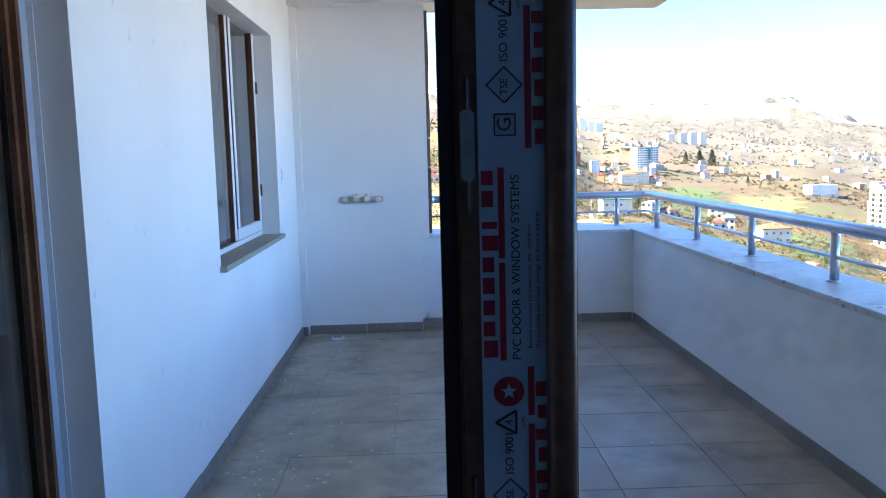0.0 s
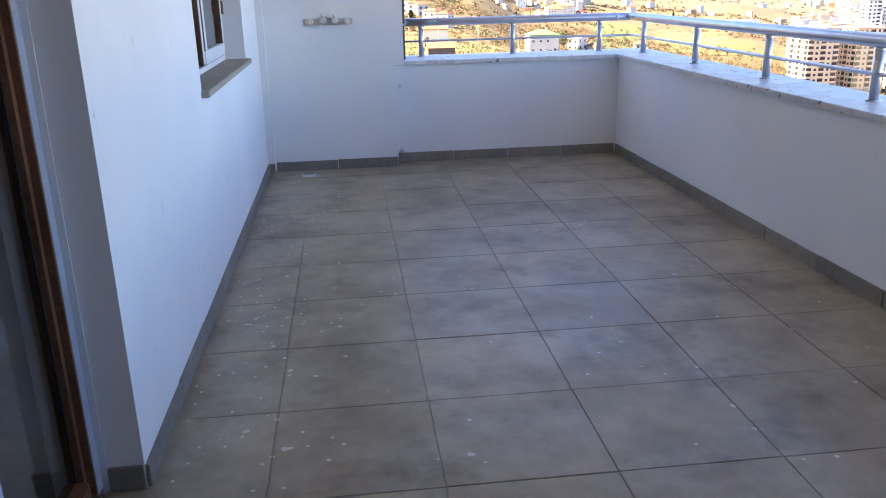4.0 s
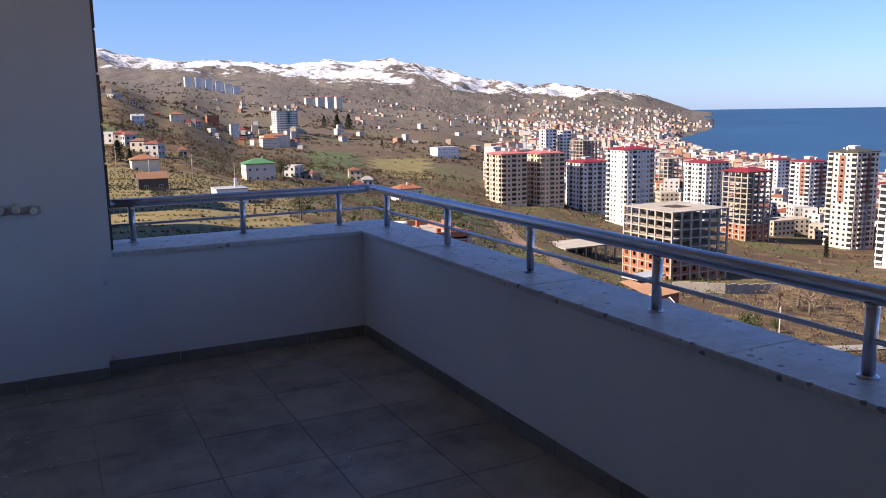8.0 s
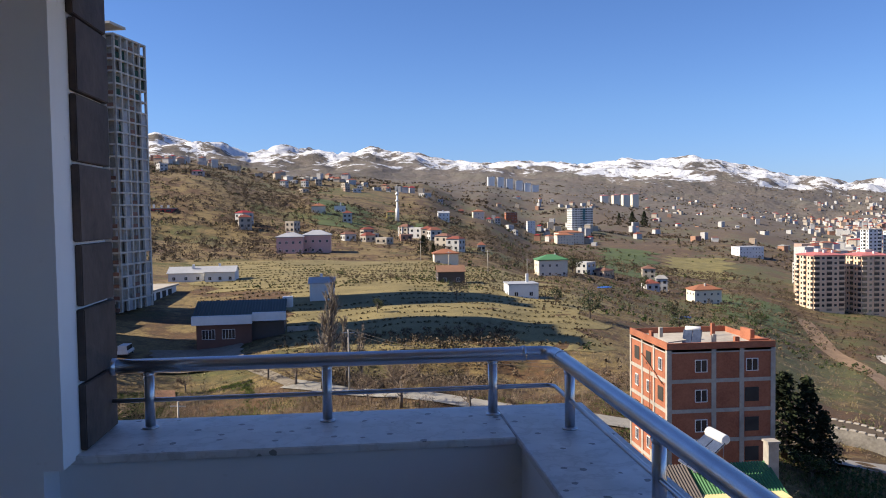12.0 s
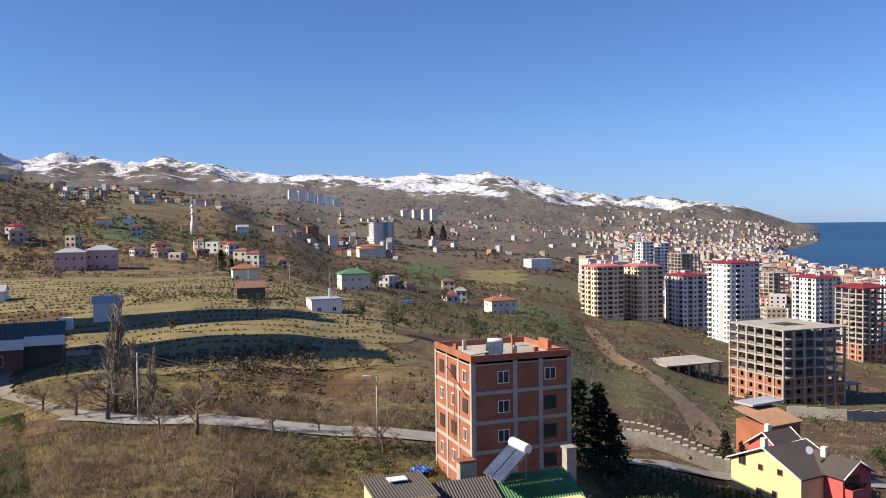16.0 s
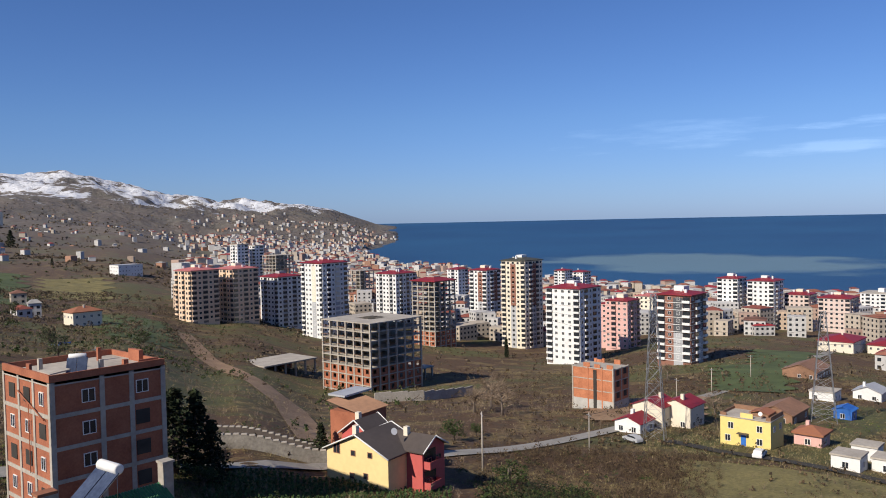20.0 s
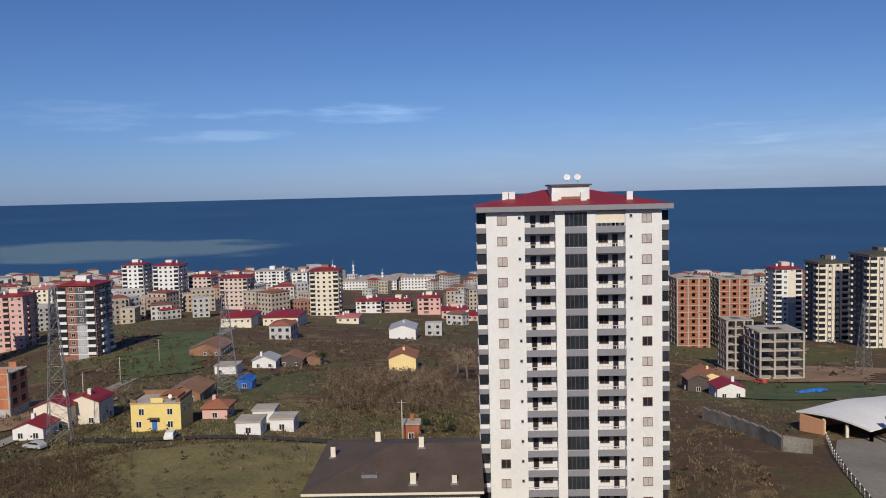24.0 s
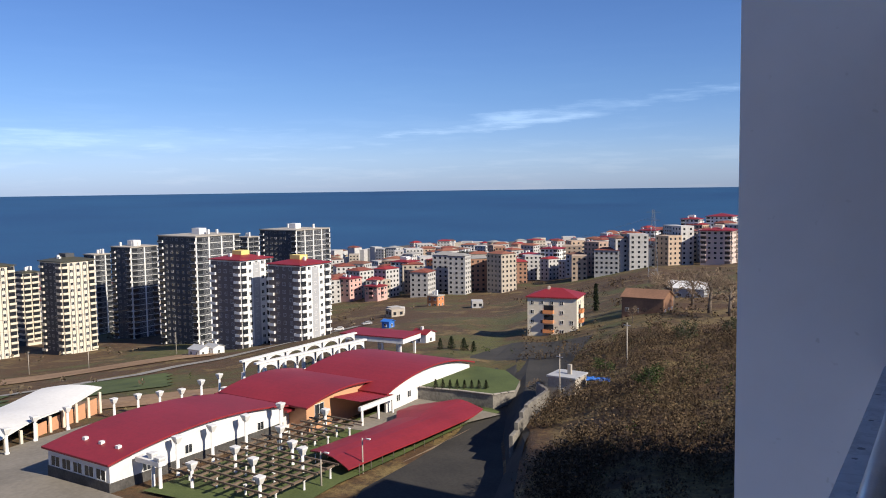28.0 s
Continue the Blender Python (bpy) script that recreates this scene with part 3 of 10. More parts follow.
# the house under and over the balcony, plus an unseen sun block
box_part("wall_facade", (-4.6, -4.4, -40, 3.12, 6.48, -0.31), PLASTER)["kind"] = "structure"
box_part("wall_facade_upper", (-12, -14, 3.02, 3.0, 6.1, 9), PLASTER)["kind"] = "structure"
# mass added out of view to keep direct sun off the coping
box_part("wall_facade_side", (-4.58, 6.44, -40, -0.32, 7.7, 9), PLASTER)["kind"] = "structure"
box_part("wall_facade_west", (-12, -14, -40, -4.62, 6.6, 3.0), PLASTER)["kind"] = "structure"
# runs on south out of view so that it shades the near hillside
box_part("wall_facade_south", (-16, -86, -40, 3.90, -14.02, 8.0), PLASTER)["kind"] = "structure"
box_part("wall_facade_rear", (-4.6, -14, -40, 3.90, -4.42, 3.0), PLASTER)["kind"] = "structure"

# coping
def coping():
    bm = bmesh.new()
    bm_prism(bm, [(0.965, 5.975), (inner_x(6.0) - 0.025, 5.975), (inner_x(6.0) - 0.025, 6.52), (0.965, 6.52)], 0.758, 0.790)
    part("coping_slab", bm, MARBLE, top, bevel=0.004)
    edges = [6.52, 5.1, 3.8, 2.5, 1.2, 0.05]
    for a, c in zip(edges, edges[1:]):
        a2 = a - 0.002
        bm = bmesh.new()
        bm_prism(bm, [(inner_x(min(a2, 6.0)) - 0.023, a2), (inner_x(c) - 0.023, c + 0.002), (3.16, c + 0.002), (3.16, a2)], 0.758, 0.790)
        part("coping_slab", bm, MARBLE, top, bevel=0.004)
top = thing("coping", pose(0, 0, 0), "dusty grey marble coping slabs on the parapet", "coping", kind="structure")
coping()

# railing
RAIL_X, RAIL_Y, RAIL_Z, COPING = 2.985, 6.36, 1.060, 0.790
def railing():
    r = thing("railing", pose(RAIL_X, RAIL_Y, COPING), "brushed steel handrail with short posts on the coping", "railing")
    def arc(off, z, y_end, x_end, rad):
        c = (RAIL_X - rad + off, RAIL_Y - rad + off)
        bend = [(c[0] + rad * math.sin(a), c[1] + rad * math.cos(a), z) for a in (math.pi / 2 * k / 6 for k in range(7))]
        return [(x_end, RAIL_Y + off, z), (x_end + 0.4, RAIL_Y + off, z)] + bend + [(RAIL_X + off, 3.0, z), (RAIL_X + off, y_end, z)]
    def put(name, bm, label=""):
        o = part(name, bm, STEEL, r, label)
        o.data.transform(Matrix.Translation((-RAIL_X, -RAIL_Y, -COPING)))
    bm = bmesh.new()
    bm_tube(bm, arc(0, RAIL_Z, 0.042, 1.07, 0.07), 0.032, 20)
    put("handrail", bm)
    bm = bmesh.new()
    bm_tube(bm, arc(0, 0.912, 0.042, 1.04, 0.04), 0.0095, 10)
    put("mid_bar", bm)
    bm = bmesh.new()
    bm_tube(bm, [(1.042, RAIL_Y, RAIL_Z), (1.085, RAIL_Y, RAIL_Z)], 0.037, 20)
    put("end_cap", bm)
    for p in ((RAIL_X + 0.002, 6.21), (2.85, RAIL_Y + 0.002)):
        bm = bmesh.new()
        if p[1] > 6.3:
            bm_tube(bm, [(p[0] - 0.01, p[1], RAIL_Z), (p[0] + 0.01, p[1], RAIL_Z)], 0.0345, 20)
        else:
            bm_tube(bm, [(p[0], p[1] - 0.01, RAIL_Z), (p[0], p[1] + 0.01, RAIL_Z)], 0.0345, 20)
        put("joint_sleeve", bm)
    spots = [(x, RAIL_Y) for x in (1.216, 1.972, 2.708)] + [(RAIL_X, y) for y in (6.07, 5.06, 4.08, 3.09, 2.1, 1.11, 0.14)]
    for x, y in spots:
        bm = bmesh.new()
        bm_tube(bm, [(x, y, COPING - 0.002), (x, y, RAIL_Z - 0.02)], 0.0215, 16)
        put("post", bm)
        bm = bmesh.new()
        bm_tube(bm, [(x, y, COPING), (x, y, COPING + 0.006), (x, y, COPING + 0.01)], [0.034, 0.034, 0.024], 16)
        put("base_flange", bm)
        bm = bmesh.new()
        bm_tube(bm, [(x, y, RAIL_Z - 0.055), (x, y, RAIL_Z - 0.026)], [0.018, 0.026], 14)
        put("saddle", bm)
railing()

# stone cladding on the pier's outer side
z, k = 0.79, 0
while z < 2.64:
    h = (0.27, 0.29, 0.25, 0.31)[k % 4]
    bm = bmesh.new()
    bm_box(bm, 1.035, 6.03 + 0.006 * (k % 3), z + 0.006, 1.062 + 0.004 * (k % 2), 6.43, min(z + h - 0.006, 2.63))
    part("cladding_slab", bm, SLATE, pillar, bevel=0.004)
    z += h
    k += 1

# window in the house wall
def window_unit():
    w = thing("window_1", pose(-0.16, 3.27, 0.90), "brown framed window with white film on its sash", "window", kind="structure")
    def bx(name, y0, z0, y1, z1, x0, x1, mat, parent=w, bev=0.004):
        return box_part(name, (x0, y0, z0, x1, y1, z1), mat, parent, bevel=bev)
    W, H = 1.70, 1.60
    def member(name, y0, z0, y1, z1, x1, parent=w):
        """A foil-brown profile with white protective film on its outer face."""
        o = bx(name, y0, z0, y1, z1, -0.05, x1, WOODFOIL, parent, 0.003)
        bx("face_film", y0 + 0.006, z0 + 0.006, y1 - 0.006, z1 - 0.006, x1 + 0.0002, x1 + 0.0014, WHITE_PVC, parent, 0)
        return o
    for y0, z0, y1, z1 in ((0, 0, W, 0.06), (0, H - 0.06, W, H), (0, 0.06, 0.05, H - 0.06), (W - 0.05, 0.06, W, H - 0.06)):
        member("window_frame", y0, z0, y1, z1, 0.006)
    member("mullion", 0.85, 0.06, 0.915, H - 0.06, 0.010)
    sash = bx("sash", 0.915, 0.06, W - 0.05, 0.13, -0.03, 0.016, WHITE_PVC)
    for y0, z0, y1, z1 in ((0.915, H - 0.13, W - 0.05, H - 0.06), (0.915, 0.13, 0.985, H - 0.13), (W - 0.12, 0.13, W - 0.05, H - 0.13)):
        o = bx("sash_rail", y0, z0, y1, z1, -0.03, 0.016, WOODFOIL, sash, 0.003)
        bx("face_film", y0 + 0.008, z0 + 0.004, y1 - 0.008, z1 - 0.004, 0.0162, 0.0174, WHITE_PVC, sash, 0)
    bx("hinge", W - 0.062, 0.3, W - 0.045, 0.38, 0.012, 0.03, WOODFOIL, sash, 0.003)
    bx("hinge", W - 0.062, 1.0, W - 0.045, 1.08, 0.012, 0.03, WOODFOIL, sash, 0.003)
    for y0, y1 in ((0.05, 0.85), (0.985, W - 0.12)):
        g = bx("pane", y0, 0.06 if y0 < 0.5 else 0.13, y1, H - 0.06 if y0 < 0.5 else H - 0.13, -0.014, -0.004, GLASS, w, 0)
        g.visible_shadow = False
    bm = bmesh.new()
    bm_prism(bm, [(-0.1, -0.02), (0.165, -0.02), (0.165, W + 0.02), (-0.1, W + 0.02)], -0.004, 0.026)
    part("window_sill", bm, TRAVERTINE, w, "beige stone sill with plaster smears", bevel=0.004)
window_unit()

# closed double door in the house wall
def side_door():
    d = thing("door_1", pose(-0.18, 0.20, 0), "closed brown framed glass door with white film strip", "door", kind="structure")
    def bx(name, y0, z0, y1, z1, x0, x1, mat, parent=d, bev=0.005, label=""):
        return box_part(name, (x0, y0, z0, x1, y1, z1), mat, parent, label, bev)
    W, H = 1.49, 2.25
    bx("door_frame", 0, 0, 0.07, H, -0.04, 0.03, WOODFOIL)
    bx("door_frame", W - 0.07, 0, W, H, -0.04, 0.03, WOODFOIL)
    bx("door_frame", 0.07, H - 0.07, W - 0.07, H, -0.04, 0.03, WOODFOIL)
    bx("threshold", 0.07, -0.01, W - 0.07, 0.035, -0.06, 0.045, WOODFOIL)
    bx("frame_film", W - 0.046, 0.02, W - 0.002, H - 0.02, 0.0302, 0.0315, FOIL, d, 0, "white protective film")
    bx("frame_film", 0.07, 0.004, W - 0.07, 0.03, 0.0452, 0.0465, FOIL, d, 0, "white protective film")
    bx("sealant", W - 0.006, 0.0, W + 0.0, H, 0.03, 0.05, WHITE_PVC, d, 0)
    for a, c in ((0.07, 0.815), (0.815, W - 0.07)):
        leaf = bx("leaf_stile", a, 0.035, a + 0.10, H - 0.07, -0.03, 0.045, WOODFOIL, d, 0.012)
        bx("leaf_stile", c - 0.045, 0.035, c, H - 0.07, -0.03, 0.045, WOODFOIL, leaf, 0.02)
        bx("leaf_rail", a + 0.10, 0.035, c - 0.045, 0.11, -0.03, 0.04, WOODFOIL, leaf)
        bx("leaf_rail", a + 0.10, H - 0.15, c - 0.045, H - 0.07, -0.03, 0.04, WOODFOIL, leaf)
        g = bx("pane", a + 0.10, 0.11, c - 0.045, H - 0.15, -0.006, 0.004, GLASS, leaf, 0)
        g.visible_shadow = False
        bx("gasket", a + 0.10, 0.11, a + 0.106, H - 0.15, 0.004, 0.009, GASKET, leaf, 0)
        bx("gasket", c - 0.052, 0.11, c - 0.045, H - 0.15, 0.004, 0.009, GASKET, leaf, 0)
        if a > 0.5:
            bx("film_strip", a + 0.052, 0.05, a + 0.098, H - 0.09, 0.0455, 0.0465, FOIL, leaf, 0, "white protective film")
            plate = bx("handle_plate", a + 0.01, 1.01, a + 0.048, 1.27, 0.045, 0.056, WOODFOIL, leaf, 0.005)
            bm = bmesh.new()
            bm_tube(bm, [(0.055, a + 0.03, 1.2), (0.085, a + 0.03, 1.2), (0.1, a + 0.045, 1.2), (0.1, a + 0.09, 1.197), (0.096, a + 0.135, 1.192)], [0.011, 0.011, 0.011, 0.010, 0.009], 12)
            part("lever", bm, WOODFOIL, plate, "brown lever handle")
side_door()

# balcony door leaf with its printed film
def text_mesh(s, size, mat):
    cu = bpy.data.curves.new("writing", "FONT")
    cu.body, cu.size, cu.align_x, cu.align_y, cu.extrude = s, size, "LEFT", "CENTER", 0.0001
    tmp = bpy.data.objects.new("writing", cu)
    me = bpy.data.meshes.new_from_object(tmp)
    bpy.data.objects.remove(tmp)
    me.materials.clear()
    me.materials.append(mat)
    return me

def balcony_door():
    x0, x1, yb, yf, H = 1.030, 1.90, -0.215, -0.165, 2.22
    d = thing("door_2", pose(x0 - 0.025, -0.06, 0), "brown framed glass door leaf with printed red and white film", "door", kind="structure")
    def bx(name, xa, za, xb, zb, ya, yc, mat, parent=d, bev=0.004, label=""):
        return box_part(name, (xa - x0, ya - yb, za, xb - x0, yc - yb, zb), mat, parent, label, bev)
    stile = bx("leaf_stile", x0 + 0.012, 0.03, 1.146, H, yb, yf, WOODFOIL, d, 0.003)
    bx("gasket", x0 - 0.002, 0.03, x0 + 0.012, H, yb + 0.006, yf - 0.006, GASKET, stile, 0.002)
    bm = bmesh.new()
    bm_tube(bm, [(1.131 - x0, -0.002, 0.1), (1.131 - x0, -0.002, H - 0.05)], 0.0135, 14)
    part("glazing_bead", bm, WOODFOIL, stile)
    bx("leaf_stile", x1 - 0.115, 0.03, x1, H, yb, yf, WOODFOIL)
    bx("leaf_rail", 1.146, 0.03, x1 - 0.115, 0.14, yb, yf, WOODFOIL)
    bx("leaf_rail", 1.146, H - 0.11, x1 - 0.115, H, yb, yf, WOODFOIL)
    g = bx("pane", 1.146, 0.14, x1 - 0.115, H - 0.11, yb + 0.02, yb + 0.026, DIRTY_GLASS, d, 0, "dusty glass pane")
    g.visible_shadow = False
    bx("door_frame", x1, 0.0, 1.95, 2.30, -0.22, -0.15, WOODFOIL)
    bx("door_frame", 0.12, 2.23, x1, 2.30, -0.22, -0.15, WOODFOIL)
    bx("threshold", 0.12, -0.01, 1.95, 0.028, -0.24, -0.13, WOODFOIL)
    film = bx("protection_film", 1.061, 0.06, 1.1175, H - 0.03, yb - 0.0012, yb + 0.0005, FOIL, stile, 0, "white film printed in red and black")
    face = yb - 0.0016
    def write(s, size, x, z):
        me = text_mesh(s, size, BLACK_INK)
        me.transform(Matrix.Translation((x - x0, face - yb, z)) @ Euler((radians(90), radians(-90), 0)).to_matrix().to_4x4())
        part("print", me, None, film)
    def bar(xa, za, xb, zb, mat=RED_INK):
        bx("print_bar", xa, za, xb, zb, face - 0.0002, face + 0.0004, mat, film, 0)
    def outline(cx, cz, r, n, rot, mat, w=0.0011):
        bm = bmesh.new()
        pts = [(cx - x0 + r * math.cos(rot + 2 * math.pi * k / n), face - yb, cz + r * math.sin(rot + 2 * math.pi * k / n)) for k in range(n + 1)]
        for a, c in zip(pts, pts[1:]):
            bm_tube(bm, [a, c], w / 2, 4)
        part("print_mark", bm, mat, film)
    for i in range(-3, 3):
        o = 1.477 + 0.36 * i
        if o < 0.15 or o > 1.95:
            continue
        s = min(1.0, (H - 0.1 - o) / 0.3)
        outline(1.084, o, 0.0125, 4, math.pi / 4, BLACK_INK)
        write("G", 0.017, 1.084, o - 0.006)
        outline(1.084, o + 0.033, 0.015, 4, 0, BLACK_INK)
        write("TSE", 0.009, 1.084, o + 0.0245)
        write("ISO 9001", 0.0105, 1.084, o + 0.052)
        outline(1.084, o + 0.100, 0.012, 3, math.pi, BLACK_INK, 0.002)
        write("4", 0.010, 1.084, o + 0.0975)
        write("LDPE", 0.0045, 1.0965, o + 0.095)
        bm = bmesh.new()
        bmesh.ops.create_circle(bm, cap_ends=True, segments=24, radius=0.0135)
        bm.transform(Matrix.Translation((1.084 - x0, face - yb, o + 0.128)) @ Euler((radians(90), 0, 0)).to_matrix().to_4x4())
        seal = part("print_seal", bm, RED_INK, film)
        bm = bmesh.new()
        star = [bm.verts.new((1.084 - x0 + rr * math.sin(math.pi * k / 5), face - yb - 0.0004, o + 0.128 + rr * math.cos(math.pi * k / 5))) for k, rr in enumerate([0.0075, 0.0032] * 5)]
        bm.faces.new(star)
        part("print_star", bm, FOIL, film)
        t0 = o - 0.204
        write("PVC DOOR & WINDOW SYSTEMS", 0.0107, 1.092, t0 - 0.0)
        write("Remove protection foil immediately after installation", 0.0051, 1.1035, t0 + 0.01)
        write("Die schutzfolie sofort nach montage des fensters abziehen", 0.0051, 1.1105, t0 + 0.01)
        # mark of the maker as plain red shapes
        bar(1.0772, t0, 1.0825, t0 + 0.086)
        bar(1.0772, t0 + 0.09, 1.0825, t0 + 0.168)
        for k, (w, hh) in enumerate(((0.012, 0.015), (0.010, 0.013), (0.010, 0.013), (0.010, 0.014), (0.010, 0.013), (0.014, 0.013), (0.013, 0.006), (0.010, 0.014), (0.010, 0.012))):
            bar(1.0630, t0 + 0.003 + k * 0.0188, 1.0630 + w, t0 + 0.003 + k * 0.0188 + hh)
        bar(1.1010, o - 0.02, 1.1065, o + 0.098)
        bar(1.1010, o + 0.106, 1.1065, o + 0.15)
        for k, hh in enumerate((0.013, 0.012, 0.014, 0.012, 0.013, 0.010, 0.012, 0.013)):
            bar(1.1095 - 0.002 * (k % 2), o - 0.017 + k * 0.02, 1.1165, o - 0.017 + k * 0.02 + hh)
    for z in (1.43, 1.08, 0.6):
        plate = bx("lock_keep", 1.046, z, 1.058, z + 0.06, yb - 0.006, yb + 0.002, ZINC, stile, 0.002, "zinc keeper plate")
        bx("keep_roller", 1.050, z - 0.03, 1.056, z + 0.09, yb - 0.002, yb + 0.003, ZINC, plate, 0.002)
    for z in (1.118, 1.005):
        bm = bmesh.new()
        bm_tube(bm, [(1.056 - x0, -0.002, z + 0.002 * k) if k % 2 else (1.062 - x0, -0.004, z + 0.004 * k) for k in range(7)], 0.003, 6)
        part("sealant_tear", bm, ZINC, stile)
balcony_door()

# small fittings
OLD_PVC = surface("aged_cream_plastic", (0.62, 0.56, 0.46), (0.80, 0.75, 0.65), 0.5, 40, 3)
MORTAR_PATCH = surface("rough_mortar_patch", (0.56, 0.54, 0.50), (0.70, 0.68, 0.64), 0.95, 60, 8, relief=0.5)
def water_taps():
    p = thing("pipe_outlets", pose(0.50, 5.85, 1.11), "white capped water pipe outlets in the wall", "pipe")
    for x, z, r, l in ((-0.14, -0.004, 0.021, 0.055), (-0.05, 0.004, 0.024, 0.06), (0.035, 0.002, 0.024, 0.06), (0.125, -0.008, 0.021, 0.055)):
        bm = bmesh.new()
        bm_tube(bm, [(x, 0, z), (x, -0.012, z), (x, -0.013, z), (x, -l, z), (x, -l - 0.008, z)], [r * 0.75, r * 0.75, r, r, r * 0.7], 14)
        cap = part("pipe_cap", bm, OLD_PVC, p)
        if abs(x) < 0.1:
            bm = bmesh.new()
            bm_tube(bm, [(x, -0.035, z), (x, -0.035, z + 0.03), (x, -0.035, z + 0.034)], [0.008, 0.008, 0.016], 10)
            bm_tube(bm, [(x, -0.035, z + 0.034), (x, -0.035, z + 0.044)], 0.016, 10)
            part("valve_knob", bm, OLD_PVC, cap)
    bm = bmesh.new()
    bm_box(bm, -0.19, -0.006, -0.028, 0.165, 0.0, 0.018)
    part("back_strip", bm, MORTAR_PATCH, p, bevel=0.003)
water_taps()

def stub(x, z):
    s = thing("drain_stub", pose(x, 6.0, z), "white plastic pipe stub low on the parapet", "pipe", "parapet pipe stubs")
    bm = bmesh.new()
    bm_tube(bm, [(0, 0.0, 0), (0, -0.03, 0)], 0.017, 12)
    part("pipe_end", bm, WHITE_PVC, s)
    bm = bmesh.new()
    bm_tube(bm, [(0, -0.03, 0), (0.002, -0.045, -0.004)], [0.011, 0.008], 10)
    part("plug", bm, WHITE_PVC, s)
stub(1.01, 0.60)
stub(1.02, 0.10)
b_ = box_part("junction_box", (-0.05, -0.04, 0, 0.05, 0.04, 0.018), WHITE_PVC, None, "", 0.004)
b_.matrix_world = pose(0.275, 5.63, 0.0, 0, 0, 8)
tagged(b_, "small white plastic box lying on the tiles", "box")
box_part("lid", (-0.042, -0.032, 0.018, 0.042, 0.032, 0.021), GROUT, b_, bevel=0.001)
sw = box_part("cable_outlet", (0, -0.012, -0.045, 0.006, 0.012, 0.045), WHITE_PVC, None, "", 0.002)
sw.matrix_world = pose(-0.03, 5.12, 1.34)
tagged(sw, "white cable outlet strip on the house wall", "outlet")
part("wire_loop", (lambda bm: (bm_tube(bm, [(0.006, 0.0, 0.03), (0.02, 0.004, 0.02), (0.02, 0.003, -0.03), (0.006, 0.0, -0.04)], 0.002, 6), bm)[1])(bmesh.new()), WHITE_PVC, sw)

# ---- town: materials ----
def paint(name, c, k=0.86, rough=0.85):
    return surface(name, tuple(v * k for v in c), c, rough, 1.5, 0.15, relief=0.1, dist=0.02)
P_WHITE, P_CREAM, P_BEIGE = paint("facade_white", (0.72, 0.72, 0.71)), paint("facade_cream", (0.72, 0.65, 0.53)), paint("facade_beige", (0.74, 0.55, 0.40))
P_PINK, P_ROSE, P_GREY = paint("facade_pink", (0.66, 0.40, 0.36)), paint("facade_rose", (0.62, 0.50, 0.45)), paint("facade_grey", (0.40, 0.41, 0.43))
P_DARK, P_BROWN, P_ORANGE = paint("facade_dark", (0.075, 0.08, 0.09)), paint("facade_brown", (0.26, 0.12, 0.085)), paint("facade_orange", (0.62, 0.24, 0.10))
P_YELLOW, P_RED, P_TEAL = paint("facade_yellow", (0.78, 0.61, 0.22)), paint("facade_red", (0.45, 0.07, 0.06)), paint("facade_teal", (0.06, 0.22, 0.25))
P_LEMON = paint("facade_pale_yellow", (0.80, 0.62, 0.30))
P_BLUE, P_GREEN = paint("blue_tarp", (0.03, 0.16, 0.55), rough=0.5), paint("green_sheet", (0.06, 0.20, 0.09))
ROOF_RED, ROOF_PINK = paint("roof_red_metal", (0.27, 0.022, 0.03), 0.7, 0.55), paint("roof_pink_metal", (0.50, 0.16, 0.15), 0.8, 0.6)
ROOF_TILE, ROOF_DARK = paint("roof_clay_tile", (0.33, 0.13, 0.07), 0.7), paint("roof_dark_sheet", (0.085, 0.068, 0.06), 0.7, 0.7)
ROOF_GREY, ROOF_RUST = paint("roof_grey_sheet", (0.42, 0.43, 0.45), 0.75, 0.5), paint("roof_rusty_sheet", (0.28, 0.15, 0.09), 0.6, 0.7)
ROOF_OLIVE = paint("roof_olive_sheet", (0.07, 0.068, 0.045), 0.8, 0.6)
CONCRETE = surface("raw_concrete", (0.28, 0.25, 0.215), (0.45, 0.41, 0.355), 0.95, 2.0, 0.2, relief=0.2, dist=0.02)
BRICK = surface("hollow_brick", (0.24, 0.078, 0.042), (0.40, 0.145, 0.078), 0.9, 5.0, 0.4, relief=0.3, dist=0.02)
STONE = surface("rubble_stone", (0.11, 0.10, 0.09), (0.27, 0.25, 0.22), 0.95, 2.2, 0.3, relief=0.6, dist=0.1)
DARKSTONE = surface("dark_basement_stone", (0.035, 0.033, 0.032), (0.10, 0.095, 0.09), 0.9, 2.5, 0.4, relief=0.4, dist=0.05)
ASPHALT = surface("worn_asphalt", (0.020, 0.0185, 0.0165), (0.046, 0.042, 0.036), 0.95, 2.0, 0.12, relief=0.1)
ROADGREY = surface("pale_road", (0.21, 0.20, 0.18), (0.33, 0.31, 0.28), 0.9, 1.5, 0.15)
PAVING = surface("grey_paving", (0.165, 0.148, 0.122), (0.25, 0.225, 0.19), 0.9, 1.2, 0.1)
TURF = surface("green_turf", (0.036, 0.055, 0.013), (0.095, 0.125, 0.035), 0.9, 3.0, 0.1)
MEADOW = surface("olive_meadow", (0.078, 0.070, 0.022), (0.25, 0.205, 0.074), 0.95, 1.6, 0.10, relief=0.3, dist=0.05)
DIRT = surface("bare_dirt", (0.17, 0.10, 0.055), (0.33, 0.215, 0.125), 0.95, 0.8, 0.08)
PANE = surface("dark_window_glass", (0.012, 0.014, 0.018), (0.035, 0.04, 0.05), 0.12, 0.8, 0.3, relief=0)
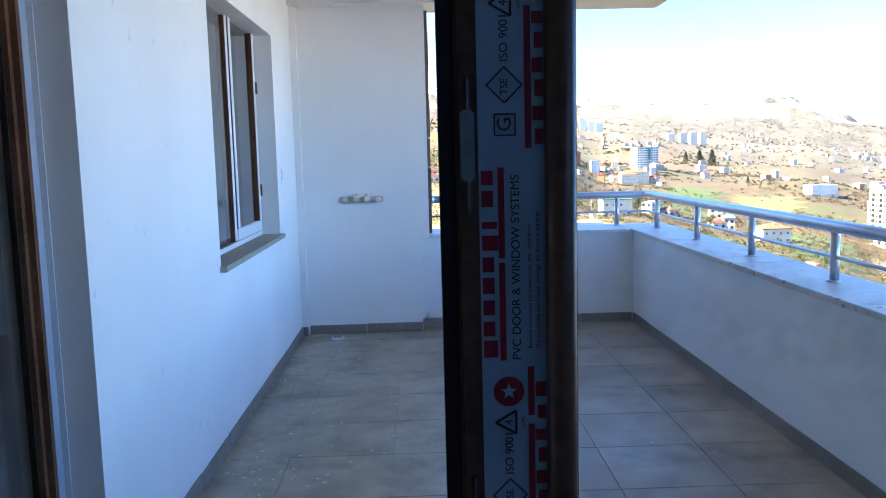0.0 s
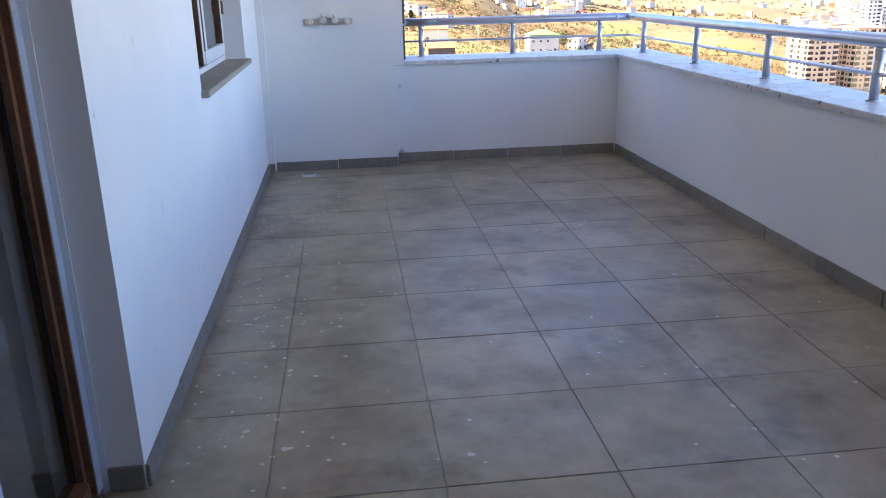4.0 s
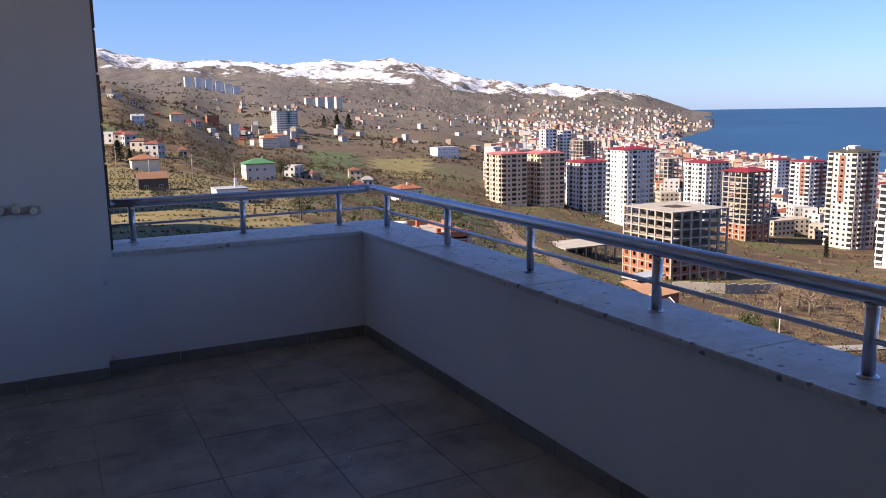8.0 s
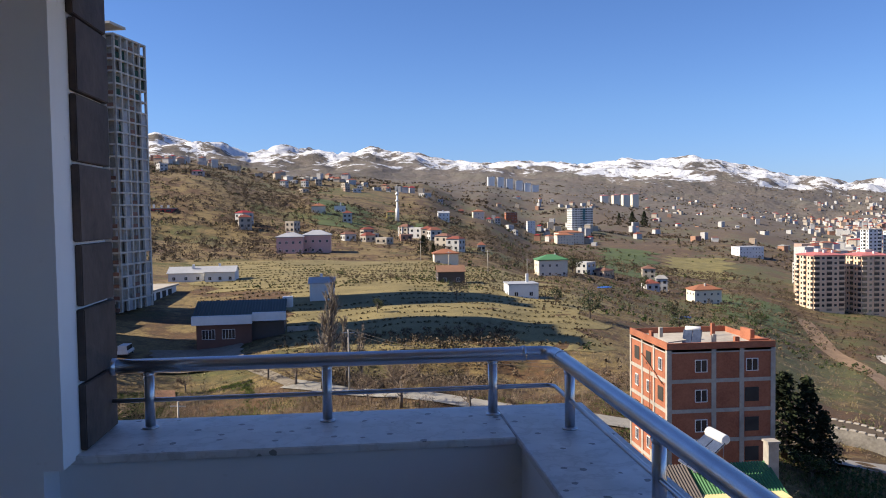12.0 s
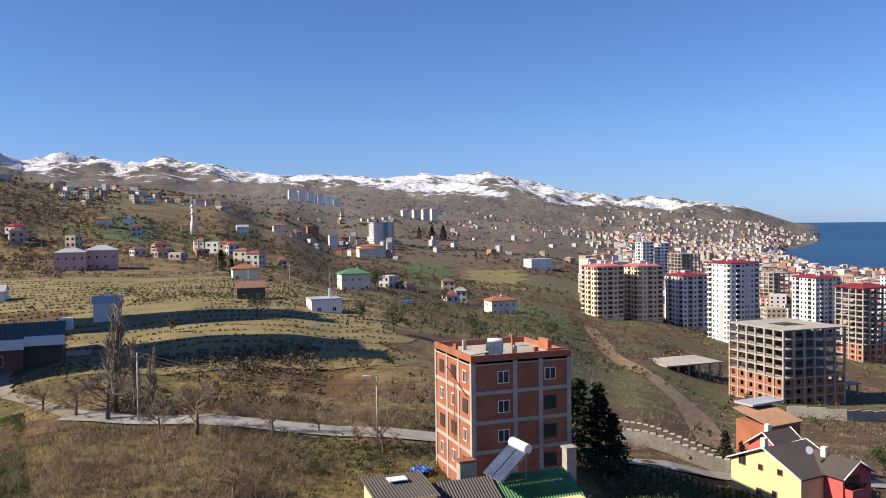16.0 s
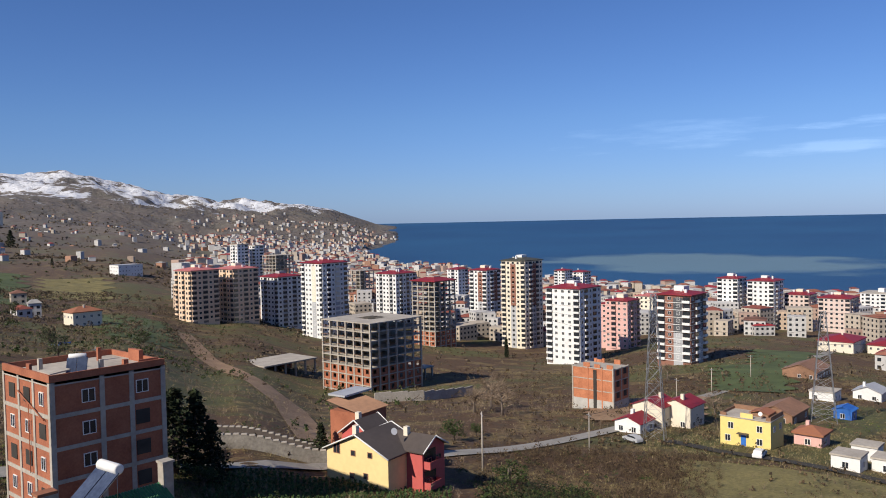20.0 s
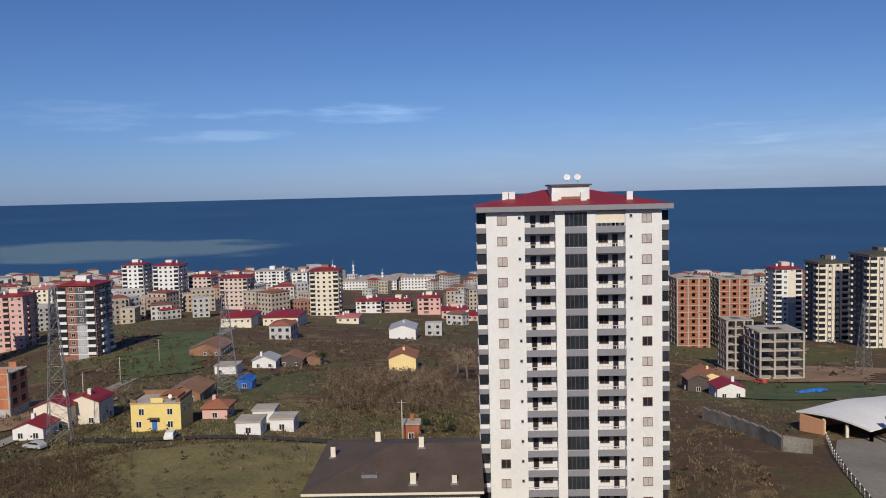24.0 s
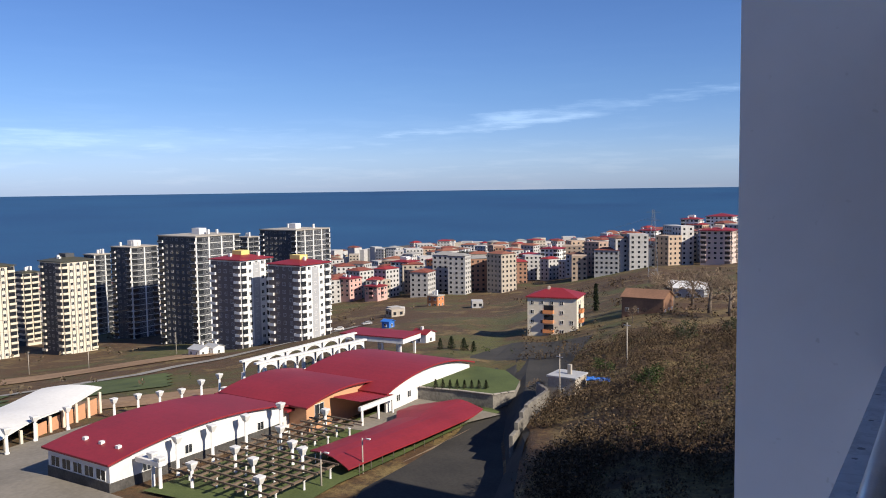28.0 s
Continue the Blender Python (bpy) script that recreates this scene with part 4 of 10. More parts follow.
# near-black for sheets that stand for shade inside openings and gaps
SHADOWED = surface("opening_shade", (0.02, 0.018, 0.016), (0.05, 0.045, 0.04), 0.9, 0.8, 0.3, relief=0)
BAY_GREY = paint("balcony_slate_grey", (0.23, 0.23, 0.255))
# taupe that stands for shade in balcony recesses and on north walls
SHADE_TAUPE = paint("shade_taupe", (0.20, 0.165, 0.15))
CURTAIN = surface("curtained_glass", (0.30, 0.29, 0.28), (0.50, 0.48, 0.46), 0.25, 1.5, 0.4, relief=0)
FRAME_W = paint("window_frame_white", (0.75, 0.75, 0.74), 0.95, 0.5)
GALV = surface("galvanised_steel", (0.30, 0.31, 0.32), (0.45, 0.46, 0.48), 0.45, 5, 1, metal=0.8, relief=0)

def spot(az, d):
    """A place by azimuth and distance from the balcony."""
    return EYE.x + d * math.sin(radians(az)), EYE.y + d * math.cos(radians(az))

MESHES = {}
def shared(key, mats, build, bevel=0.0):
    if key not in MESHES:
        bm = bmesh.new()
        build(bm)
        MESHES[key] = to_mesh(bm, key[0], mats, bevel)
    return MESHES[key]

def child(name, me, parent, m, label=""):
    ob = new(name, me)
    ob.parent = parent
    ob.matrix_local = m
    if label:
        ob["label"] = label
    return ob

def win_mesh(w, h, frame=None, split=2, glass=None):
    """A framed window as one connected shell with its panes set back."""
    frame = frame or FRAME_W
    def build(bm):
        t = 0.07
        xs = [-w / 2]
        for k in range(split):
            a, b2 = -w / 2 + w * k / split, -w / 2 + w * (k + 1) / split
            xs += [a + (t if k == 0 else t / 2), b2 - (t if k == split - 1 else t / 2)]
        xs.append(w / 2)
        zs = [-h / 2, -h / 2 + t, h / 2 - t, h / 2]
        g = [[bm.verts.new((x, -0.09, z)) for x in xs] for z in zs]
        panes = []
        for j in range(3):
            for i in range(len(xs) - 1):
                f = bm.faces.new((g[j][i], g[j][i + 1], g[j + 1][i + 1], g[j + 1][i]))
                if j == 1 and i % 2 == 1:
                    panes.append(f)
        rim = [e for e in bm.edges if len(e.link_faces) == 1]
        out = bmesh.ops.extrude_edge_only(bm, edges=rim)["geom"]
        for v in out:
            if isinstance(v, bmesh.types.BMVert):
                v.co.y = 0.03
        for f in bmesh.ops.extrude_discrete_faces(bm, faces=panes)["faces"]:
            f.material_index = 1
            for v in f.verts:
                v.co.y = -0.03
    glass = glass or PANE
    return shared(("window", round(w, 2), round(h, 2), frame.name, split, glass.name), [frame, glass], build)

def rows_part(rows, w, h, parent, m):
    """The windows of a far wall, too small to pick apart one by one."""
    bm = bmesh.new()
    for z, xs in rows:
        for x in xs:
            bm_box(bm, x - w / 2, -0.06, z - h / 2, x + w / 2, 0.02, z + h / 2, 1)
            bm_box(bm, x - w / 2 - 0.1, -0.14, z - h / 2 - 0.12, x + w / 2 + 0.1, 0.0, z - h / 2, 0)
    child("glazing", to_mesh(bm, "glazing", [FRAME_W, PANE]), parent, m)["kind"] = "stuff"

def balcony_mesh(w, dep, mat, rail):
    def build(bm):
        bm_box(bm, -w / 2, -dep, -0.12, w / 2, 0, 0.06, 0)
        t = 0.09
        bm_box(bm, -w / 2, -dep, 0.06, w / 2, -dep + t, 0.95, 1 if rail else 0)
        bm_box(bm, -w / 2, -dep + t, 0.06, -w / 2 + t, 0, 0.95, 0)
        bm_box(bm, w / 2 - t, -dep + t, 0.06, w / 2, 0, 0.95, 0)
        bm_box(bm, -w / 2 + 0.1, -0.05, 0.1, w / 2 - 0.1, 0.03, 2.35, 2)
    return shared(("balcony", round(w, 2), round(dep, 2), mat.name, rail.name if rail else ""), [mat, rail or mat, PANE], build)

def hip_roof(bm, wx, wy, z, over, rise, mi=0):
    a, b = wx / 2 + over, wy / 2 + over
    r = max(abs(a - b), 0.0)
    base = [bm.verts.new(p) for p in ((-a, -b, z), (a, -b, z), (a, b, z), (-a, b, z))]
    low = [bm.verts.new(p) for p in ((-a, -b, z - 0.35), (a, -b, z - 0.35), (a, b, z - 0.35), (-a, b, z - 0.35))]
    if a >= b:
        p, q = bm.verts.new((-r - 0.01, 0, z + rise)), bm.verts.new((r + 0.01, 0, z + rise))
        tops = [(base[0], base[1], q, p), (base[1], base[2], q), (base[2], base[3], p, q), (base[3], base[0], p)]
    else:
        p, q = bm.verts.new((0, -r - 0.01, z + rise)), bm.verts.new((0, r + 0.01, z + rise))
        tops = [(base[0], base[1], p), (base[1], base[2], q, p), (base[2], base[3], q), (base[3], base[0], p, q)]
    for f in tops:
        bm.faces.new(f).material_index = mi
    for k in range(4):
        bm.faces.new((low[k], low[(k + 1) % 4], base[(k + 1) % 4], base[k])).material_index = mi
    bm.faces.new(low[::-1]).material_index = mi

def face_frames(wx, wy, az):
    """The two walls of a square building that can be seen from the balcony: name, length, pose."""
    out = [("west", wy, pose(-wx / 2, 0, 0, 0, 0, -90))]
    out.append(("south", wx, pose(0, -wy / 2, 0)) if az < 92 else ("north", wx, pose(0, wy / 2, 0, 0, 0, 180)))
    return out

STOREY = 3.0
def tower(az, dist, top, w, style, skew=1.0):
    wall, trim, roof, accent, pattern, label = style
    wx, wy = w * skew, w / skew
    x, y = spot(az, dist)
    g = min(ground_z(x + sx * wx / 2, y + sy * wy / 2) for sx in (-1, 1) for sy in (-1, 1)) - 0.5
    body_h = top - g
    n = max(2, int((body_h - 1.5) / STOREY))
    t = thing("apartment_block", pose(x, y, g), label, "building", "apartment blocks")
    if pattern.startswith("skeleton"):
        skeleton(t, wx, wy, body_h, pattern, roof)
        return t
    box_part("wall", (-wx / 2, -wy / 2, 0, wx / 2, wy / 2, body_h), wall, t)
    rm = {"red": ROOF_RED, "pink": ROOF_PINK, "dark": ROOF_OLIVE, "flat": CONCRETE}[roof]
    bm = bmesh.new()
    if roof == "flat":
        bm_box(bm, -wx / 2 - 0.4, -wy / 2 - 0.4, body_h, wx / 2 + 0.4, wy / 2 + 0.4, body_h + 0.5)
    else:
        hip_roof(bm, wx, wy, body_h + 0.36, 0.7, min(2.6, w * 0.11))
    ro = part("roof", bm, rm, t)
    rr = random.Random(int(az * 100))
    for k in range(3 if dist < 700 else 1):
        cx, cy = rr.uniform(-0.32, 0.32) * wx, rr.uniform(-0.32, 0.32) * wy
        box_part("chimney", (cx - 0.5, cy - 0.5, body_h, cx + 0.5, cy + 0.5, body_h + rr.uniform(2.0, 3.2)), P_WHITE, ro)
    if dist < 750 and w > 14:
        box_part("lift_house", (-2.6, -2.2, body_h, 2.6, 2.2, body_h + 3.4), trim, ro)
    z0 = body_h - n * STOREY
    side_mat = P_DARK if "dark sides" in label else (SHADE_TAUPE if "yellow cornice" in label else None)
    for name, L, m in face_frames(wx, wy, az):
        cols = max(2, int(L / 3.3))
        xs = [(k + 0.5) * L / cols - L / 2 for k in range(cols)]
        bal = {"plain": [], "ends": [0, cols - 1], "middle": [cols // 2], "many": [k for k in range(cols) if k % 3 == 1], "all": list(range(0, cols, 2))}[pattern.split("+")[0]]
        if name == "south" and pattern != "plain" and "all" not in pattern:
            bal = [k for k in range(cols) if k % 2 == 1] if cols > 3 else [cols - 1]
        if accent:
            k0 = cols // 2
            bm = bmesh.new()
            for lo, hi, mi in ((0.02, 0.5, 0), (0.5, 0.97, 1)):
                aw = L / cols * 0.55
                bm_box(bm, xs[k0] - aw, -0.06, body_h * lo, xs[k0] + aw, 0.02, body_h * hi, mi)
            child("facade_panel", to_mesh(bm, "facade_panel", [P_GREY, accent]), t, m)
        if wall == P_DARK and name == "west":
            for k in range(0, cols + 1, 2):
                px = -L / 2 + k * L / cols
                child("white_pier", shared(("white_pier", round(body_h, 1)), [P_WHITE], lambda q: bm_box(q, -0.4, -0.14, 1.5, 0.4, 0.02, body_h + 0.4)), t, m @ pose(px, 0, 0))
        if "dark sides" in label and name == "west":
            for k in range(cols):
                if k not in bal:
                    bm = bmesh.new()
                    for e in (-1, 1):
                        bm_box(bm, xs[k] + e * 1.0 - 0.13, -0.05, 2.5, xs[k] + e * 1.0 + 0.13, 0.02, body_h - 1.2)
                    child("facade_strip", to_mesh(bm, "facade_strip", P_DARK), t, m)
        # on the yellow-cornice blocks this darker panel carries the north wall's shade
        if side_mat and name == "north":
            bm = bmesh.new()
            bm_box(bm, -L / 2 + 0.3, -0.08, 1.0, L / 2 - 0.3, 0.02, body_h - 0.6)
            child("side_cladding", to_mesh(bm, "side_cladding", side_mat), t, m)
        # flat dark strips carry the shade of recesses behind the balconies
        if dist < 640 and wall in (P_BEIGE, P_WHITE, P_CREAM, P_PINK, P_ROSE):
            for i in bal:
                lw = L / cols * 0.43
                child("loggia", shared(("loggia", round(lw, 2), round(body_h, 1)), [SHADE_TAUPE], lambda q: bm_box(q, -lw, -0.025, 2.6, lw, 0.02, body_h - 0.7)), t, m @ pose(xs[i], 0, 0))
        if "bands" in pattern and not (wall == P_DARK and name == "north"):
            for k in range(n):
                child("floor_band", shared(("floor_band", round(L, 1), trim.name), [trim], lambda q, L=L: bm_box(q, -L / 2 - 0.05, -0.07, -0.11, L / 2 + 0.05, 0.02, 0.11)), t, m @ pose(0, 0, z0 + k * STOREY))
        wide = 1.5 if L / cols > 3.2 else 1.25
        far_rows = []
        for k in range(n):
            z = z0 + k * STOREY
            plain = [xx for i, xx in enumerate(xs) if i not in bal]
            if dist > 1500:
                continue
            if dist > 505:
                far_rows.append((z + 1.65, plain))
            else:
                for xx in plain:
                    child("window", win_mesh(wide, 1.4, FRAME_W if wall != P_DARK else P_GREY), t, m @ pose(xx, 0, z + 1.65))
            for i in bal:
                child("balcony", balcony_mesh(L / cols * 0.9, 0.85, trim if "bands" in pattern else wall, P_DARK if wall == P_DARK else P_GREY if wall == P_WHITE and rr.random() < 2 and "grey" in label else None), t, m @ pose(xs[i], 0, z + 0.1))
        if far_rows:
            rows_part(far_rows, wide, 1.35, t, m)
    return t

def skeleton(t, wx, wy, H, pattern, roof):
    """A concrete frame under construction; some storeys are filled with brick."""
    n = max(3, round(H / STOREY))
    s = H / n
    filled = {"skeleton": 0, "skeleton_red": 4, "skeleton_big": 4, "skeleton_brick": n, "skeleton_grey": 0}[pattern]
    for k in range(1, n + 1):
        child("floor_slab", shared(("floor_slab", round(wx, 1), round(wy, 1)), [CONCRETE], lambda q: bm_box(q, -wx / 2, -wy / 2, -0.35, wx / 2, wy / 2, 0.0)), t, pose(0, 0, k * s))
    nx, ny = max(3, round(wx / 4.5)), max(3, round(wy / 4.5))
    for i in range(nx + 1):
        for j in range(ny + 1):
            if 0 < i < nx and 0 < j < ny and (i + j) % 2:
                continue
            cx, cy = -wx / 2 + 0.35 + i * (wx - 0.7) / nx, -wy / 2 + 0.35 + j * (wy - 0.7) / ny
            child("column", shared(("column", round(H, 1)), [CONCRETE], lambda q: bm_box(q, -0.3, -0.3, 0, 0.3, 0.3, H)), t, pose(cx, cy, 0))
    box_part("core_wall", (-wx * 0.16, -wy * 0.16, 0, wx * 0.16, wy * 0.16, H + (2.6 if roof == "red" else 0)), CONCRETE, t)
    if roof == "red":
        bm = bmesh.new()
        hip_roof(bm, wx, wy, H + 0.4, 0.8, 2.6)
        part("roof", bm, ROOF_RED, t)
    for face, L, m in (("w", wy, pose(-wx / 2 + 0.4, 0, 0, 0, 0, -90)), ("s", wx, pose(0, -wy / 2 + 0.4, 0)), ("n", wx, pose(0, wy / 2 - 0.4, 0, 0, 0, 180))):
        bays = max(2, round(L / 4.5))
        for k in range(filled):
            for i in range(bays):
                bw = L / bays
                def infill(q, bw=bw, s=s):
                    a, b2, h2 = bw / 2 - 0.25, 0.75, s - 0.36
                    bm_box(q, -a, -0.1, 0, -b2, 0.1, h2)
                    bm_box(q, b2, -0.1, 0, a, 0.1, h2)
                    bm_box(q, -b2, -0.1, 0, b2, 0.1, 0.9)
                    bm_box(q, -b2, -0.1, h2 - 0.35, b2, 0.1, h2)
                child("brick_infill", shared(("brick_infill", round(bw, 2), round(s, 2)), [BRICK], infill), t, m @ pose((i + 0.5) * bw - L / 2, 0, k * s))
        if filled and pattern != "skeleton_red":
            for k in range(filled, n):
                for i in range(0, bays, 2):
                    bw = L / bays
                    child("guard_board", shared(("guard_board", round(bw, 2)), [ROOF_RUST], lambda q, bw=bw: bm_box(q, -bw / 2, -0.45, 0.9, bw / 2, -0.38, 1.05)), t, m @ pose((i + 0.5) * bw - L / 2, 0, k * s))

BEIGE = (P_BEIGE, P_CREAM, "pink", None, "all", "beige tower block with pale balconies and pink roof")
GREYWHITE = (P_WHITE, P_GREY, "red", None, "many", "white and grey tower block with red metal roof")
WHITEGREY = (P_WHITE, P_ROSE, "red", P_CREAM, "ends", "white tower block with cream stripe and red roof")
SKEL = (CONCRETE, CONCRETE, "flat", None, "skeleton", "bare concrete frame of an unfinished tower")
SKELRED = (CONCRETE, CONCRETE, "red", None, "skeleton_red", "unfinished concrete tower with red roof and brick foot")
SKELBIG = (CONCRETE, CONCRETE, "flat", None, "skeleton_big", "wide unfinished concrete frame with brick lower floors")
SKELGREY = (CONCRETE, CONCRETE, "flat", None, "skeleton_grey", "low grey concrete frame still under construction")
BRICKF = (BRICK, CONCRETE, "flat", None, "skeleton_brick", "unfinished orange brick block with concrete slabs")
BROWNBAND = (P_WHITE, P_CREAM, "red", P_BROWN, "ends", "white tower block with brown stripe and red roof")
CREAMBAND = (P_CREAM, P_WHITE, "dark", P_BROWN, "ends", "cream tower block with brown and grey stripe")
WHITE = (P_WHITE, P_WHITE, "red", None, "ends", "white tower block with balconies and red roof")
WHITE_F = (P_WHITE, P_WHITE, "flat", None, "many", "plain white tower block far down the slope")
WHITE_SLAB = (P_WHITE, P_WHITE, "flat", None, "plain", "tall white apartment slab on the far slope")
PINK = (P_PINK, P_CREAM, "red", None, "many", "pink apartment block with pale balconies")
ROSE = (P_ROSE, P_CREAM, "red", None, "ends", "dusty rose apartment block with red roof")
REDBROWN = (P_BROWN, P_WHITE, "red", P_DARK, "ends+bands", "white and red-brown banded tower with red roof")
TEAL = (P_WHITE, P_TEAL, "flat", P_TEAL, "many", "white and teal block on the far slope")
CREAM = (P_CREAM, P_WHITE, "dark", None, "ends", "cream apartment block near the shore")
CREAMRED = (P_CREAM, P_BROWN, "red", None, "ends", "cream tower block with brown top and red roof")
CREAM_LOW = (P_CREAM, P_CREAM, "pink", None, "plain", "low cream apartment house")
WHITE_LOW = (P_WHITE, P_WHITE, "red", None, "many", "low white apartment house with red roof")
PINK_LOW = (P_PINK, P_PINK, "red", None, "plain", "low pink apartment house with red roof")
WHITE_LONG = (P_WHITE, P_WHITE, "flat", None, "plain", "long white building near the mosque")
CREAMDARK = (P_CREAM, P_DARK, "dark", None, "ends", "cream tower block with dark sides and olive roof")
DARK = (P_DARK, P_WHITE, "flat", None, "ends+bands", "dark clad tower with white floor bands")
REDYEL = (P_WHITE, P_YELLOW, "red", P_GREY, "ends", "white tower block with yellow cornice and red roof")
ORANGE = (P_ORANGE, P_CREAM, "red", None, "plain", "orange and cream apartment block")
ORANGE_LOW = (P_ORANGE, P_ORANGE, "flat", None, "plain", "small orange brick house")
BRICKRED = (P_RED, P_CREAM, "flat", None, "many", "red apartment house on the hillside")

# ---- houses ----
HOUSES = {
    "redroof": (P_CREAM, ROOF_TILE, "hip", "cream house with red tiled roof"), "greenroof": (P_CREAM, P_GREEN, "hip", "cream house with pale green hipped roof"),
    "flat": (P_WHITE, ROOF_GREY, "flat", "small white house with flat roof"), "tile": (P_CREAM, ROOF_TILE, "hip", "pale house with clay tile roof"),
    "pink": (P_PINK, ROOF_GREY, "hip", "pink house with grey hipped roof"), "greyhip": (P_WHITE, ROOF_GREY, "gable", "white house with grey roof"),
    "dark": (ROOF_DARK, ROOF_RUST, "gable", "dark weathered wooden hut"), "white_long": (P_WHITE, ROOF_GREY, "gable", "long low white shed"),
    "brickhouse": (BRICK, CONCRETE, "flat", "small raw brick house"), "yellow": (P_YELLOW, ROOF_TILE, "hip", "yellow village house with tiled roof"),
    "redhouse": (P_CREAM, ROOF_RED, "gable", "cream house with dark red metal roof"), "redlow": (P_WHITE, ROOF_RED, "gable", "low white outhouse with red roof"),
    "pinkhut": (P_PINK, ROOF_TILE, "hip", "small pink hut with clay tile roof"), "brownshed": (ROOF_RUST, ROOF_RUST, "gable", "rusty brown sheet barn"),
    "white_flat": (P_WHITE, CONCRETE, "flat", "white flat roofed shack"), "creamhouse": (P_LEMON, ROOF_TILE, "gable", "cream house among bushes"),
    "blueshed": (P_BLUE, P_BLUE, "gable", "small blue garden shed"), "school": (P_CREAM, ROOF_RED, "hip", "long pale school with red hipped roof"),
    "redh": (P_CREAM, ROOF_RED, "hip", "three storey house with red roof and orange balconies"), "hutwhite": (CONCRETE, P_GREY, "flat", "half built grey hut with flat slab roof"),
    "rust": (ROOF_RUST, ROOF_RUST, "gable", "long shed with rusty sheet roof"), "whiteshed": (P_GREY, P_WHITE, "gable", "long shed with white sheet roof"),
}
def gable_roof(bm, wx, wy, z, over, rise, mi=0, t=0.14):
    a, b = wx / 2 + over, wy / 2 + over
    for dz, flip in ((0, False), (-t, True)):
        v = [bm.verts.new(p) for p in ((-a, -b, z + dz), (a, -b, z + dz), (a, 0, z + rise + dz), (-a, 0, z + rise + dz), (a, b, z + dz), (-a, b, z + dz))]
        for f in ((0, 1, 2, 3), (3, 2, 4, 5)):
            bm.faces.new([v[k] for k in (reversed(f) if flip else f)]).material_index = mi
        if not flip:
            topv = v
    for i, j in ((0, 1), (1, 2), (2, 4), (4, 5), (5, 3), (3, 0)):
        bm.faces.new((topv[i], topv[j], v[j], v[i])).material_index = mi

def house(az, dist, zb, w, h, kind):
    wall, roof, shape, label = HOUSES[kind]
    x, y = spot(az, dist)
    dep = max(w * 0.75, min(8.0, w))
    g = ground_z(x, y) - 0.4
    top = max(h, 2.4) + 0.4
    t = thing("house", pose(x, y, g, 0, 0, 0 if kind != "redh" else 12), label, "house", "village houses")
    rr = random.Random(int(dist * 7 + az))
    bm = bmesh.new()
    bm_box(bm, -w / 2, -dep / 2, -2.0, w / 2, dep / 2, top)
    rise = min(2.2, dep * 0.22)
    if shape == "gable":
        for s in (-1, 1):
            vs = [bm.verts.new((s * w / 2, -dep / 2, top)), bm.verts.new((s * w / 2, dep / 2, top)), bm.verts.new((s * w / 2, 0, top + rise))]
            bm.faces.new(vs)
    part("wall", bm, wall, t)
    bm = bmesh.new()
    if shape == "gable":
        gable_roof(bm, w, dep, top + 0.1, 0.4, rise)
    elif shape == "hip":
        hip_roof(bm, w, dep, top + 0.36, 0.5, rise)
    else:
        bm_box(bm, -w / 2 - 0.2, -dep / 2 - 0.2, top, w / 2 + 0.2, dep / 2 + 0.2, top + 0.3)
    ro = part("roof", bm, roof, t)
    if dist < 900 and kind not in ("white_flat", "dark", "brownshed", "rust", "whiteshed", "blueshed"):
        cx, cy = rr.uniform(-0.25, 0.25) * w, rr.uniform(-0.2, 0.2) * dep
        box_part("chimney", (cx - 0.35, cy - 0.35, top, cx + 0.35, cy + 0.35, top + rise + 0.9), wall, ro)
    floors = max(1, int(top / 2.9))
    for name, L, m in face_frames(w, dep, az):
        cols = max(1, int(L / 3.0))
        for f in range(floors):
            for k in range(cols):
                if rr.random() < 0.15:
                    continue
                child("window", win_mesh(1.1, 1.2), t, m @ pose((k + 0.5) * L / cols - L / 2, 0, top - (floors - f) * (top / floors) + 1.45))
    if kind == "redh":
        for f in range(3):
            child("balcony", balcony_mesh(3.2, 1.2, P_ORANGE, None), t, pose(-w / 2, 1.5, 1.2 + f * 3.0, 0, 0, -90))
            child("balcony", balcony_mesh(3.2, 1.2, P_ORANGE, None), t, pose(1.0, dep / 2, 1.2 + f * 3.0, 0, 0, 180))
    return t

# az, distance, height of the roof edge, width, look
tower(31.05, 512, -26.0, 18.6, BEIGE)
tower(33.72, 526, -26.6, 18.6, BEIGE)
tower(36.66, 545, -33.7, 19.2, GREYWHITE)
tower(39.70, 505, -23.5, 20.1, WHITEGREY)
tower(42.24, 650, -37.6, 15.1, SKEL)
tower(44.73, 575, -35.8, 20.3, GREYWHITE)
tower(47.39, 480, -34.6, 18.6, SKELRED)
tower(42.92, 300, -34.2, 26.4, SKELBIG)
tower(51.07, 600, -36.4, 16.2, BROWNBAND)
tower(53.69, 510, -25.0, 18.5, CREAMBAND)
tower(49.13, 720, -42.9, 13.1, GREYWHITE)
tower(57.28, 410, -33.7, 19.7, WHITE)
tower(60.22, 490, -50.3, 13.0, PINK)
tower(64.61, 350, -31.4, 14.8, REDBROWN)
tower(33.91, 760, -17.5, 11.5, WHITE_F)
tower(35.07, 770, -19.2, 9.3, WHITE_F)
tower(36.52, 740, -27.1, 19.7, SKEL)
tower(15.51, 1090, 4.4, 27.6, TEAL)
tower(67.85, 620, -45.0, 15.3, WHITE)
tower(69.96, 610, -45.8, 18.4, WHITE)
tower(72.09, 625, -56.4, 16.8, ROSE)
tower(74.31, 600, -55.9, 19.8, ROSE)
tower(76.76, 720, -62.9, 25.1, WHITE_F)
tower(78.67, 660, -60.2, 12.4, WHITE_F)
tower(80.43, 540, -48.0, 19.0, CREAMRED)
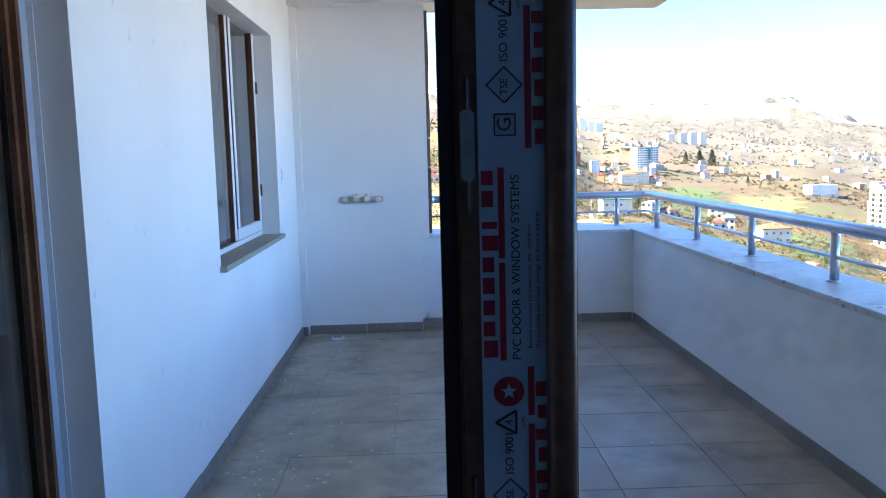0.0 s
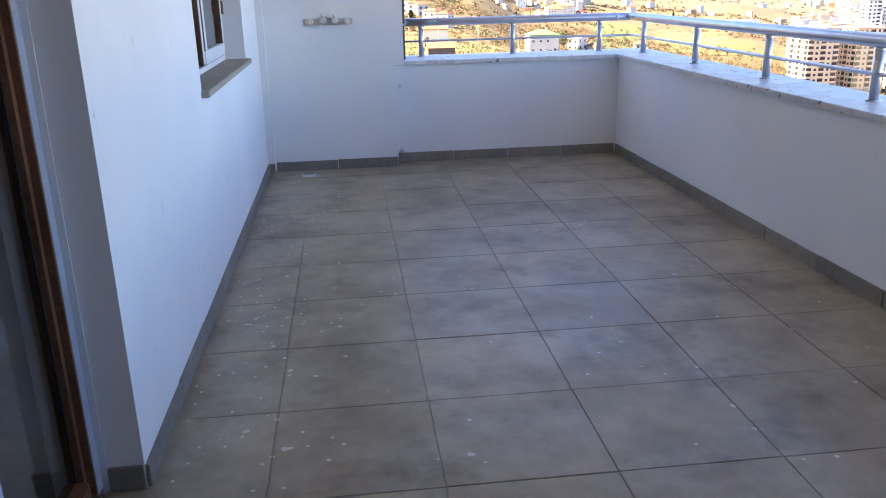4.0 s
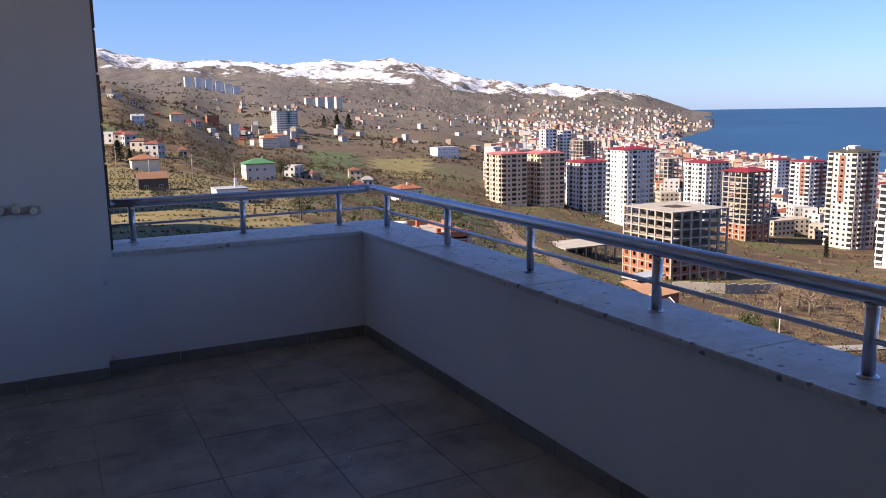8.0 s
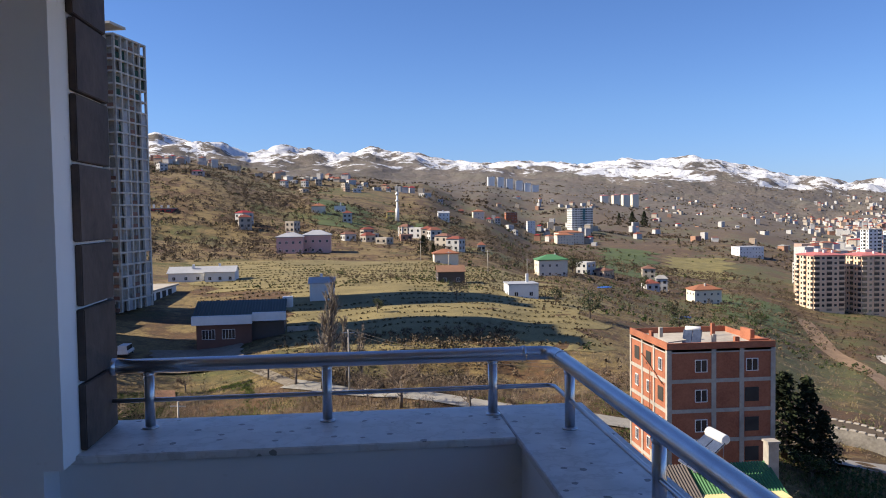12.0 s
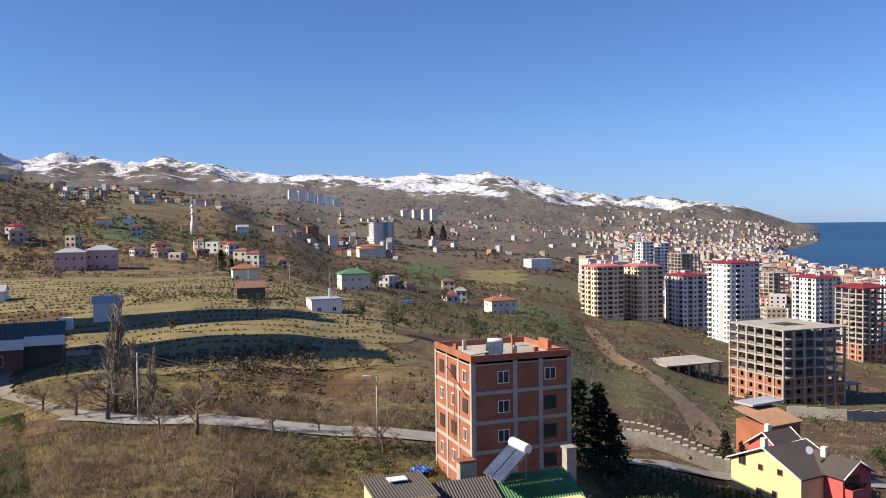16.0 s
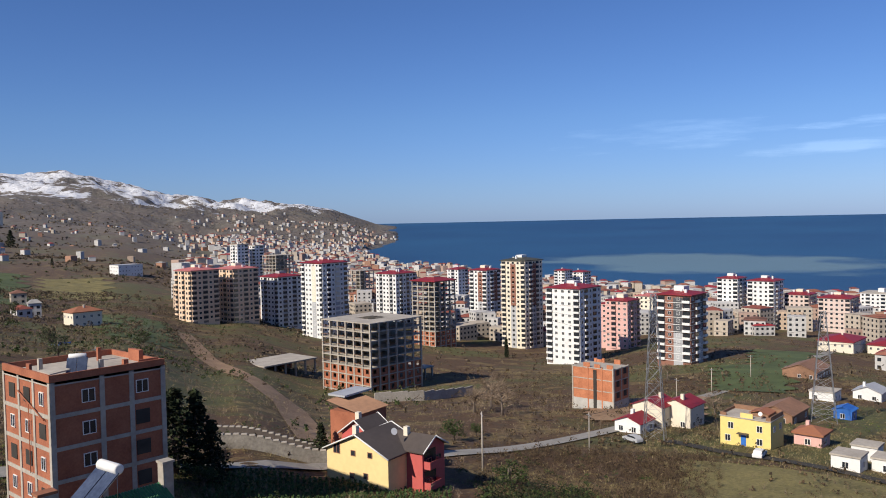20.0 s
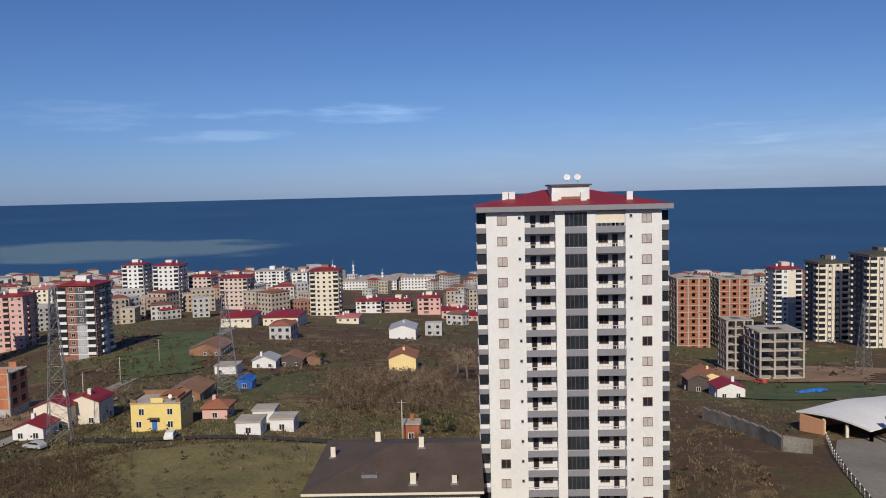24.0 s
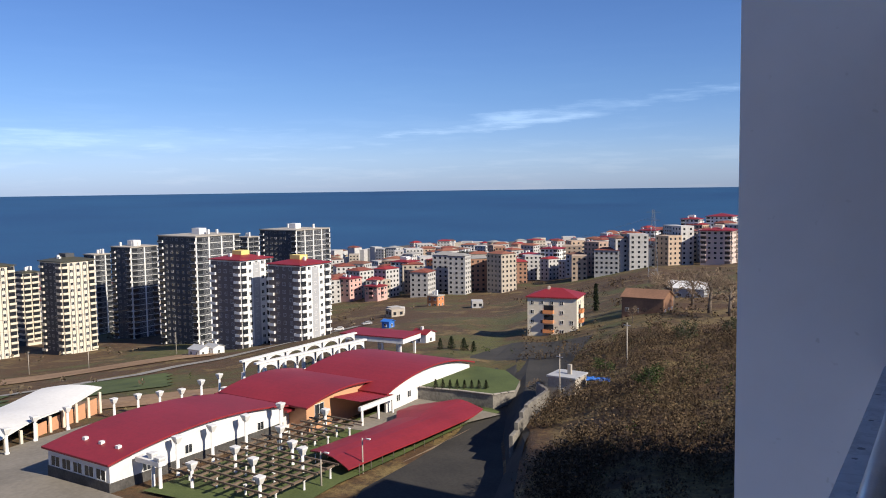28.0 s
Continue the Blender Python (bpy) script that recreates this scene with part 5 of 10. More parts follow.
tower(81.95, 470, -69.2, 12.8, CREAM_LOW)
tower(83.45, 570, -73.2, 17.7, WHITE_LOW)
tower(85.50, 570, -73.9, 18.3, ROSE)
tower(87.70, 545, -68.9, 15.4, PINK)
tower(89.47, 520, -73.9, 16.1, PINK_LOW)
tower(90.76, 500, -74.7, 13.7, PINK_LOW)
tower(83.68, 860, -88.6, 56.1, WHITE_LONG)
tower(86.83, 840, -85.4, 30.3, WHITE_LONG)
tower(60.65, 470, -46.3, 14.1, PINK)
tower(62.41, 600, -56.3, 13.8, CREAM_LOW)
tower(56.6, 820, -52, 13.0, WHITE)
tower(57.8, 840, -55, 15.0, WHITE_LOW)
tower(105.77, 395, -40.7, 15.5, BRICKF)
tower(108.39, 400, -41.2, 14.5, BRICKF)
tower(108.77, 300, -45.0, 9.5, SKELGREY)
tower(111.16, 285, -45.7, 14.6, SKELGREY)
tower(111.75, 490, -45.2, 14.6, WHITEGREY)
tower(114.33, 445, -37.4, 15.2, CREAMDARK)
tower(117.30, 420, -31.3, 18.2, CREAMDARK)
tower(119.63, 480, -40.2, 8.6, CREAMDARK)
tower(122.01, 415, -30.0, 16.8, CREAMDARK)
tower(123.82, 500, -33.9, 10.1, DARK)
tower(126.11, 455, -27.3, 16.4, DARK)
tower(130.27, 400, -19.4, 26.3, DARK)
tower(136.72, 470, -21.1, 27.8, DARK)
tower(132.98, 335, -25.9, 16.9, REDYEL)
tower(136.91, 320, -27.2, 16.8, REDYEL)
tower(133.52, 520, -27.8, 9.3, DARK)
tower(140.35, 520, -55.6, 12.3, PINK_LOW)
tower(142.30, 500, -58.8, 10.0, PINK)
tower(144.42, 560, -49.4, 14.1, WHITE)
tower(146.40, 600, -52.1, 6.7, ORANGE)
tower(147.41, 590, -53.9, 8.4, WHITE)
tower(148.79, 640, -50.1, 11.1, CREAM)
tower(150.16, 640, -51.7, 11.2, CREAM)
tower(151.70, 620, -52.7, 11.2, ROSE)
tower(153.26, 610, -49.4, 11.7, ROSE)
tower(154.93, 600, -44.4, 13.4, WHITE)
tower(156.37, 640, -45.7, 10.0, WHITE)
tower(157.55, 660, -44.0, 10.3, WHITE)
tower(158.94, 640, -38.2, 12.7, WHITE)
tower(160.25, 660, -36.2, 10.3, WHITE)
tower(161.54, 680, -35.5, 13.5, WHITE)
tower(163.05, 760, -38.9, 8.7, ROSE)
tower(164.37, 720, -28.0, 15.0, WHITE)
tower(166.11, 520, -26.6, 17.8, ROSE)
tower(166.29, 760, -27.1, 22.1, WHITE)
tower(146.56, 420, -55.0, 6.4, ORANGE_LOW)
tower(9.30, 1990, 87.5, 16.5, WHITE_SLAB)
tower(9.97, 1990, 85.8, 16.5, WHITE_SLAB)
tower(10.60, 1990, 82.0, 16.5, WHITE_SLAB)
tower(11.25, 1990, 77.0, 16.5, WHITE_SLAB)
tower(11.85, 1990, 70.5, 16.5, WHITE_SLAB)
tower(12.38, 1990, 65.5, 16.5, WHITE_SLAB)
tower(17.19, 1840, 33.9, 15.0, CREAM_LOW)
tower(17.98, 1870, 35.0, 15.0, CREAM_LOW)
tower(18.64, 1900, 36.2, 15.0, CREAM_LOW)
tower(19.25, 1970, 38.2, 15.0, CREAM_LOW)
tower(-13.40, 520, 6.5, 13.7, BRICKRED)
tower(-11.00, 700, 38.8, 8.9, ROSE)
house(14.76, 953, -36.0, 29.9, 12.3, "redroof")
house(13.47, 379, -28.9, 13.5, 7.3, "greenroof")
house(11.34, 224, -22.3, 8.3, 3.6, "flat")
house(23.87, 392, -41.8, 12.9, 6.2, "tile")
house(26.60, 918, -50.0, 26.6, 10.8, "flat")
house(-4.96, 382, -15.8, 12.3, 7.2, "pink")
house(-3.13, 386, -15.7, 13.2, 7.8, "pink")
house(-2.88, 214, -20.6, 6.3, 4.5, "greyhip")
house(5.97, 335, -19.2, 10.0, 4.2, "tile")
house(6.27, 246, -20.0, 8.1, 3.4, "dark")
house(-11.92, 284, -19.8, 11.7, 2.8, "white_long")
house(-9.72, 278, -19.7, 9.8, 3.1, "white_long")
house(14.41, 923, -35.5, 19.4, 9.8, "redroof")
house(12.08, 1016, -24.7, 9.9, 14.2, "flat")
house(10.68, 1029, -10.5, 14.4, 10.8, "brickhouse")
house(8.36, 846, -5.3, 11.8, 7.1, "tile")
house(5.88, 721, -5.1, 10.0, 6.0, "greyhip")
house(2.13, 654, -3.3, 6.3, 5.4, "yellow")
house(-1.45, 613, 3.1, 8.1, 4.2, "flat")
house(-2.95, 586, 2.4, 9.6, 4.8, "redroof")
house(62.74, 186, -45.7, 7.2, 4.9, "redhouse")
house(64.56, 187, -45.7, 7.1, 4.9, "redhouse")
house(61.33, 178, -45.2, 6.1, 2.3, "redlow")
house(70.92, 202, -46.7, 10.9, 2.1, "brownshed")
house(72.70, 174, -44.6, 5.2, 2.4, "pinkhut")
house(74.87, 156, -43.5, 4.7, 2.5, "white_flat")
house(77.15, 159, -44.0, 4.6, 2.5, "white_flat")
house(75.9, 167, -44.0, 4.4, 2.7, "white_flat")
house(73.5, 250, -51.9, 6.6, 2.6, "white_flat")
house(76.1, 262, -53.5, 7.5, 2.6, "greyhip")
house(77.9, 266, -53.5, 8.0, 2.5, "dark")
house(79.3, 268, -53.5, 6.0, 2.4, "rust")
house(85.74, 252, -54.1, 11.2, 4.6, "creamhouse")
house(74.65, 215, -48.5, 4.1, 1.9, "blueshed")
house(72.42, 302, -54.8, 15.0, 2.8, "brownshed")
house(74.49, 429, -65.8, 21.1, 5.8, "school")
house(77.50, 440, -68.1, 24.6, 5.6, "school")
house(86.17, 155, -45.8, 3.3, 3.2, "brickhouse")
house(85.80, 374, -66.1, 16.2, 5.2, "greyhip")
house(106.90, 245, -56.7, 10.5, 3.0, "creamhouse")
house(108.21, 215, -54.6, 7.0, 2.8, "redlow")
house(106.17, 225, -55.5, 5.6, 3.7, "dark")
house(155.10, 253, -44.9, 15.4, 11.4, "redh")
house(155.84, 154, -39.8, 5.6, 3.6, "hutwhite")
house(161.42, 250, -36.0, 12.8, 4.8, "rust")
house(164.17, 300, -38.2, 13.5, 3.4, "whiteshed")
house(130.08, 314, -59.7, 6.2, 2.2, "greyhip")
house(130.96, 315, -59.7, 5.5, 2.6, "greyhip")
house(145.62, 246, -47.7, 5.2, 2.8, "redlow")
house(143.10, 300, -52.0, 3.4, 1.6, "blueshed")

# ---- yellow village house and the raw brick block beside the road ----
def yellow_house():
    x, y = spot(70.2, 163)
    wx, wy, H = 6.9, 9.8, 5.6
    t = thing("yellow_house", pose(x, y, ground_z(x, y) - 0.4), "pale yellow two storey house with unfinished roof", "house")
    strip("wall", (0, 0, -2, wx, wy, H), P_YELLOW, t)
    strip("roof_slab", (-0.15, -0.15, H, wx + 0.15, wy + 0.15, H + 0.2), CONCRETE, t)
    for x0, y0, x1, y1, h in ((0, 3.4, 0.2, 5.8, 0.9), (0, 0, 0.2, 0.9, 0.7), (0, 8.6, 0.2, wy, 0.6), (0.2, 0, wx, 0.2, 0.8), (wx - 0.2, 0.2, wx, wy, 0.9), (0.2, wy - 0.2, wx - 0.2, wy, 0.5)):
        strip("roof_wall", (x0, y0, H + 0.2, x1, y1, H + 0.2 + h), P_YELLOW if x1 < 1 and y0 == 3.4 else ROOF_RUST, t)
    gable = bmesh.new()
    gable_roof(gable, 3.4, 3.6, H + 0.95, 0.2, 0.6)
    o = part("stair_roof", gable, ROOF_TILE, t)
    o.location = (4.0, 3.0, 0)
    strip("stair_wall", (2.4, 1.3, H + 0.2, 5.6, 4.7, H + 0.9), ROOF_RUST, t)
    west = pose(0, 0, 0, 0, 0, -90)
    for c, z in ((2.1, 4.0), (7.7, 4.0), (2.1, 1.5), (8.3, 1.5)):
        child("window", win_mesh(1.1, 1.3), t, west @ pose(-c, 0, z))
    child("door", shared(("village_door",), [P_BLUE], lambda q: bm_box(q, -0.5, -0.05, 0, 0.5, 0.02, 2.1)), t, west @ pose(-5.2, 0, 0.3))
    strip("door_awning", (-1.1, 4.2, 2.7, 0, 6.2, 2.84), ROOF_DARK, t)
    for c in (1.8, 5.0):
        child("window", win_mesh(1.1, 1.2), t, pose(c, 0, 4.0))
    bm = bmesh.new()
    bm_tube(bm, [(0.9, 2.2, H + 0.2), (0.9, 2.2, H + 1.1), (0.75, 2.2, H + 1.2), (0.68, 2.2, H + 1.22)], [0.03, 0.03, 0.1, 0.42], 12)
    part("dish", bm, P_WHITE, t)

def brick_block():
    x, y = spot(59.95, 211)
    wx, wy, hs, n = 8.2, 12.6, 2.95, 4
    H = 10.6
    t = thing("brick_block", pose(x, y, -37.8 - H), "bright orange hollow brick block, windowless and unfinished", "building")
    strip("wall", (0.06, 0.06, -3, wx - 0.06, wy - 0.06, H - 0.3), HOLLOW_BRICK, t)
    strip("base_wall", (0.0, 0.0, -3, wx, wy, 1.9), BLOCKS, t)
    for k in range(n):
        z = H - 0.5 - k * hs
        if z > 1.9:
            strip("ring_beam", (-0.02, -0.02, z, wx, wy + 0.02, z + 0.24), CONCRETE, t)
    for c in (0.0, 3.2, 7.4, 12.2):
        strip("frame_post", (-0.05, c, -3, 0.25, c + 0.36, H), CONCRETE if c in (0, 12.2) else HOLLOW_BRICK, t)
    # dark sheets on the brick stand for the unlit stairwell and window holes
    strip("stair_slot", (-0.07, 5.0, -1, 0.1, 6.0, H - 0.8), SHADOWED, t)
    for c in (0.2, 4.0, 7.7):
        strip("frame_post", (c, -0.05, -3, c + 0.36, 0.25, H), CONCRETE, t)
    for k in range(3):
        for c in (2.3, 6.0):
            child("opening", shared(("shaded_opening",), [SHADOWED], lambda q: bm_box(q, -0.75, -0.06, -0.75, 0.75, 0.09, 0.75)), t, pose(c, 0.03, 3.4 + k * hs))
    rr = random.Random(59)
    for k in range(7):
        a = rr.uniform(0, wy - 2.0)
        strip("wall_stub", (0.1 if k % 2 else wx - 0.4, a, H - 0.3, 0.35 if k % 2 else wx - 0.1, a + rr.uniform(0.7, 2.0), H + rr.uniform(0.3, 1.0)), HOLLOW_BRICK, t)
HOLLOW_BRICK = surface("orange_hollow_brick", (0.33, 0.115, 0.055), (0.52, 0.205, 0.105), 0.9, 3.0, 0.5, relief=0.3, dist=0.02)

# ---- the white tower across the road ----
def strip(name, c, mat, parent, label=""):
    return box_part(name, c, mat, parent, label)

RAIL_PALE = paint("balcony_rail_pale", (0.55, 0.56, 0.58))
def white_tower():
    X, Y0, n, s = 120.7, 1.0, 16, 3.03
    top = -1.35
    g = top - n * s
    t = thing("apartment_tower", pose(X, Y0, g), "tall white apartment tower with grey balconies and dark red roof", "building")
    H, W, D = n * s, 25.6, 20.0
    # local x runs away from the balcony, local y along the front towards its far end
    def at(a, b):
        return -b, -a
    for a, b in ((0.0, 5.6), (10.1, 16.0), (20.3, W)):
        y0, y1 = at(a, b)
        strip("wall", (0, y0, -8, 1.6, y1, H), P_WHITE, t)
    strip("wall", (1.6, -W, -8, D, 0, H), P_WHITE, t)
    strip("cornice", (-0.9, -W - 1.5, H, D + 0.9, 1.5, H + 0.75), BAY_GREY, t)
    bm = bmesh.new()
    hip_roof(bm, D + 1.6, W + 2.8, 0, 0.0, 2.3)
    ro = part("roof", bm, ROOF_RED, t)
    ro.data.transform(Matrix.Translation((D / 2, -W / 2, H + 0.78)))
    strip("lift_house", (3.0, -15.6, H + 0.8, 9, -10.0, H + 3.6), P_WHITE, ro)
    strip("lift_roof", (2.6, -15.9, H + 3.6, 9.4, -9.7, H + 3.85), ROOF_DARK, ro)
    strip("lift_panel", (2.95, -14.4, H + 0.9, 3.0, -11.4, H + 2.0), P_BROWN, ro)
    for a in (3.1, 4.1, 10.3, 14.6, 21.4):
        strip("chimney", (2.0 if a > 9 else 4.0, -a - 0.45, H + 0.8, 2.8 if a > 9 else 4.8, -a + 0.45, H + (2.6 if a > 9 else 2.9)), P_WHITE, ro)
    for a in (12.6, 14.2):
        bm = bmesh.new()
        bmesh.ops.create_cone(bm, cap_ends=False, segments=16, radius1=0.1, radius2=0.5, depth=0.22)
        bm.transform(Matrix.Translation((5.5, -a, H + 4.9)) @ Euler((0, radians(-65), 0)).to_matrix().to_4x4())
        bm_tube(bm, [(5.6, -a, H + 3.85), (5.6, -a, H + 4.85)], 0.05, 6)
        part("satellite_dish", bm, P_WHITE, ro)
    west = pose(0, 0, 0, 0, 0, -90)
    dark, glaz = win_mesh(1.45, 1.35, P_BROWN), win_mesh(3.25, 2.0, P_DARK, 5)
    vent = win_mesh(0.45, 0.5, P_GREY, 1)
    door, small = win_mesh(0.85, 2.1, P_BROWN, 1), win_mesh(1.45, 1.25, P_BROWN)
    pale = win_mesh(1.45, 1.35, P_BROWN, 2, CURTAIN)
    rr = random.Random(8)
    for k in range(n):
        z = k * s
        pick = rr.random
        child("window", pale if pick() < 0.75 else dark, t, west @ pose(2.3, 0, z + 1.75))
        child("window", vent, t, west @ pose(4.85, 0, z + 2.1))
        child("window", pale if pick() < 0.7 else dark, t, west @ pose(23.4, 0, z + 1.75))
        child("window", vent, t, west @ pose(21.1, 0, z + 2.1))
        child("glazing", glaz, t, west @ pose(13.1, 0, z + 1.7))
        child("glazing_band", shared(("glazing_band",), [BAY_GREY], lambda q: bm_box(q, -1.62, -0.05, -0.45, 1.62, 0.0, 0.45)), t, west @ pose(13.1, 0, z + 0.15 + (0 if k else 0.3)))
        for c, w, flip in ((7.85, 4.5, 1), (18.15, 4.3, -1)):
            def bal(q, w=w):
                bm_box(q, -w / 2, -0.22, -0.42, w / 2, 1.58, 0.0, 1)
                bm_box(q, -w / 2, -0.22, 0.0, w / 2, -0.10, 0.55, 1)
                bm_box(q, -w / 2, -0.22, 0.98, w / 2, -0.12, 1.04, 0)
                for i in range(7):
                    bm_box(q, -w / 2 + 0.1 + i * (w - 0.3) / 6, -0.2, 0.55, -w / 2 + 0.2 + i * (w - 0.3) / 6, -0.14, 0.98, 0)
            child("balcony", shared(("bay_balcony", w), [RAIL_PALE, BAY_GREY], bal), t, west @ pose(c, 0, z + 0.12))
            if k == n - 1 and flip < 0:
                child("balcony_blind", shared(("balcony_blind",), [P_CREAM], lambda q: bm_box(q, -2.1, 0.1, 1.0, 2.1, 0.16, 2.7)), t, west @ pose(c, 0, z + 0.1))
            child("door", door, t, west @ pose(c - 0.9 * flip, 1.6, z + 1.35))
            child("window", small, t, west @ pose(c + 0.85 * flip, 1.6, z + 1.75))
        for yy in (0.0, -W - 1.45):
            def side(q):
                bm_box(q, 1.5, 0, -0.35, 8.0, 1.45, 0.45, 1)
                bm_box(q, 1.5, 0.02, 0.45, 7.9, 1.43, 1.05, 0)
                bm_box(q, 1.7, 0.1, 1.05, 7.8, 1.35, 2.6, 2)
            child("side_balcony", shared(("side_balcony",), [P_WHITE, BAY_GREY, PANE], side), t, pose(0, yy, z + 0.2))
white_tower()

# ---- twin concrete towers on the uphill side ----
PALECON = surface("pale_concrete", (0.40, 0.37, 0.33), (0.60, 0.56, 0.50), 0.95, 1.5, 0.25, relief=0.2, dist=0.02)
GREYBLOCK = surface("grey_block_infill", (0.30, 0.30, 0.31), (0.46, 0.46, 0.47), 0.95, 3, 0.5, vary=0.35)
NETTING = surface("dark_green_netting", (0.012, 0.045, 0.028), (0.035, 0.09, 0.06), 0.9, 3, 0.5, vary=0.4)
DULLBRICK = surface("dull_brick_parapet", (0.16, 0.075, 0.05), (0.28, 0.15, 0.11), 0.95, 3, 0.5, vary=0.4)
def frame_tower(az, dist, top, wx, wy, turn, label):
    """A tower of open slabs with a stepped front, partly walled up."""
    x, y = spot(az, dist)
    g = ground_z(x, y) - 1
    H = top - g
    n = round(H / 3.0)
    s = H / n
    t = thing("unfinished_tower", pose(x, y, g, 0, 0, turn), label, "building", "unfinished towers")
    f0, f1, f2 = -wy / 2, -wy / 2 + 2.2, -wy / 2 + 5.0
    xs = [-wx / 2, wx * 0.06, wx * 0.30, wx / 2]
    plan = [(xs[0], f0), (xs[1], f0), (xs[1], f1), (xs[2], f1), (xs[2], f2), (xs[3], f2), (xs[3], wy / 2), (xs[0], wy / 2)]
    for k in range(1, n + 1):
        child("floor_slab", shared(("tower_slab", wx, wy), [PALECON], lambda q: bm_prism(q, plan, -0.42, 0)), t, pose(0, 0, k * s))
    strip("shear_wall", (-wx * 0.16, f0 - 0.12, 0, wx * 0.02, f0 + 0.7, H + 2.2), PALECON, t)
    strip("core_wall", (-wx * 0.47, f2 + 1.2, 0, wx * 0.45, wy * 0.44, H - 0.5), CONCRETE, t)
    strip("inner_wall", (-wx * 0.46, f1 + 1.4, 0, wx * 0.24, f2 + 1.0, H - 0.5), CONCRETE, t)
    strip("lift_house", (-wx * 0.2, -wy * 0.1, H, wx * 0.1, wy * 0.2, H + 2.4), PALECON, t)
    strip("roof_slab", (wx * 0.12, f0 + 2.5, H + 1.6, wx * 0.52, f0 + 10, H + 2.2), PALECON, t)
    strip("roof_wall", (wx * 0.14, f1 + 0.5, H, wx * 0.2, f1 + 4, H + 1.6), PALECON, t)
    rr = random.Random(int(dist))
    col = shared(("tower_column", round(H, 1)), [PALECON], lambda q: bm_box(q, -0.28, -0.28, 0, 0.28, 0.28, H))
    # bays along the front steps, then the side
    runs = [((xs[0], f0), (xs[1], f0)), ((xs[1], f1), (xs[2], f1)), ((xs[2], f2), (xs[3], f2)), ((xs[3], f2), (xs[3], wy / 2))]
    c = 0
    for (ax, ay), (bx, by) in runs:
        L = math.hypot(bx - ax, by - ay)
        nb = max(1, round(L / 3.3))
        ux, uy = (bx - ax) / L, (by - ay) / L
        ang = math.degrees(math.atan2(uy, ux))
        bw = L / nb
        for i in range(nb + 1):
            child("column", col, t, pose(ax + ux * (0.3 + (L - 0.6) * i / nb) - uy * 0.3, ay + uy * (0.3 + (L - 0.6) * i / nb) + ux * 0.3, 0))
        for i in range(nb):
            c += 1
            mx, my = ax + ux * bw * (i + 0.5), ay + uy * bw * (i + 0.5)
            for k in range(n):
                r = rr.random()
                if c % 3 == 1:
                    kind = (GREYBLOCK, s - 0.45, 0.5) if (k < n * 0.72 and r < 0.9) else ((NETTING, s - 0.45, 0.8) if r < 0.7 else None)
                elif c % 3 == 2:
                    kind = (DULLBRICK, 0.95, 0.25) if r < 0.75 else ((GREYBLOCK, s - 0.45, 1.6) if r < 0.9 else None)
                else:
                    kind = (GREYBLOCK, s - 0.45, 1.2) if (k < n * 0.6 and r < 0.6) else ((NETTING, 1.6, 0.5) if r < 0.6 else None)
                if kind:
                    mat, hh, deep = kind
                    child("infill_panel", shared(("infill_panel", round(bw, 2), round(hh, 2), mat.name), [mat], lambda q: bm_box(q, -bw / 2 + 0.3, -0.1, 0, bw / 2 - 0.3, 0.1, hh)), t, pose(mx - uy * deep, my + ux * deep, k * s, 0, 0, ang))
    return t
frame_tower(-18.5, 222, 46.5, 26, 21, -13, "grey concrete tower frame still open on all floors")
frame_tower(-25.6, 188, 51, 31, 22, -12, "concrete tower frame with part-filled grey floors")
def podium():
    """A long low deck that runs back from the yard along the towers' feet."""
    t = thing("podium_building", pose(-61, 183, ground_z(-61, 183) - 0.5, 0, 0, 84.5), "long low white podium at the towers' feet", "building")
    strip("wall", (0, 0, -4, 72, 16, 4.0), P_WHITE, t)
    strip("roof", (-0.6, -0.7, 4.0, 72.6, 16.5, 4.45), CONCRETE, t)
    # dark plates on the closed wall stand for shaded openings
    for k in range(9):
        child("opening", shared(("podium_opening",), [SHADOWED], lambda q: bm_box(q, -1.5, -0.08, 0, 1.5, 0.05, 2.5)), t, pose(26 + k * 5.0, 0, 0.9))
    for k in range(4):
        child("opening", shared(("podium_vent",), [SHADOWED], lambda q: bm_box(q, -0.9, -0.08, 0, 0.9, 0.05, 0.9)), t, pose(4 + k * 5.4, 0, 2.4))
    strip("pavilion_roof", (4, 3.5, 8.2, 17, 12, 8.8), PALECON, t)
    for k in range(4):
        for y in (4.0, 11.2):
            strip("pavilion_post", (4.3 + k * 4.0, y, 4.4, 4.8 + k * 4.0, y + 0.5, 8.2), PALECON, t)
podium()

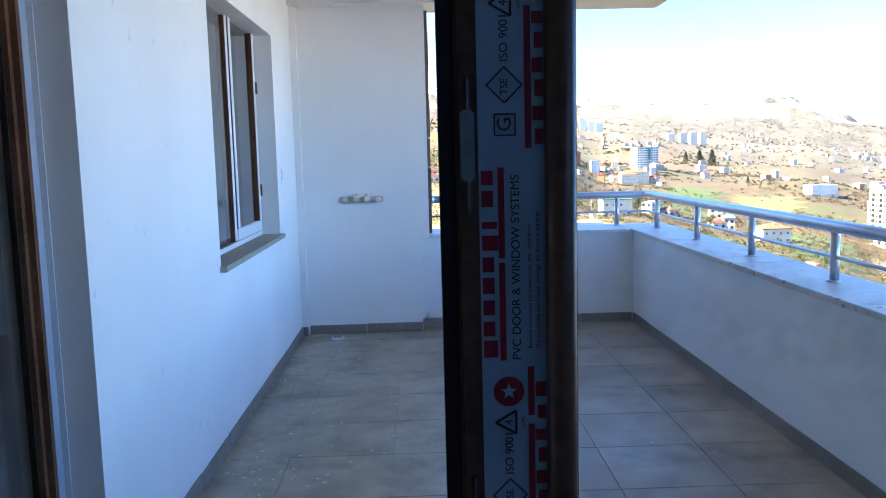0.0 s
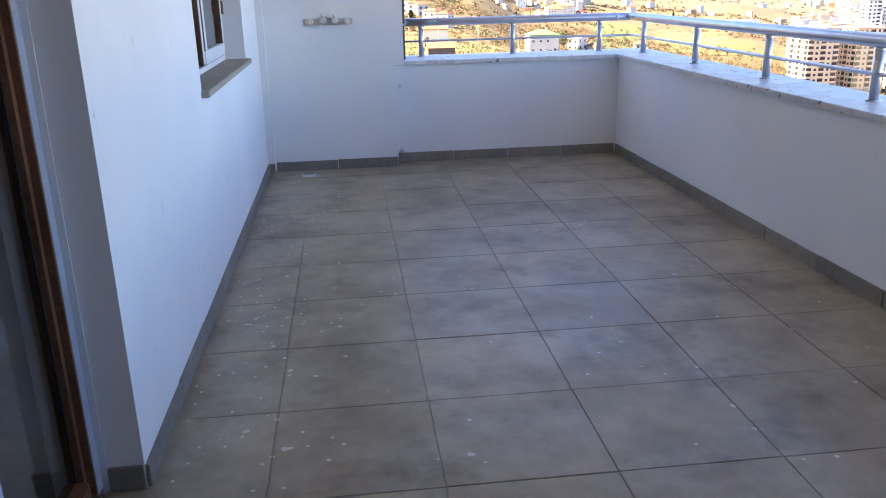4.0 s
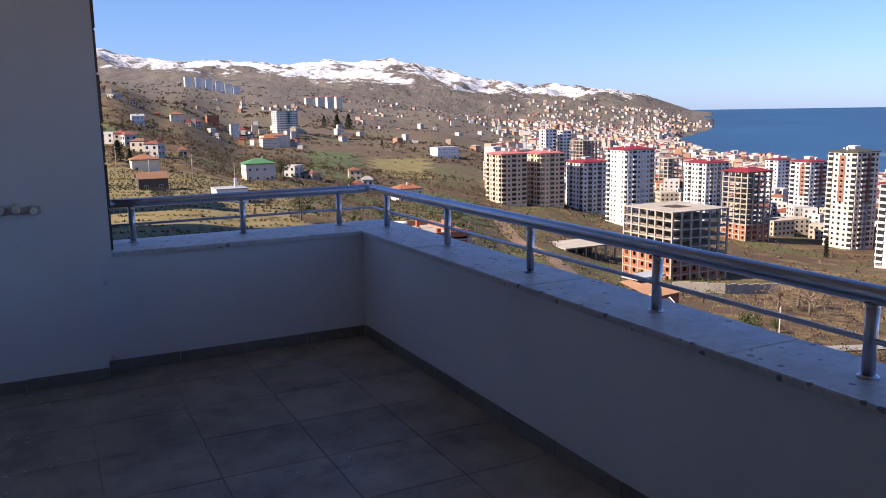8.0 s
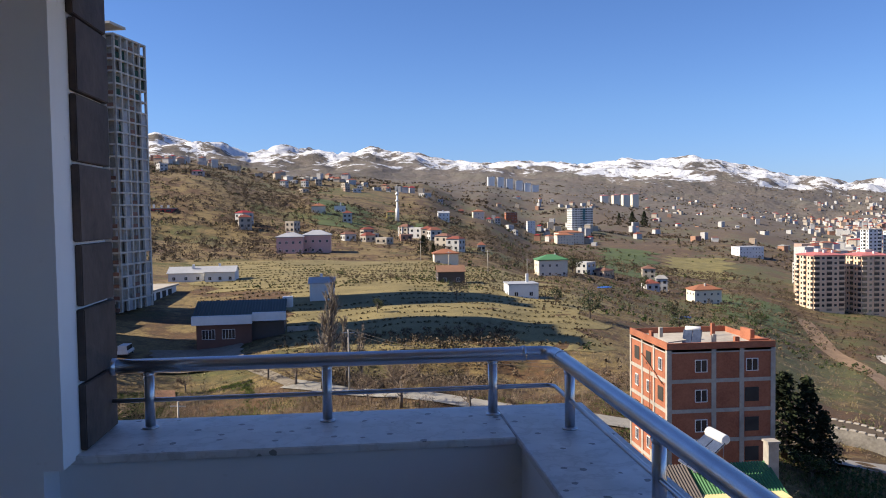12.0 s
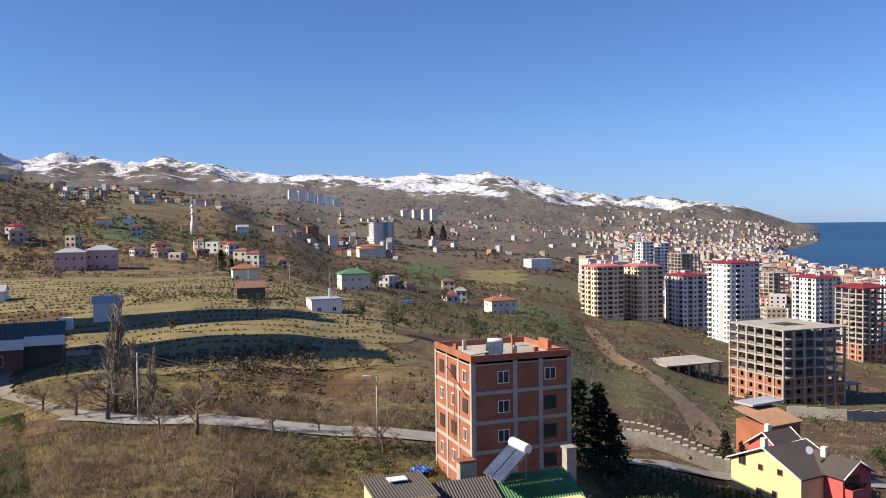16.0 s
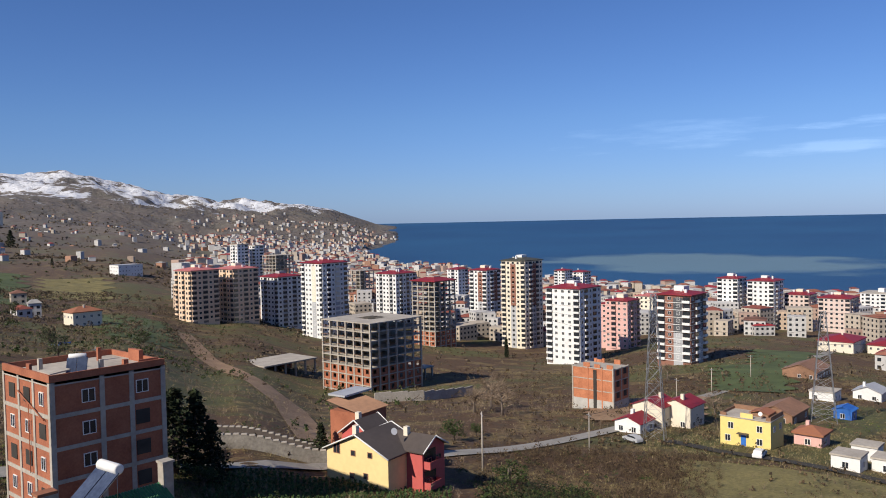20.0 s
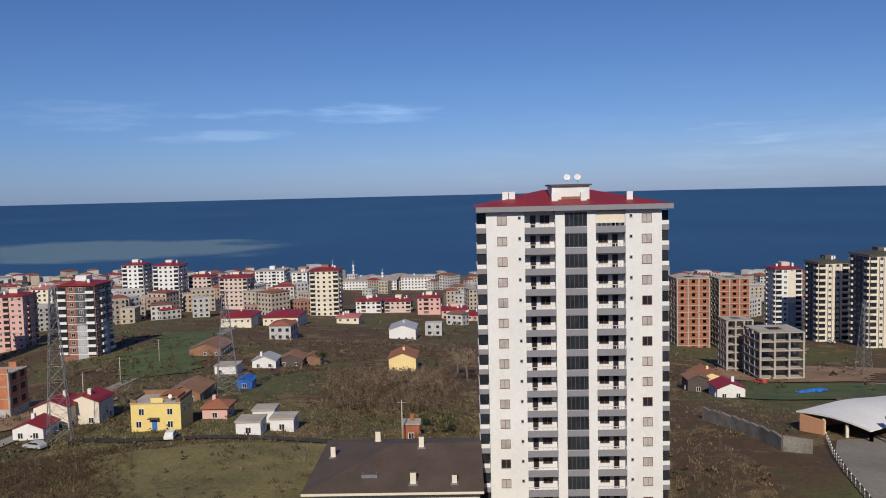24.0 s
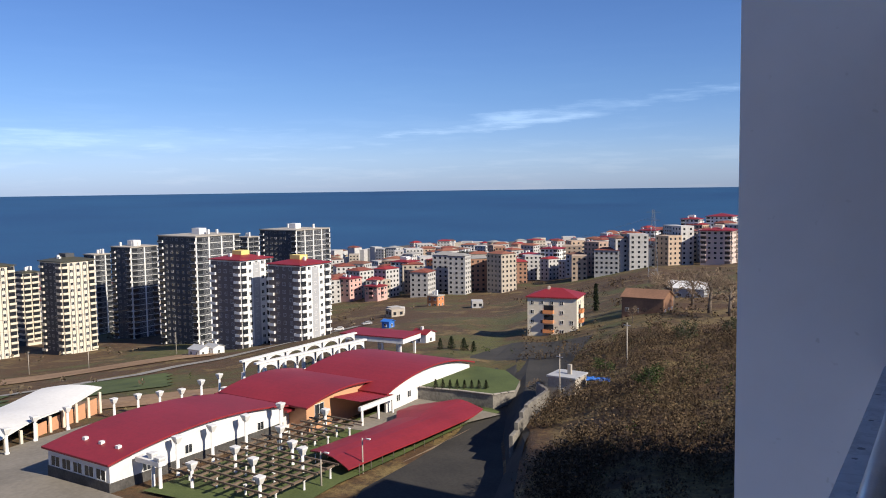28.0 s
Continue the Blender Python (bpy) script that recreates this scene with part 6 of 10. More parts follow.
# ---- raw brick house with its concrete frame ----
def brick_house():
    wx, wy, H, n = 12.0, 11.8, 14.0, 4
    z1 = -13.0
    t = thing("brick_house", pose(34.0, 84.2, z1 - H), "four storey raw brick house with grey concrete frame", "house")
    strip("wall", (0.08, 0.08, -3, wx - 0.08, wy - 0.08, H - 0.4), BRICK, t)
    strip("roof", (0, 0, H - 0.4, wx, wy, H - 0.15), CONCRETE, t)
    bm = bmesh.new()
    for x0, y0, x1, y1, h in ((0, 0, wx, 0.22, 0.7), (0, 0.22, 0.22, wy, 0.75), (wx - 0.22, 0.22, wx, wy, 0.6), (0.22, wy - 0.22, wx - 0.22, wy, 0.65)):
        bm_box(bm, x0, y0, H - 0.15, x1, y1, H - 0.15 + h)
    part("parapet", bm, BRICK, t)
    hs = (H - 1.2) / n
    for k in range(n + 1):
        z = H - 0.55 - k * hs
        strip("ring_beam", (0, 0, z, wx, 0.1, z + 0.4), CONCRETE, t)
        strip("ring_beam", (0, 0.1, z, 0.1, wy, z + 0.4), CONCRETE, t)
    for x in (0, 4.9, 8.0, 11.6 - 0.1):
        strip("frame_post", (x, -0.02, -3, x + 0.5, 0.12, H - 0.2), CONCRETE, t)
    for y in (0, 3.7, 7.4, 11.3):
        strip("frame_post", (-0.02, y, -3, 0.12, y + 0.45, H - 0.2), CONCRETE, t)
    south, west = pose(0, 0, 0), pose(0, 0, 0, 0, 0, -90)
    # unglazed openings are dark sheets that carry the shade inside
    wmesh, hole = win_mesh(1.35, 1.35), shared(("shaded_opening",), [SHADOWED], lambda q: bm_box(q, -0.75, -0.06, -0.75, 0.75, 0.09, 0.75))
    for k in range(n):
        z = H - 0.55 - k * hs - hs / 2 + 0.2
        child("window", wmesh, t, south @ pose(3.75, 0.06, z))
        child("window" if k == 0 else "opening", wmesh if k == 0 else hole, t, south @ pose(9.4, 0.06, z))
        for c in (2.0, 5.6, 9.4):
            child("opening" if (k + int(c)) % 2 else "window", hole if (k + int(c)) % 2 else win_mesh(1.0, 1.35), t, west @ pose(-c, 0.06, z))
    bm = bmesh.new()
    bm_tube(bm, [(-0.15, 7.6, H - 1.7), (-0.15, 1.2, H - 3.9)], 0.06, 6)
    bm_tube(bm, [(-0.15, 4.8, H - 2.7), (-0.15, 4.8, H - 9.7)], 0.05, 6)
    part("drain_pipe", bm, BRICK, t)
    for x, y, h in ((6.4, 3.0, 0.9), (8.8, 8.6, 1.3), (2.4, 8.4, 1.0)):
        strip("flue", (x, y, H - 0.15, x + 0.4, y + 0.4, H + h), CONCRETE if x < 8 else BRICK, t)
    # stubs of the next storey's walls and posts
    for x0, y0, x1, y1, h in ((7.6, 0.22, 8.1, 0.7, 1.0), (9.2, 0.22, 11.4, 0.42, 0.75), (11.3, 4.2, 11.78, 6.6, 1.1), (4.9, 6.0, 5.3, 6.4, 0.9), (0.22, 5.2, 0.5, 6.0, 1.1)):
        strip("wall_stub", (x0, y0, H - 0.15, x1, y1, H + h), BRICK, t)
    bm = bmesh.new()
    vs = [bm.verts.new(p) for p in ((0.2, 0.2, H + 0.55), (2.2, 0.2, H + 0.75), (2.2, 3.2, H + 0.75), (0.2, 3.2, H + 0.55), (0.2, 0.2, H + 0.67), (2.2, 0.2, H + 0.87), (2.2, 3.2, H + 0.87), (0.2, 3.2, H + 0.67))]
    for f in ((3, 2, 1, 0), (4, 5, 6, 7), (0, 1, 5, 4), (1, 2, 6, 5), (2, 3, 7, 6), (3, 0, 4, 7)):
        bm.faces.new([vs[k] for k in f])
    part("stair_slab", bm, CONCRETE, t)
    return t
brick_house()

def solar_heater(x, y, z, turn, size=1.0, group="rooftop water heaters"):
    t = thing("solar_heater", pose(x, y, z, 0, 0, turn), "solar water heater with dark panels and white tank", "water heater", group)
    L, W = 2.6 * size, 1.15 * size
    for k in (-1, 1):
        bm = bmesh.new()
        bm_box(bm, -L / 2, -W / 2, -0.05, L / 2, W / 2, 0.05)
        p = part("collector", bm, PANEL, t, bevel=0.01)
        p.matrix_local = pose(0, k * W * 0.54, 1.05 * size, 0, -40, 0)
        fr = box_part("collector_frame", (-L / 2 - 0.03, -W / 2 - 0.03, -0.09, L / 2 + 0.03, W / 2 + 0.03, -0.051), GALV, p)
    bm = bmesh.new()
    bm_tube(bm, [(1.12 * size, -1.05 * size, 2.05 * size), (1.12 * size, -1.0 * size, 2.05 * size), (1.12 * size, 1.0 * size, 2.05 * size), (1.12 * size, 1.05 * size, 2.05 * size)], [0.24 * size, 0.33 * size, 0.33 * size, 0.24 * size], 18)
    part("tank", bm, P_WHITE, t)
    bm = bmesh.new()
    for sy in (-1, 1):
        bm_tube(bm, [(1.1 * size, sy * 0.8 * size, 0), (1.1 * size, sy * 0.8 * size, 1.75 * size)], 0.035, 6)
        bm_tube(bm, [(-0.95 * size, sy * 0.8 * size, 0), (-0.95 * size, sy * 0.8 * size, 0.2 * size)], 0.035, 6)
        bm_tube(bm, [(-0.95 * size, sy * 0.8 * size, 0.05), (1.1 * size, sy * 0.8 * size, 0.05)], 0.03, 6)
    part("stand", bm, GALV, t)
    return t
PANEL = surface("solar_collector", (0.03, 0.04, 0.07), (0.07, 0.09, 0.14), 0.15, 3, 0.5, relief=0)
solar_heater(38.0, 87.2, -13.15, 60, 0.8)

# ---- low roofs in front of the brick house ----
def sheet_roof(name, x0, x1, y0, y1, z0, z1, mat, parent, pitch=0.28):
    """A pitched sheet with corrugations, from y0 at z0 up to y1 at z1."""
    bm = bmesh.new()
    n = int((x1 - x0) / pitch * 2)
    lo, hi = [], []
    for k in range(n + 1):
        x = x0 + (x1 - x0) * k / n
        dz = 0.06 if k % 2 else -0.06
        lo.append(bm.verts.new((x, y0, z0 + dz)))
        hi.append(bm.verts.new((x, y1, z1 + dz)))
    for k in range(n):
        bm.faces.new((lo[k], lo[k + 1], hi[k + 1], hi[k]))
    return part(name, bm, mat, parent)

def near_roofs():
    t = thing("low_house", pose(30, 71, -27.5), "pale yellow house with brown and green corrugated roofs", "house")
    strip("wall", (-10.0, -3.2, -4, 1.2, 3.0, 4.2), P_LEMON, t)
    strip("wall", (1.2, -3.2, -4, 8.8, 2.6, 4.2), P_LEMON, t)
    sheet_roof("brown_roof", -5.2, 1.3, -3.6, 1.8, 3.6, 5.9, ROOF_DARK, t)
    sheet_roof("brown_roof_back", -5.2, 1.3, 1.8, 3.6, 5.9, 4.9, ROOF_DARK, t)
    sheet_roof("green_roof", 1.3, 9.1, -3.6, 2.0, 3.2, 5.8, P_GREEN_ROOF, t)
    sheet_roof("green_roof_back", 1.3, 9.1, 2.0, 3.4, 5.8, 4.8, P_GREEN_ROOF, t)
    strip("annex_wall", (-10.4, -2.0, 4.0, -5.3, 3.2, 6.1), P_LEMON, t)
    sheet_roof("annex_roof", -10.7, -5.1, -2.3, 3.5, 6.1, 6.6, ROOF_DARK, t)
    strip("roof_hatch", (-8.6, 1.2, 6.62, -6.9, 2.4, 6.72), P_WHITE, t)
    strip("chimney", (8.9, 1.2, 2.0, 9.9, 2.2, 7.6), CONCRETE, t)
    strip("chimney_cap", (8.8, 1.1, 7.6, 10.0, 2.3, 7.8), CONCRETE, t)
    strip("chimney", (-0.9, 4.0, 2.0, 0.6, 5.0, 6.6), CONCRETE, t)
    strip("chimney_cap", (-1.0, 3.9, 6.6, 0.7, 5.1, 6.85), ROOF_TILE, t)
    for x, z in ((-9.6, 5.0), (-7.6, 4.4)):
        bm = bmesh.new()
        bmesh.ops.create_cone(bm, cap_ends=True, segments=18, radius1=0.15, radius2=0.75, depth=0.28)
        bm.transform(Matrix.Translation((x, -2.4, z)) @ Euler((radians(70), 0, radians(20))).to_matrix().to_4x4())
        part("satellite_dish", bm, ROOF_TILE, t)
    child("window", win_mesh(1.2, 1.2), t, pose(-9.2, -3.2, 2.2))
P_GREEN_ROOF = paint("green_roof_sheet", (0.03, 0.17, 0.05), 0.6, 0.45)
near_roofs()
solar_heater(32.3, 71.8, -21.7, 5, 1.4)
def tarp(name, x, y, z, w, d, mat, label, rot=0):
    bm = bmesh.new()
    bmesh.ops.create_grid(bm, x_segments=10, y_segments=8, size=0.5)
    rr = random.Random(3)
    for v in bm.verts:
        v.co.x *= w
        v.co.y *= d
        v.co.z = rr.uniform(0.05, 0.5)
    o = part(name, bm, mat)
    sol = bmesh.new()
    sol.from_mesh(o.data)
    bmesh.ops.solidify(sol, geom=sol.faces, thickness=0.04)
    sol.to_mesh(o.data)
    sol.free()
    o.matrix_world = pose(x, y, z, 0, 0, rot)
    return tagged(o, label, "tarpaulin", "tarpaulins")
tarp("tarpaulin", 31.5, 84.5, ground_z(31.5, 84.5), 5.5, 4.0, paint("pale_blue_sheet", (0.32, 0.36, 0.55)), "pale blue plastic sheet spread on the ground", 10)
tarp("tarpaulin", 31.2, 93.5, ground_z(31.2, 93.5) + 0.2, 2.2, 2.0, P_BLUE, "bright blue tarpaulin heap beside the brick house", 30)
for a, d in ((17.2, 300), (22.5, 250), (113.5, 235)):
    x, y = spot(a, d)
    tarp("tarpaulin", x, y, ground_z(x, y) + (1.4 if a < 50 else 0.3), 4.5 if a < 50 else 9, 3.0, P_BLUE, "blue tarpaulin over garden stuff", a)

# ---- yellow and red gabled house ----
def gabled_house():
    x, y = 79.5, 88.5
    g = -36.0
    t = thing("gabled_house", pose(x, y, g, 0, 0, 8), "yellow and red two storey house with dark sheet roof", "house")
    def gable(name, x0, x1, y0, y1, eave, rise, mat, roof, axis):
        bm = bmesh.new()
        bm_box(bm, x0, y0, -4, x1, y1, eave)
        if axis == "y":
            for yy in (y0, y1):
                bm.faces.new([bm.verts.new(p) for p in ((x0, yy, eave), (x1, yy, eave), ((x0 + x1) / 2, yy, eave + rise))])
        else:
            for xx in (x0, x1):
                bm.faces.new([bm.verts.new(p) for p in ((xx, y0, eave), (xx, y1, eave), (xx, (y0 + y1) / 2, eave + rise))])
        part(name, bm, mat, t)
        bm = bmesh.new()
        if axis == "x":
            gable_roof(bm, x1 - x0, y1 - y0, 0.06, 0.45, rise, 0, 0.2)
            bm.transform(Matrix.Translation(((x0 + x1) / 2, (y0 + y1) / 2, eave)))
        else:
            gable_roof(bm, y1 - y0, x1 - x0, 0.06, 0.45, rise, 0, 0.2)
            bm.transform(Matrix.Translation(((x0 + x1) / 2, (y0 + y1) / 2, eave)) @ pose(0, 0, 0, 0, 0, 90))
        r = part("roof", bm, roof, t)
        for s in (-1, 1):
            bm = bmesh.new()
            if axis == "x":
                xx = x0 - 0.48 if s < 0 else x1 + 0.48
                for q in (-1, 1):
                    bm_tube(bm, [(xx, (y0 + y1) / 2 + q * ((y1 - y0) / 2 + 0.45), eave - 0.05), (xx, (y0 + y1) / 2, eave + rise + 0.05)], 0.12, 4)
            else:
                yy = y0 - 0.48 if s < 0 else y1 + 0.48
                for q in (-1, 1):
                    bm_tube(bm, [((x0 + x1) / 2 + q * ((x1 - x0) / 2 + 0.45), yy, eave - 0.05), ((x0 + x1) / 2, yy, eave + rise + 0.05)], 0.12, 4)
            part("verge_board", bm, P_WHITE, r)
        return r
    r1 = gable("wall", -3.2, 4.4, -5.5, 5.5, 5.6, 2.6, P_LEMON, ROOF_DARK, "x")
    gable("wall_red", 1.0, 6.4, -8.2, 0, 5.8, 1.7, P_REDH, ROOF_DARK, "y")
    gable("wall_back", 3.0, 7.8, 2.5, 8.0, 6.0, 2.2, P_REDH, ROOF_DARK, "x")
    strip("wall_lean_to", (8.0, 8.6, -4, 14.6, 14.8, 7.6), BRICK, t)
    sheet_roof("lean_to_roof", 7.6, 15.0, 8.2, 15.2, 7.7, 9.2, ROOF_RUST, t)
    strip("lean_to_top", (10.0, 13.4, 9.3, 17.0, 17.0, 9.6), ROOF_GREY, t)
    for cx, cy, h in ((-1.5, 1.5, 8.9), (3.2, -4.0, 8.4), (4.5, 6.0, 9.0)):
        strip("chimney", (cx - 0.35, cy - 0.35, 6, cx + 0.35, cy + 0.35, h), P_CREAM, r1)
    west = pose(-3.2, 0, 0, 0, 0, -90)
    sm = win_mesh(0.8, 0.8, P_BROWN, 1)
    for a, z in ((-2.4, 5.6), (0.6, 5.5), (-1.6, 2.6), (0.9, 2.3)):
        child("window", sm, t, west @ pose(-a, 0, z))
    child("window", win_mesh(1.2, 1.6, P_BROWN), t, west @ pose(-3.6, 0, 5.9))
    for a, z in ((2.4, 4.0), (4.8, 4.0), (2.4, 1.2)):
        child("window", win_mesh(1.3, 1.3, P_BROWN), t, pose(a, -8.2, z))
    for k in range(2):
        child("balcony", balcony_mesh(3.0, 1.1, P_REDH, None), t, pose(2.8, -8.2, 0.6 + k * 2.9))
    bm = bmesh.new()
    bmesh.ops.create_cone(bm, cap_ends=True, segments=16, radius1=0.1, radius2=0.5, depth=0.2)
    bm.transform(Matrix.Translation((0.3, -3.9, 8.3)) @ Euler((radians(70), 0, radians(-20))).to_matrix().to_4x4())
    part("satellite_dish", bm, P_WHITE, r1)
P_REDH = paint("facade_dusty_red", (0.50, 0.10, 0.09))
gabled_house()

# ---- brown roofed house under the white tower ----
def brown_house():
    t = thing("wide_house", pose(109, 2.6, -39), "wide cream house with dark brown half-hipped roof", "house")
    strip("wall", (-9.6, 0.5, -8, 9.6, 21.4, 4.2), P_CREAM, t)
    # roof hipped at one end, gabled at the other
    bm = bmesh.new()
    a, n, z, r = 10.7, 22.4, 4.4, 7.1
    top = [bm.verts.new(p) for p in ((-a, 0, z), (-a, n, z), (a, n, z), (a, 0, z), (0, 0, r), (0, n - a, r))]
    low = [bm.verts.new((v.co.x, v.co.y, v.co.z - 0.3)) for v in top]
    for f in ((0, 4, 5, 1), (1, 5, 2), (2, 5, 4, 3)):
        bm.faces.new([top[k] for k in f])
        bm.faces.new([low[k] for k in reversed(f)])
    for i, j in ((0, 1), (1, 2), (2, 3), (3, 4), (4, 0)):
        bm.faces.new((top[i], top[j], low[j], low[i]))
    ro = part("roof", bm, BROWN_ROOF, t)
    bm = bmesh.new()
    g = [[bm.verts.new(p) for p in ((-9.4, y, 4.1), (9.4, y, 4.1), (0, y, 6.6))] for y in (0.55, 0.85)]
    bm.faces.new(g[0])
    bm.faces.new(g[1][::-1])
    part("gable_wall", bm, P_CREAM, t)
    strip("fascia", (-a - 0.05, 0.0, z - 0.34, -a + 0.06, n, z - 0.04), P_CREAM, ro)
    for cx, cy, w in ((1.2, 20.2, 0.32), (4.8, 14.4, 0.36), (-1.0, 8.0, 0.34), (-9.0, 8.7, 0.36), (-9.0, 3.6, 0.3)):
        zb = r - (r - z) * abs(cx) / a
        zb = min(zb, r - (r - z) * max(0, cy - n + a) / a)
        h = 1.5 if w > 0.31 else 1.1
        strip("chimney", (cx - w, cy - w, zb - 0.3, cx + w, cy + w, zb + h), P_CREAM, ro)
        strip("chimney_cap", (cx - w - 0.08, cy - w - 0.08, zb + h + 0.12, cx + w + 0.08, cy + w + 0.08, zb + h + 0.24), BROWN_ROOF, ro)
        strip("chimney_flue", (cx - w + 0.1, cy - w + 0.1, zb + h, cx + w - 0.1, cy + w - 0.1, zb + h + 0.12), SHADOWED, ro)
        strip("flashing", (cx - w - 0.2, cy - w - 0.2, zb - 0.1, cx + w + 0.2, cy + w + 0.2, zb + 0.12), GALV, ro)
    for k in range(5):
        child("window", win_mesh(1.4, 1.4, P_BROWN), t, pose(-9.6, 19 - k * 4, 2.3, 0, 0, -90))
    zs = r - (r - z) * 7.0 / a
    for box in ((-7.7, 13.3, -7.5, 15.3), (-7.5, 13.3, -6.5, 13.5), (-7.5, 15.1, -6.5, 15.3)):
        strip("skylight_frame", (box[0], box[1], zs - 0.35, box[2], box[3], zs + 0.22), GALV, ro)
BROWN_ROOF = surface("dark_brown_roofing", (0.058, 0.040, 0.031), (0.098, 0.070, 0.054), 0.75, 4.0, 0.25, relief=0.3, dist=0.02)
brown_house()

# ---- half-built block house below the balcony ----
def block_house():
    t = thing("block_house", pose(-37.6, 93, -25.0, 0, 0, -4), "grey block house with flat slab roof, half built", "house")
    strip("wall", (-5.5, -6.3, -6, 3.3, 6.3, 10.2), CONCRETE, t)
    strip("roof", (-6, -6.8, 10.2, 3.9, 6.8, 10.75), CONCRETE, t)
    east = pose(3.3, 0, 0, 0, 0, 90)
    k = 0
    for row in range(9):
        for c in range(12):
            a = -5.9 + c * 0.98 + (0.49 if row % 2 else 0)
            z = 6.1 + row * 0.42
            if (-3.6 < a < -1.0 or 2.0 < a < 4.2) and 7.0 < z < 9.3 or a > 5.8:
                continue
            child("block", shared(("block",), [BLOCKS], lambda q: bm_box(q, -0.47, -0.05, 0, 0.47, 0.02, 0.39)), t, east @ pose(a, 0, z))
    # dark sheets between the blocks stand for the shade of open bays
    for a in (-2.3, 3.1):
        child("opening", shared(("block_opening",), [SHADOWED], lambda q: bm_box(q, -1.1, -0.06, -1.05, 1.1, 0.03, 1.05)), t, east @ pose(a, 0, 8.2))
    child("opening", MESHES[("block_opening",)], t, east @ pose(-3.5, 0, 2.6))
    child("parapet_block", shared(("sill_block",), [CONCRETE], lambda q: bm_box(q, -1.2, -0.12, -0.5, 1.2, 0.03, 0.4)), t, east @ pose(-2.3, 0, 7.4))
    for a in (-5, -2, 1, 4):
        bm = bmesh.new()
        bm_tube(bm, [(3.0, a, 10.75), (3.05, a + 0.1, 12.0)], 0.02, 4)
        part("starter_bar", bm, ROOF_RUST, t)
BLOCKS = surface("pumice_block", (0.34, 0.33, 0.31), (0.48, 0.47, 0.44), 0.95, 6, 0.6, vary=0.2)
block_house()
yellow_house()
brick_block()

# ---- dark green workshop on the field's edge ----
def workshop():
    x, y = spot(-8.4, 174)
    t = thing("workshop", pose(x, y, ground_z(x, y) - 0.4, 0, 0, 3), "dark workshop with green sheet roof and pale fascia", "building")
    strip("wall", (-9.0, -6, -3, 2.0, 8, 4.4), BRICKDARK, t)
    strip("wall", (2.0, -4.5, -3, 8.6, 8, 4.4), ROOF_DARK, t)
    strip("fascia", (-9.8, -7.2, 4.4, 2.2, -6.0, 6.2), P_WHITE, t)
    strip("fascia", (2.2, -6.2, 4.8, 9.0, -4.8, 6.5), P_WHITE, t)
    sheet_roof("roof", -9.8, 9.0, -6.0, 2.5, 6.2, 8.4, P_GREEN_DARK, t, 0.6)
    sheet_roof("roof_back", -9.8, 9.0, 2.5, 9.0, 8.4, 6.4, P_GREEN_DARK, t, 0.6)
    for a in (-6.6, -2.6):
        child("window", win_mesh(2.6, 2.0, FRAME_W, 4), t, pose(a, -6.0, 2.3))
    strip("roof_vent", (8.0, 3, 6.4, 10.2, 6, 8.6), P_WHITE, t)
    strip("yard_wall", (9.1, -3, -2, 13.5, -2.6, 3.0), CONCRETE, t)
BRICKDARK, P_GREEN_DARK = paint("dark_red_brick", (0.16, 0.075, 0.055)), paint("dark_green_sheet", (0.014, 0.032, 0.024), 0.6, 0.5)
workshop()

# ---- red roofed wedding hall with its garden ----
GARDEN_Z = -44.0
def barrel_roof(name, x0, x1, y0, y1, eave, rise, parent, over=0.6, mat=None):
    bm = bmesh.new()
    n = 16
    rows = []
    for k in range(n + 1):
        f = k / n
        y = y0 - over + (y1 - y0 + 2 * over) * f
        z = eave + rise * (1 - (2 * f - 1) ** 2)
        rows.append([bm.verts.new((x0 - over, y, z)), bm.verts.new((x1 + over, y, z)), bm.verts.new((x1 + over, y, z - 0.3)), bm.verts.new((x0 - over, y, z - 0.3))])
    for a, b2 in zip(rows, rows[1:]):
        for i in range(4):
            bm.faces.new((a[i], a[(i + 1) % 4], b2[(i + 1) % 4], b2[i]))
    bm.faces.new(rows[0])
    bm.faces.new(rows[-1][::-1])
    return part(name, bm, mat or ROOF_RED, parent)

def arch_wall(bm, x, y0, y1, z0, eave, rise, t=0.4):
    n = 16
    pts = [(y0, z0)] + [(y0 + (y1 - y0) * k / n, eave - 0.3 + rise * (1 - (2 * k / n - 1) ** 2)) for k in range(n + 1)] + [(y1, z0)]
    a, b2 = [bm.verts.new((x, p[0], p[1])) for p in pts], [bm.verts.new((x + t, p[0], p[1])) for p in pts]
    bm.faces.new(a)
    bm.faces.new(b2[::-1])
    for i in range(len(pts)):
        j = (i + 1) % len(pts)
        bm.faces.new((a[i], b2[i], b2[j], a[j]))

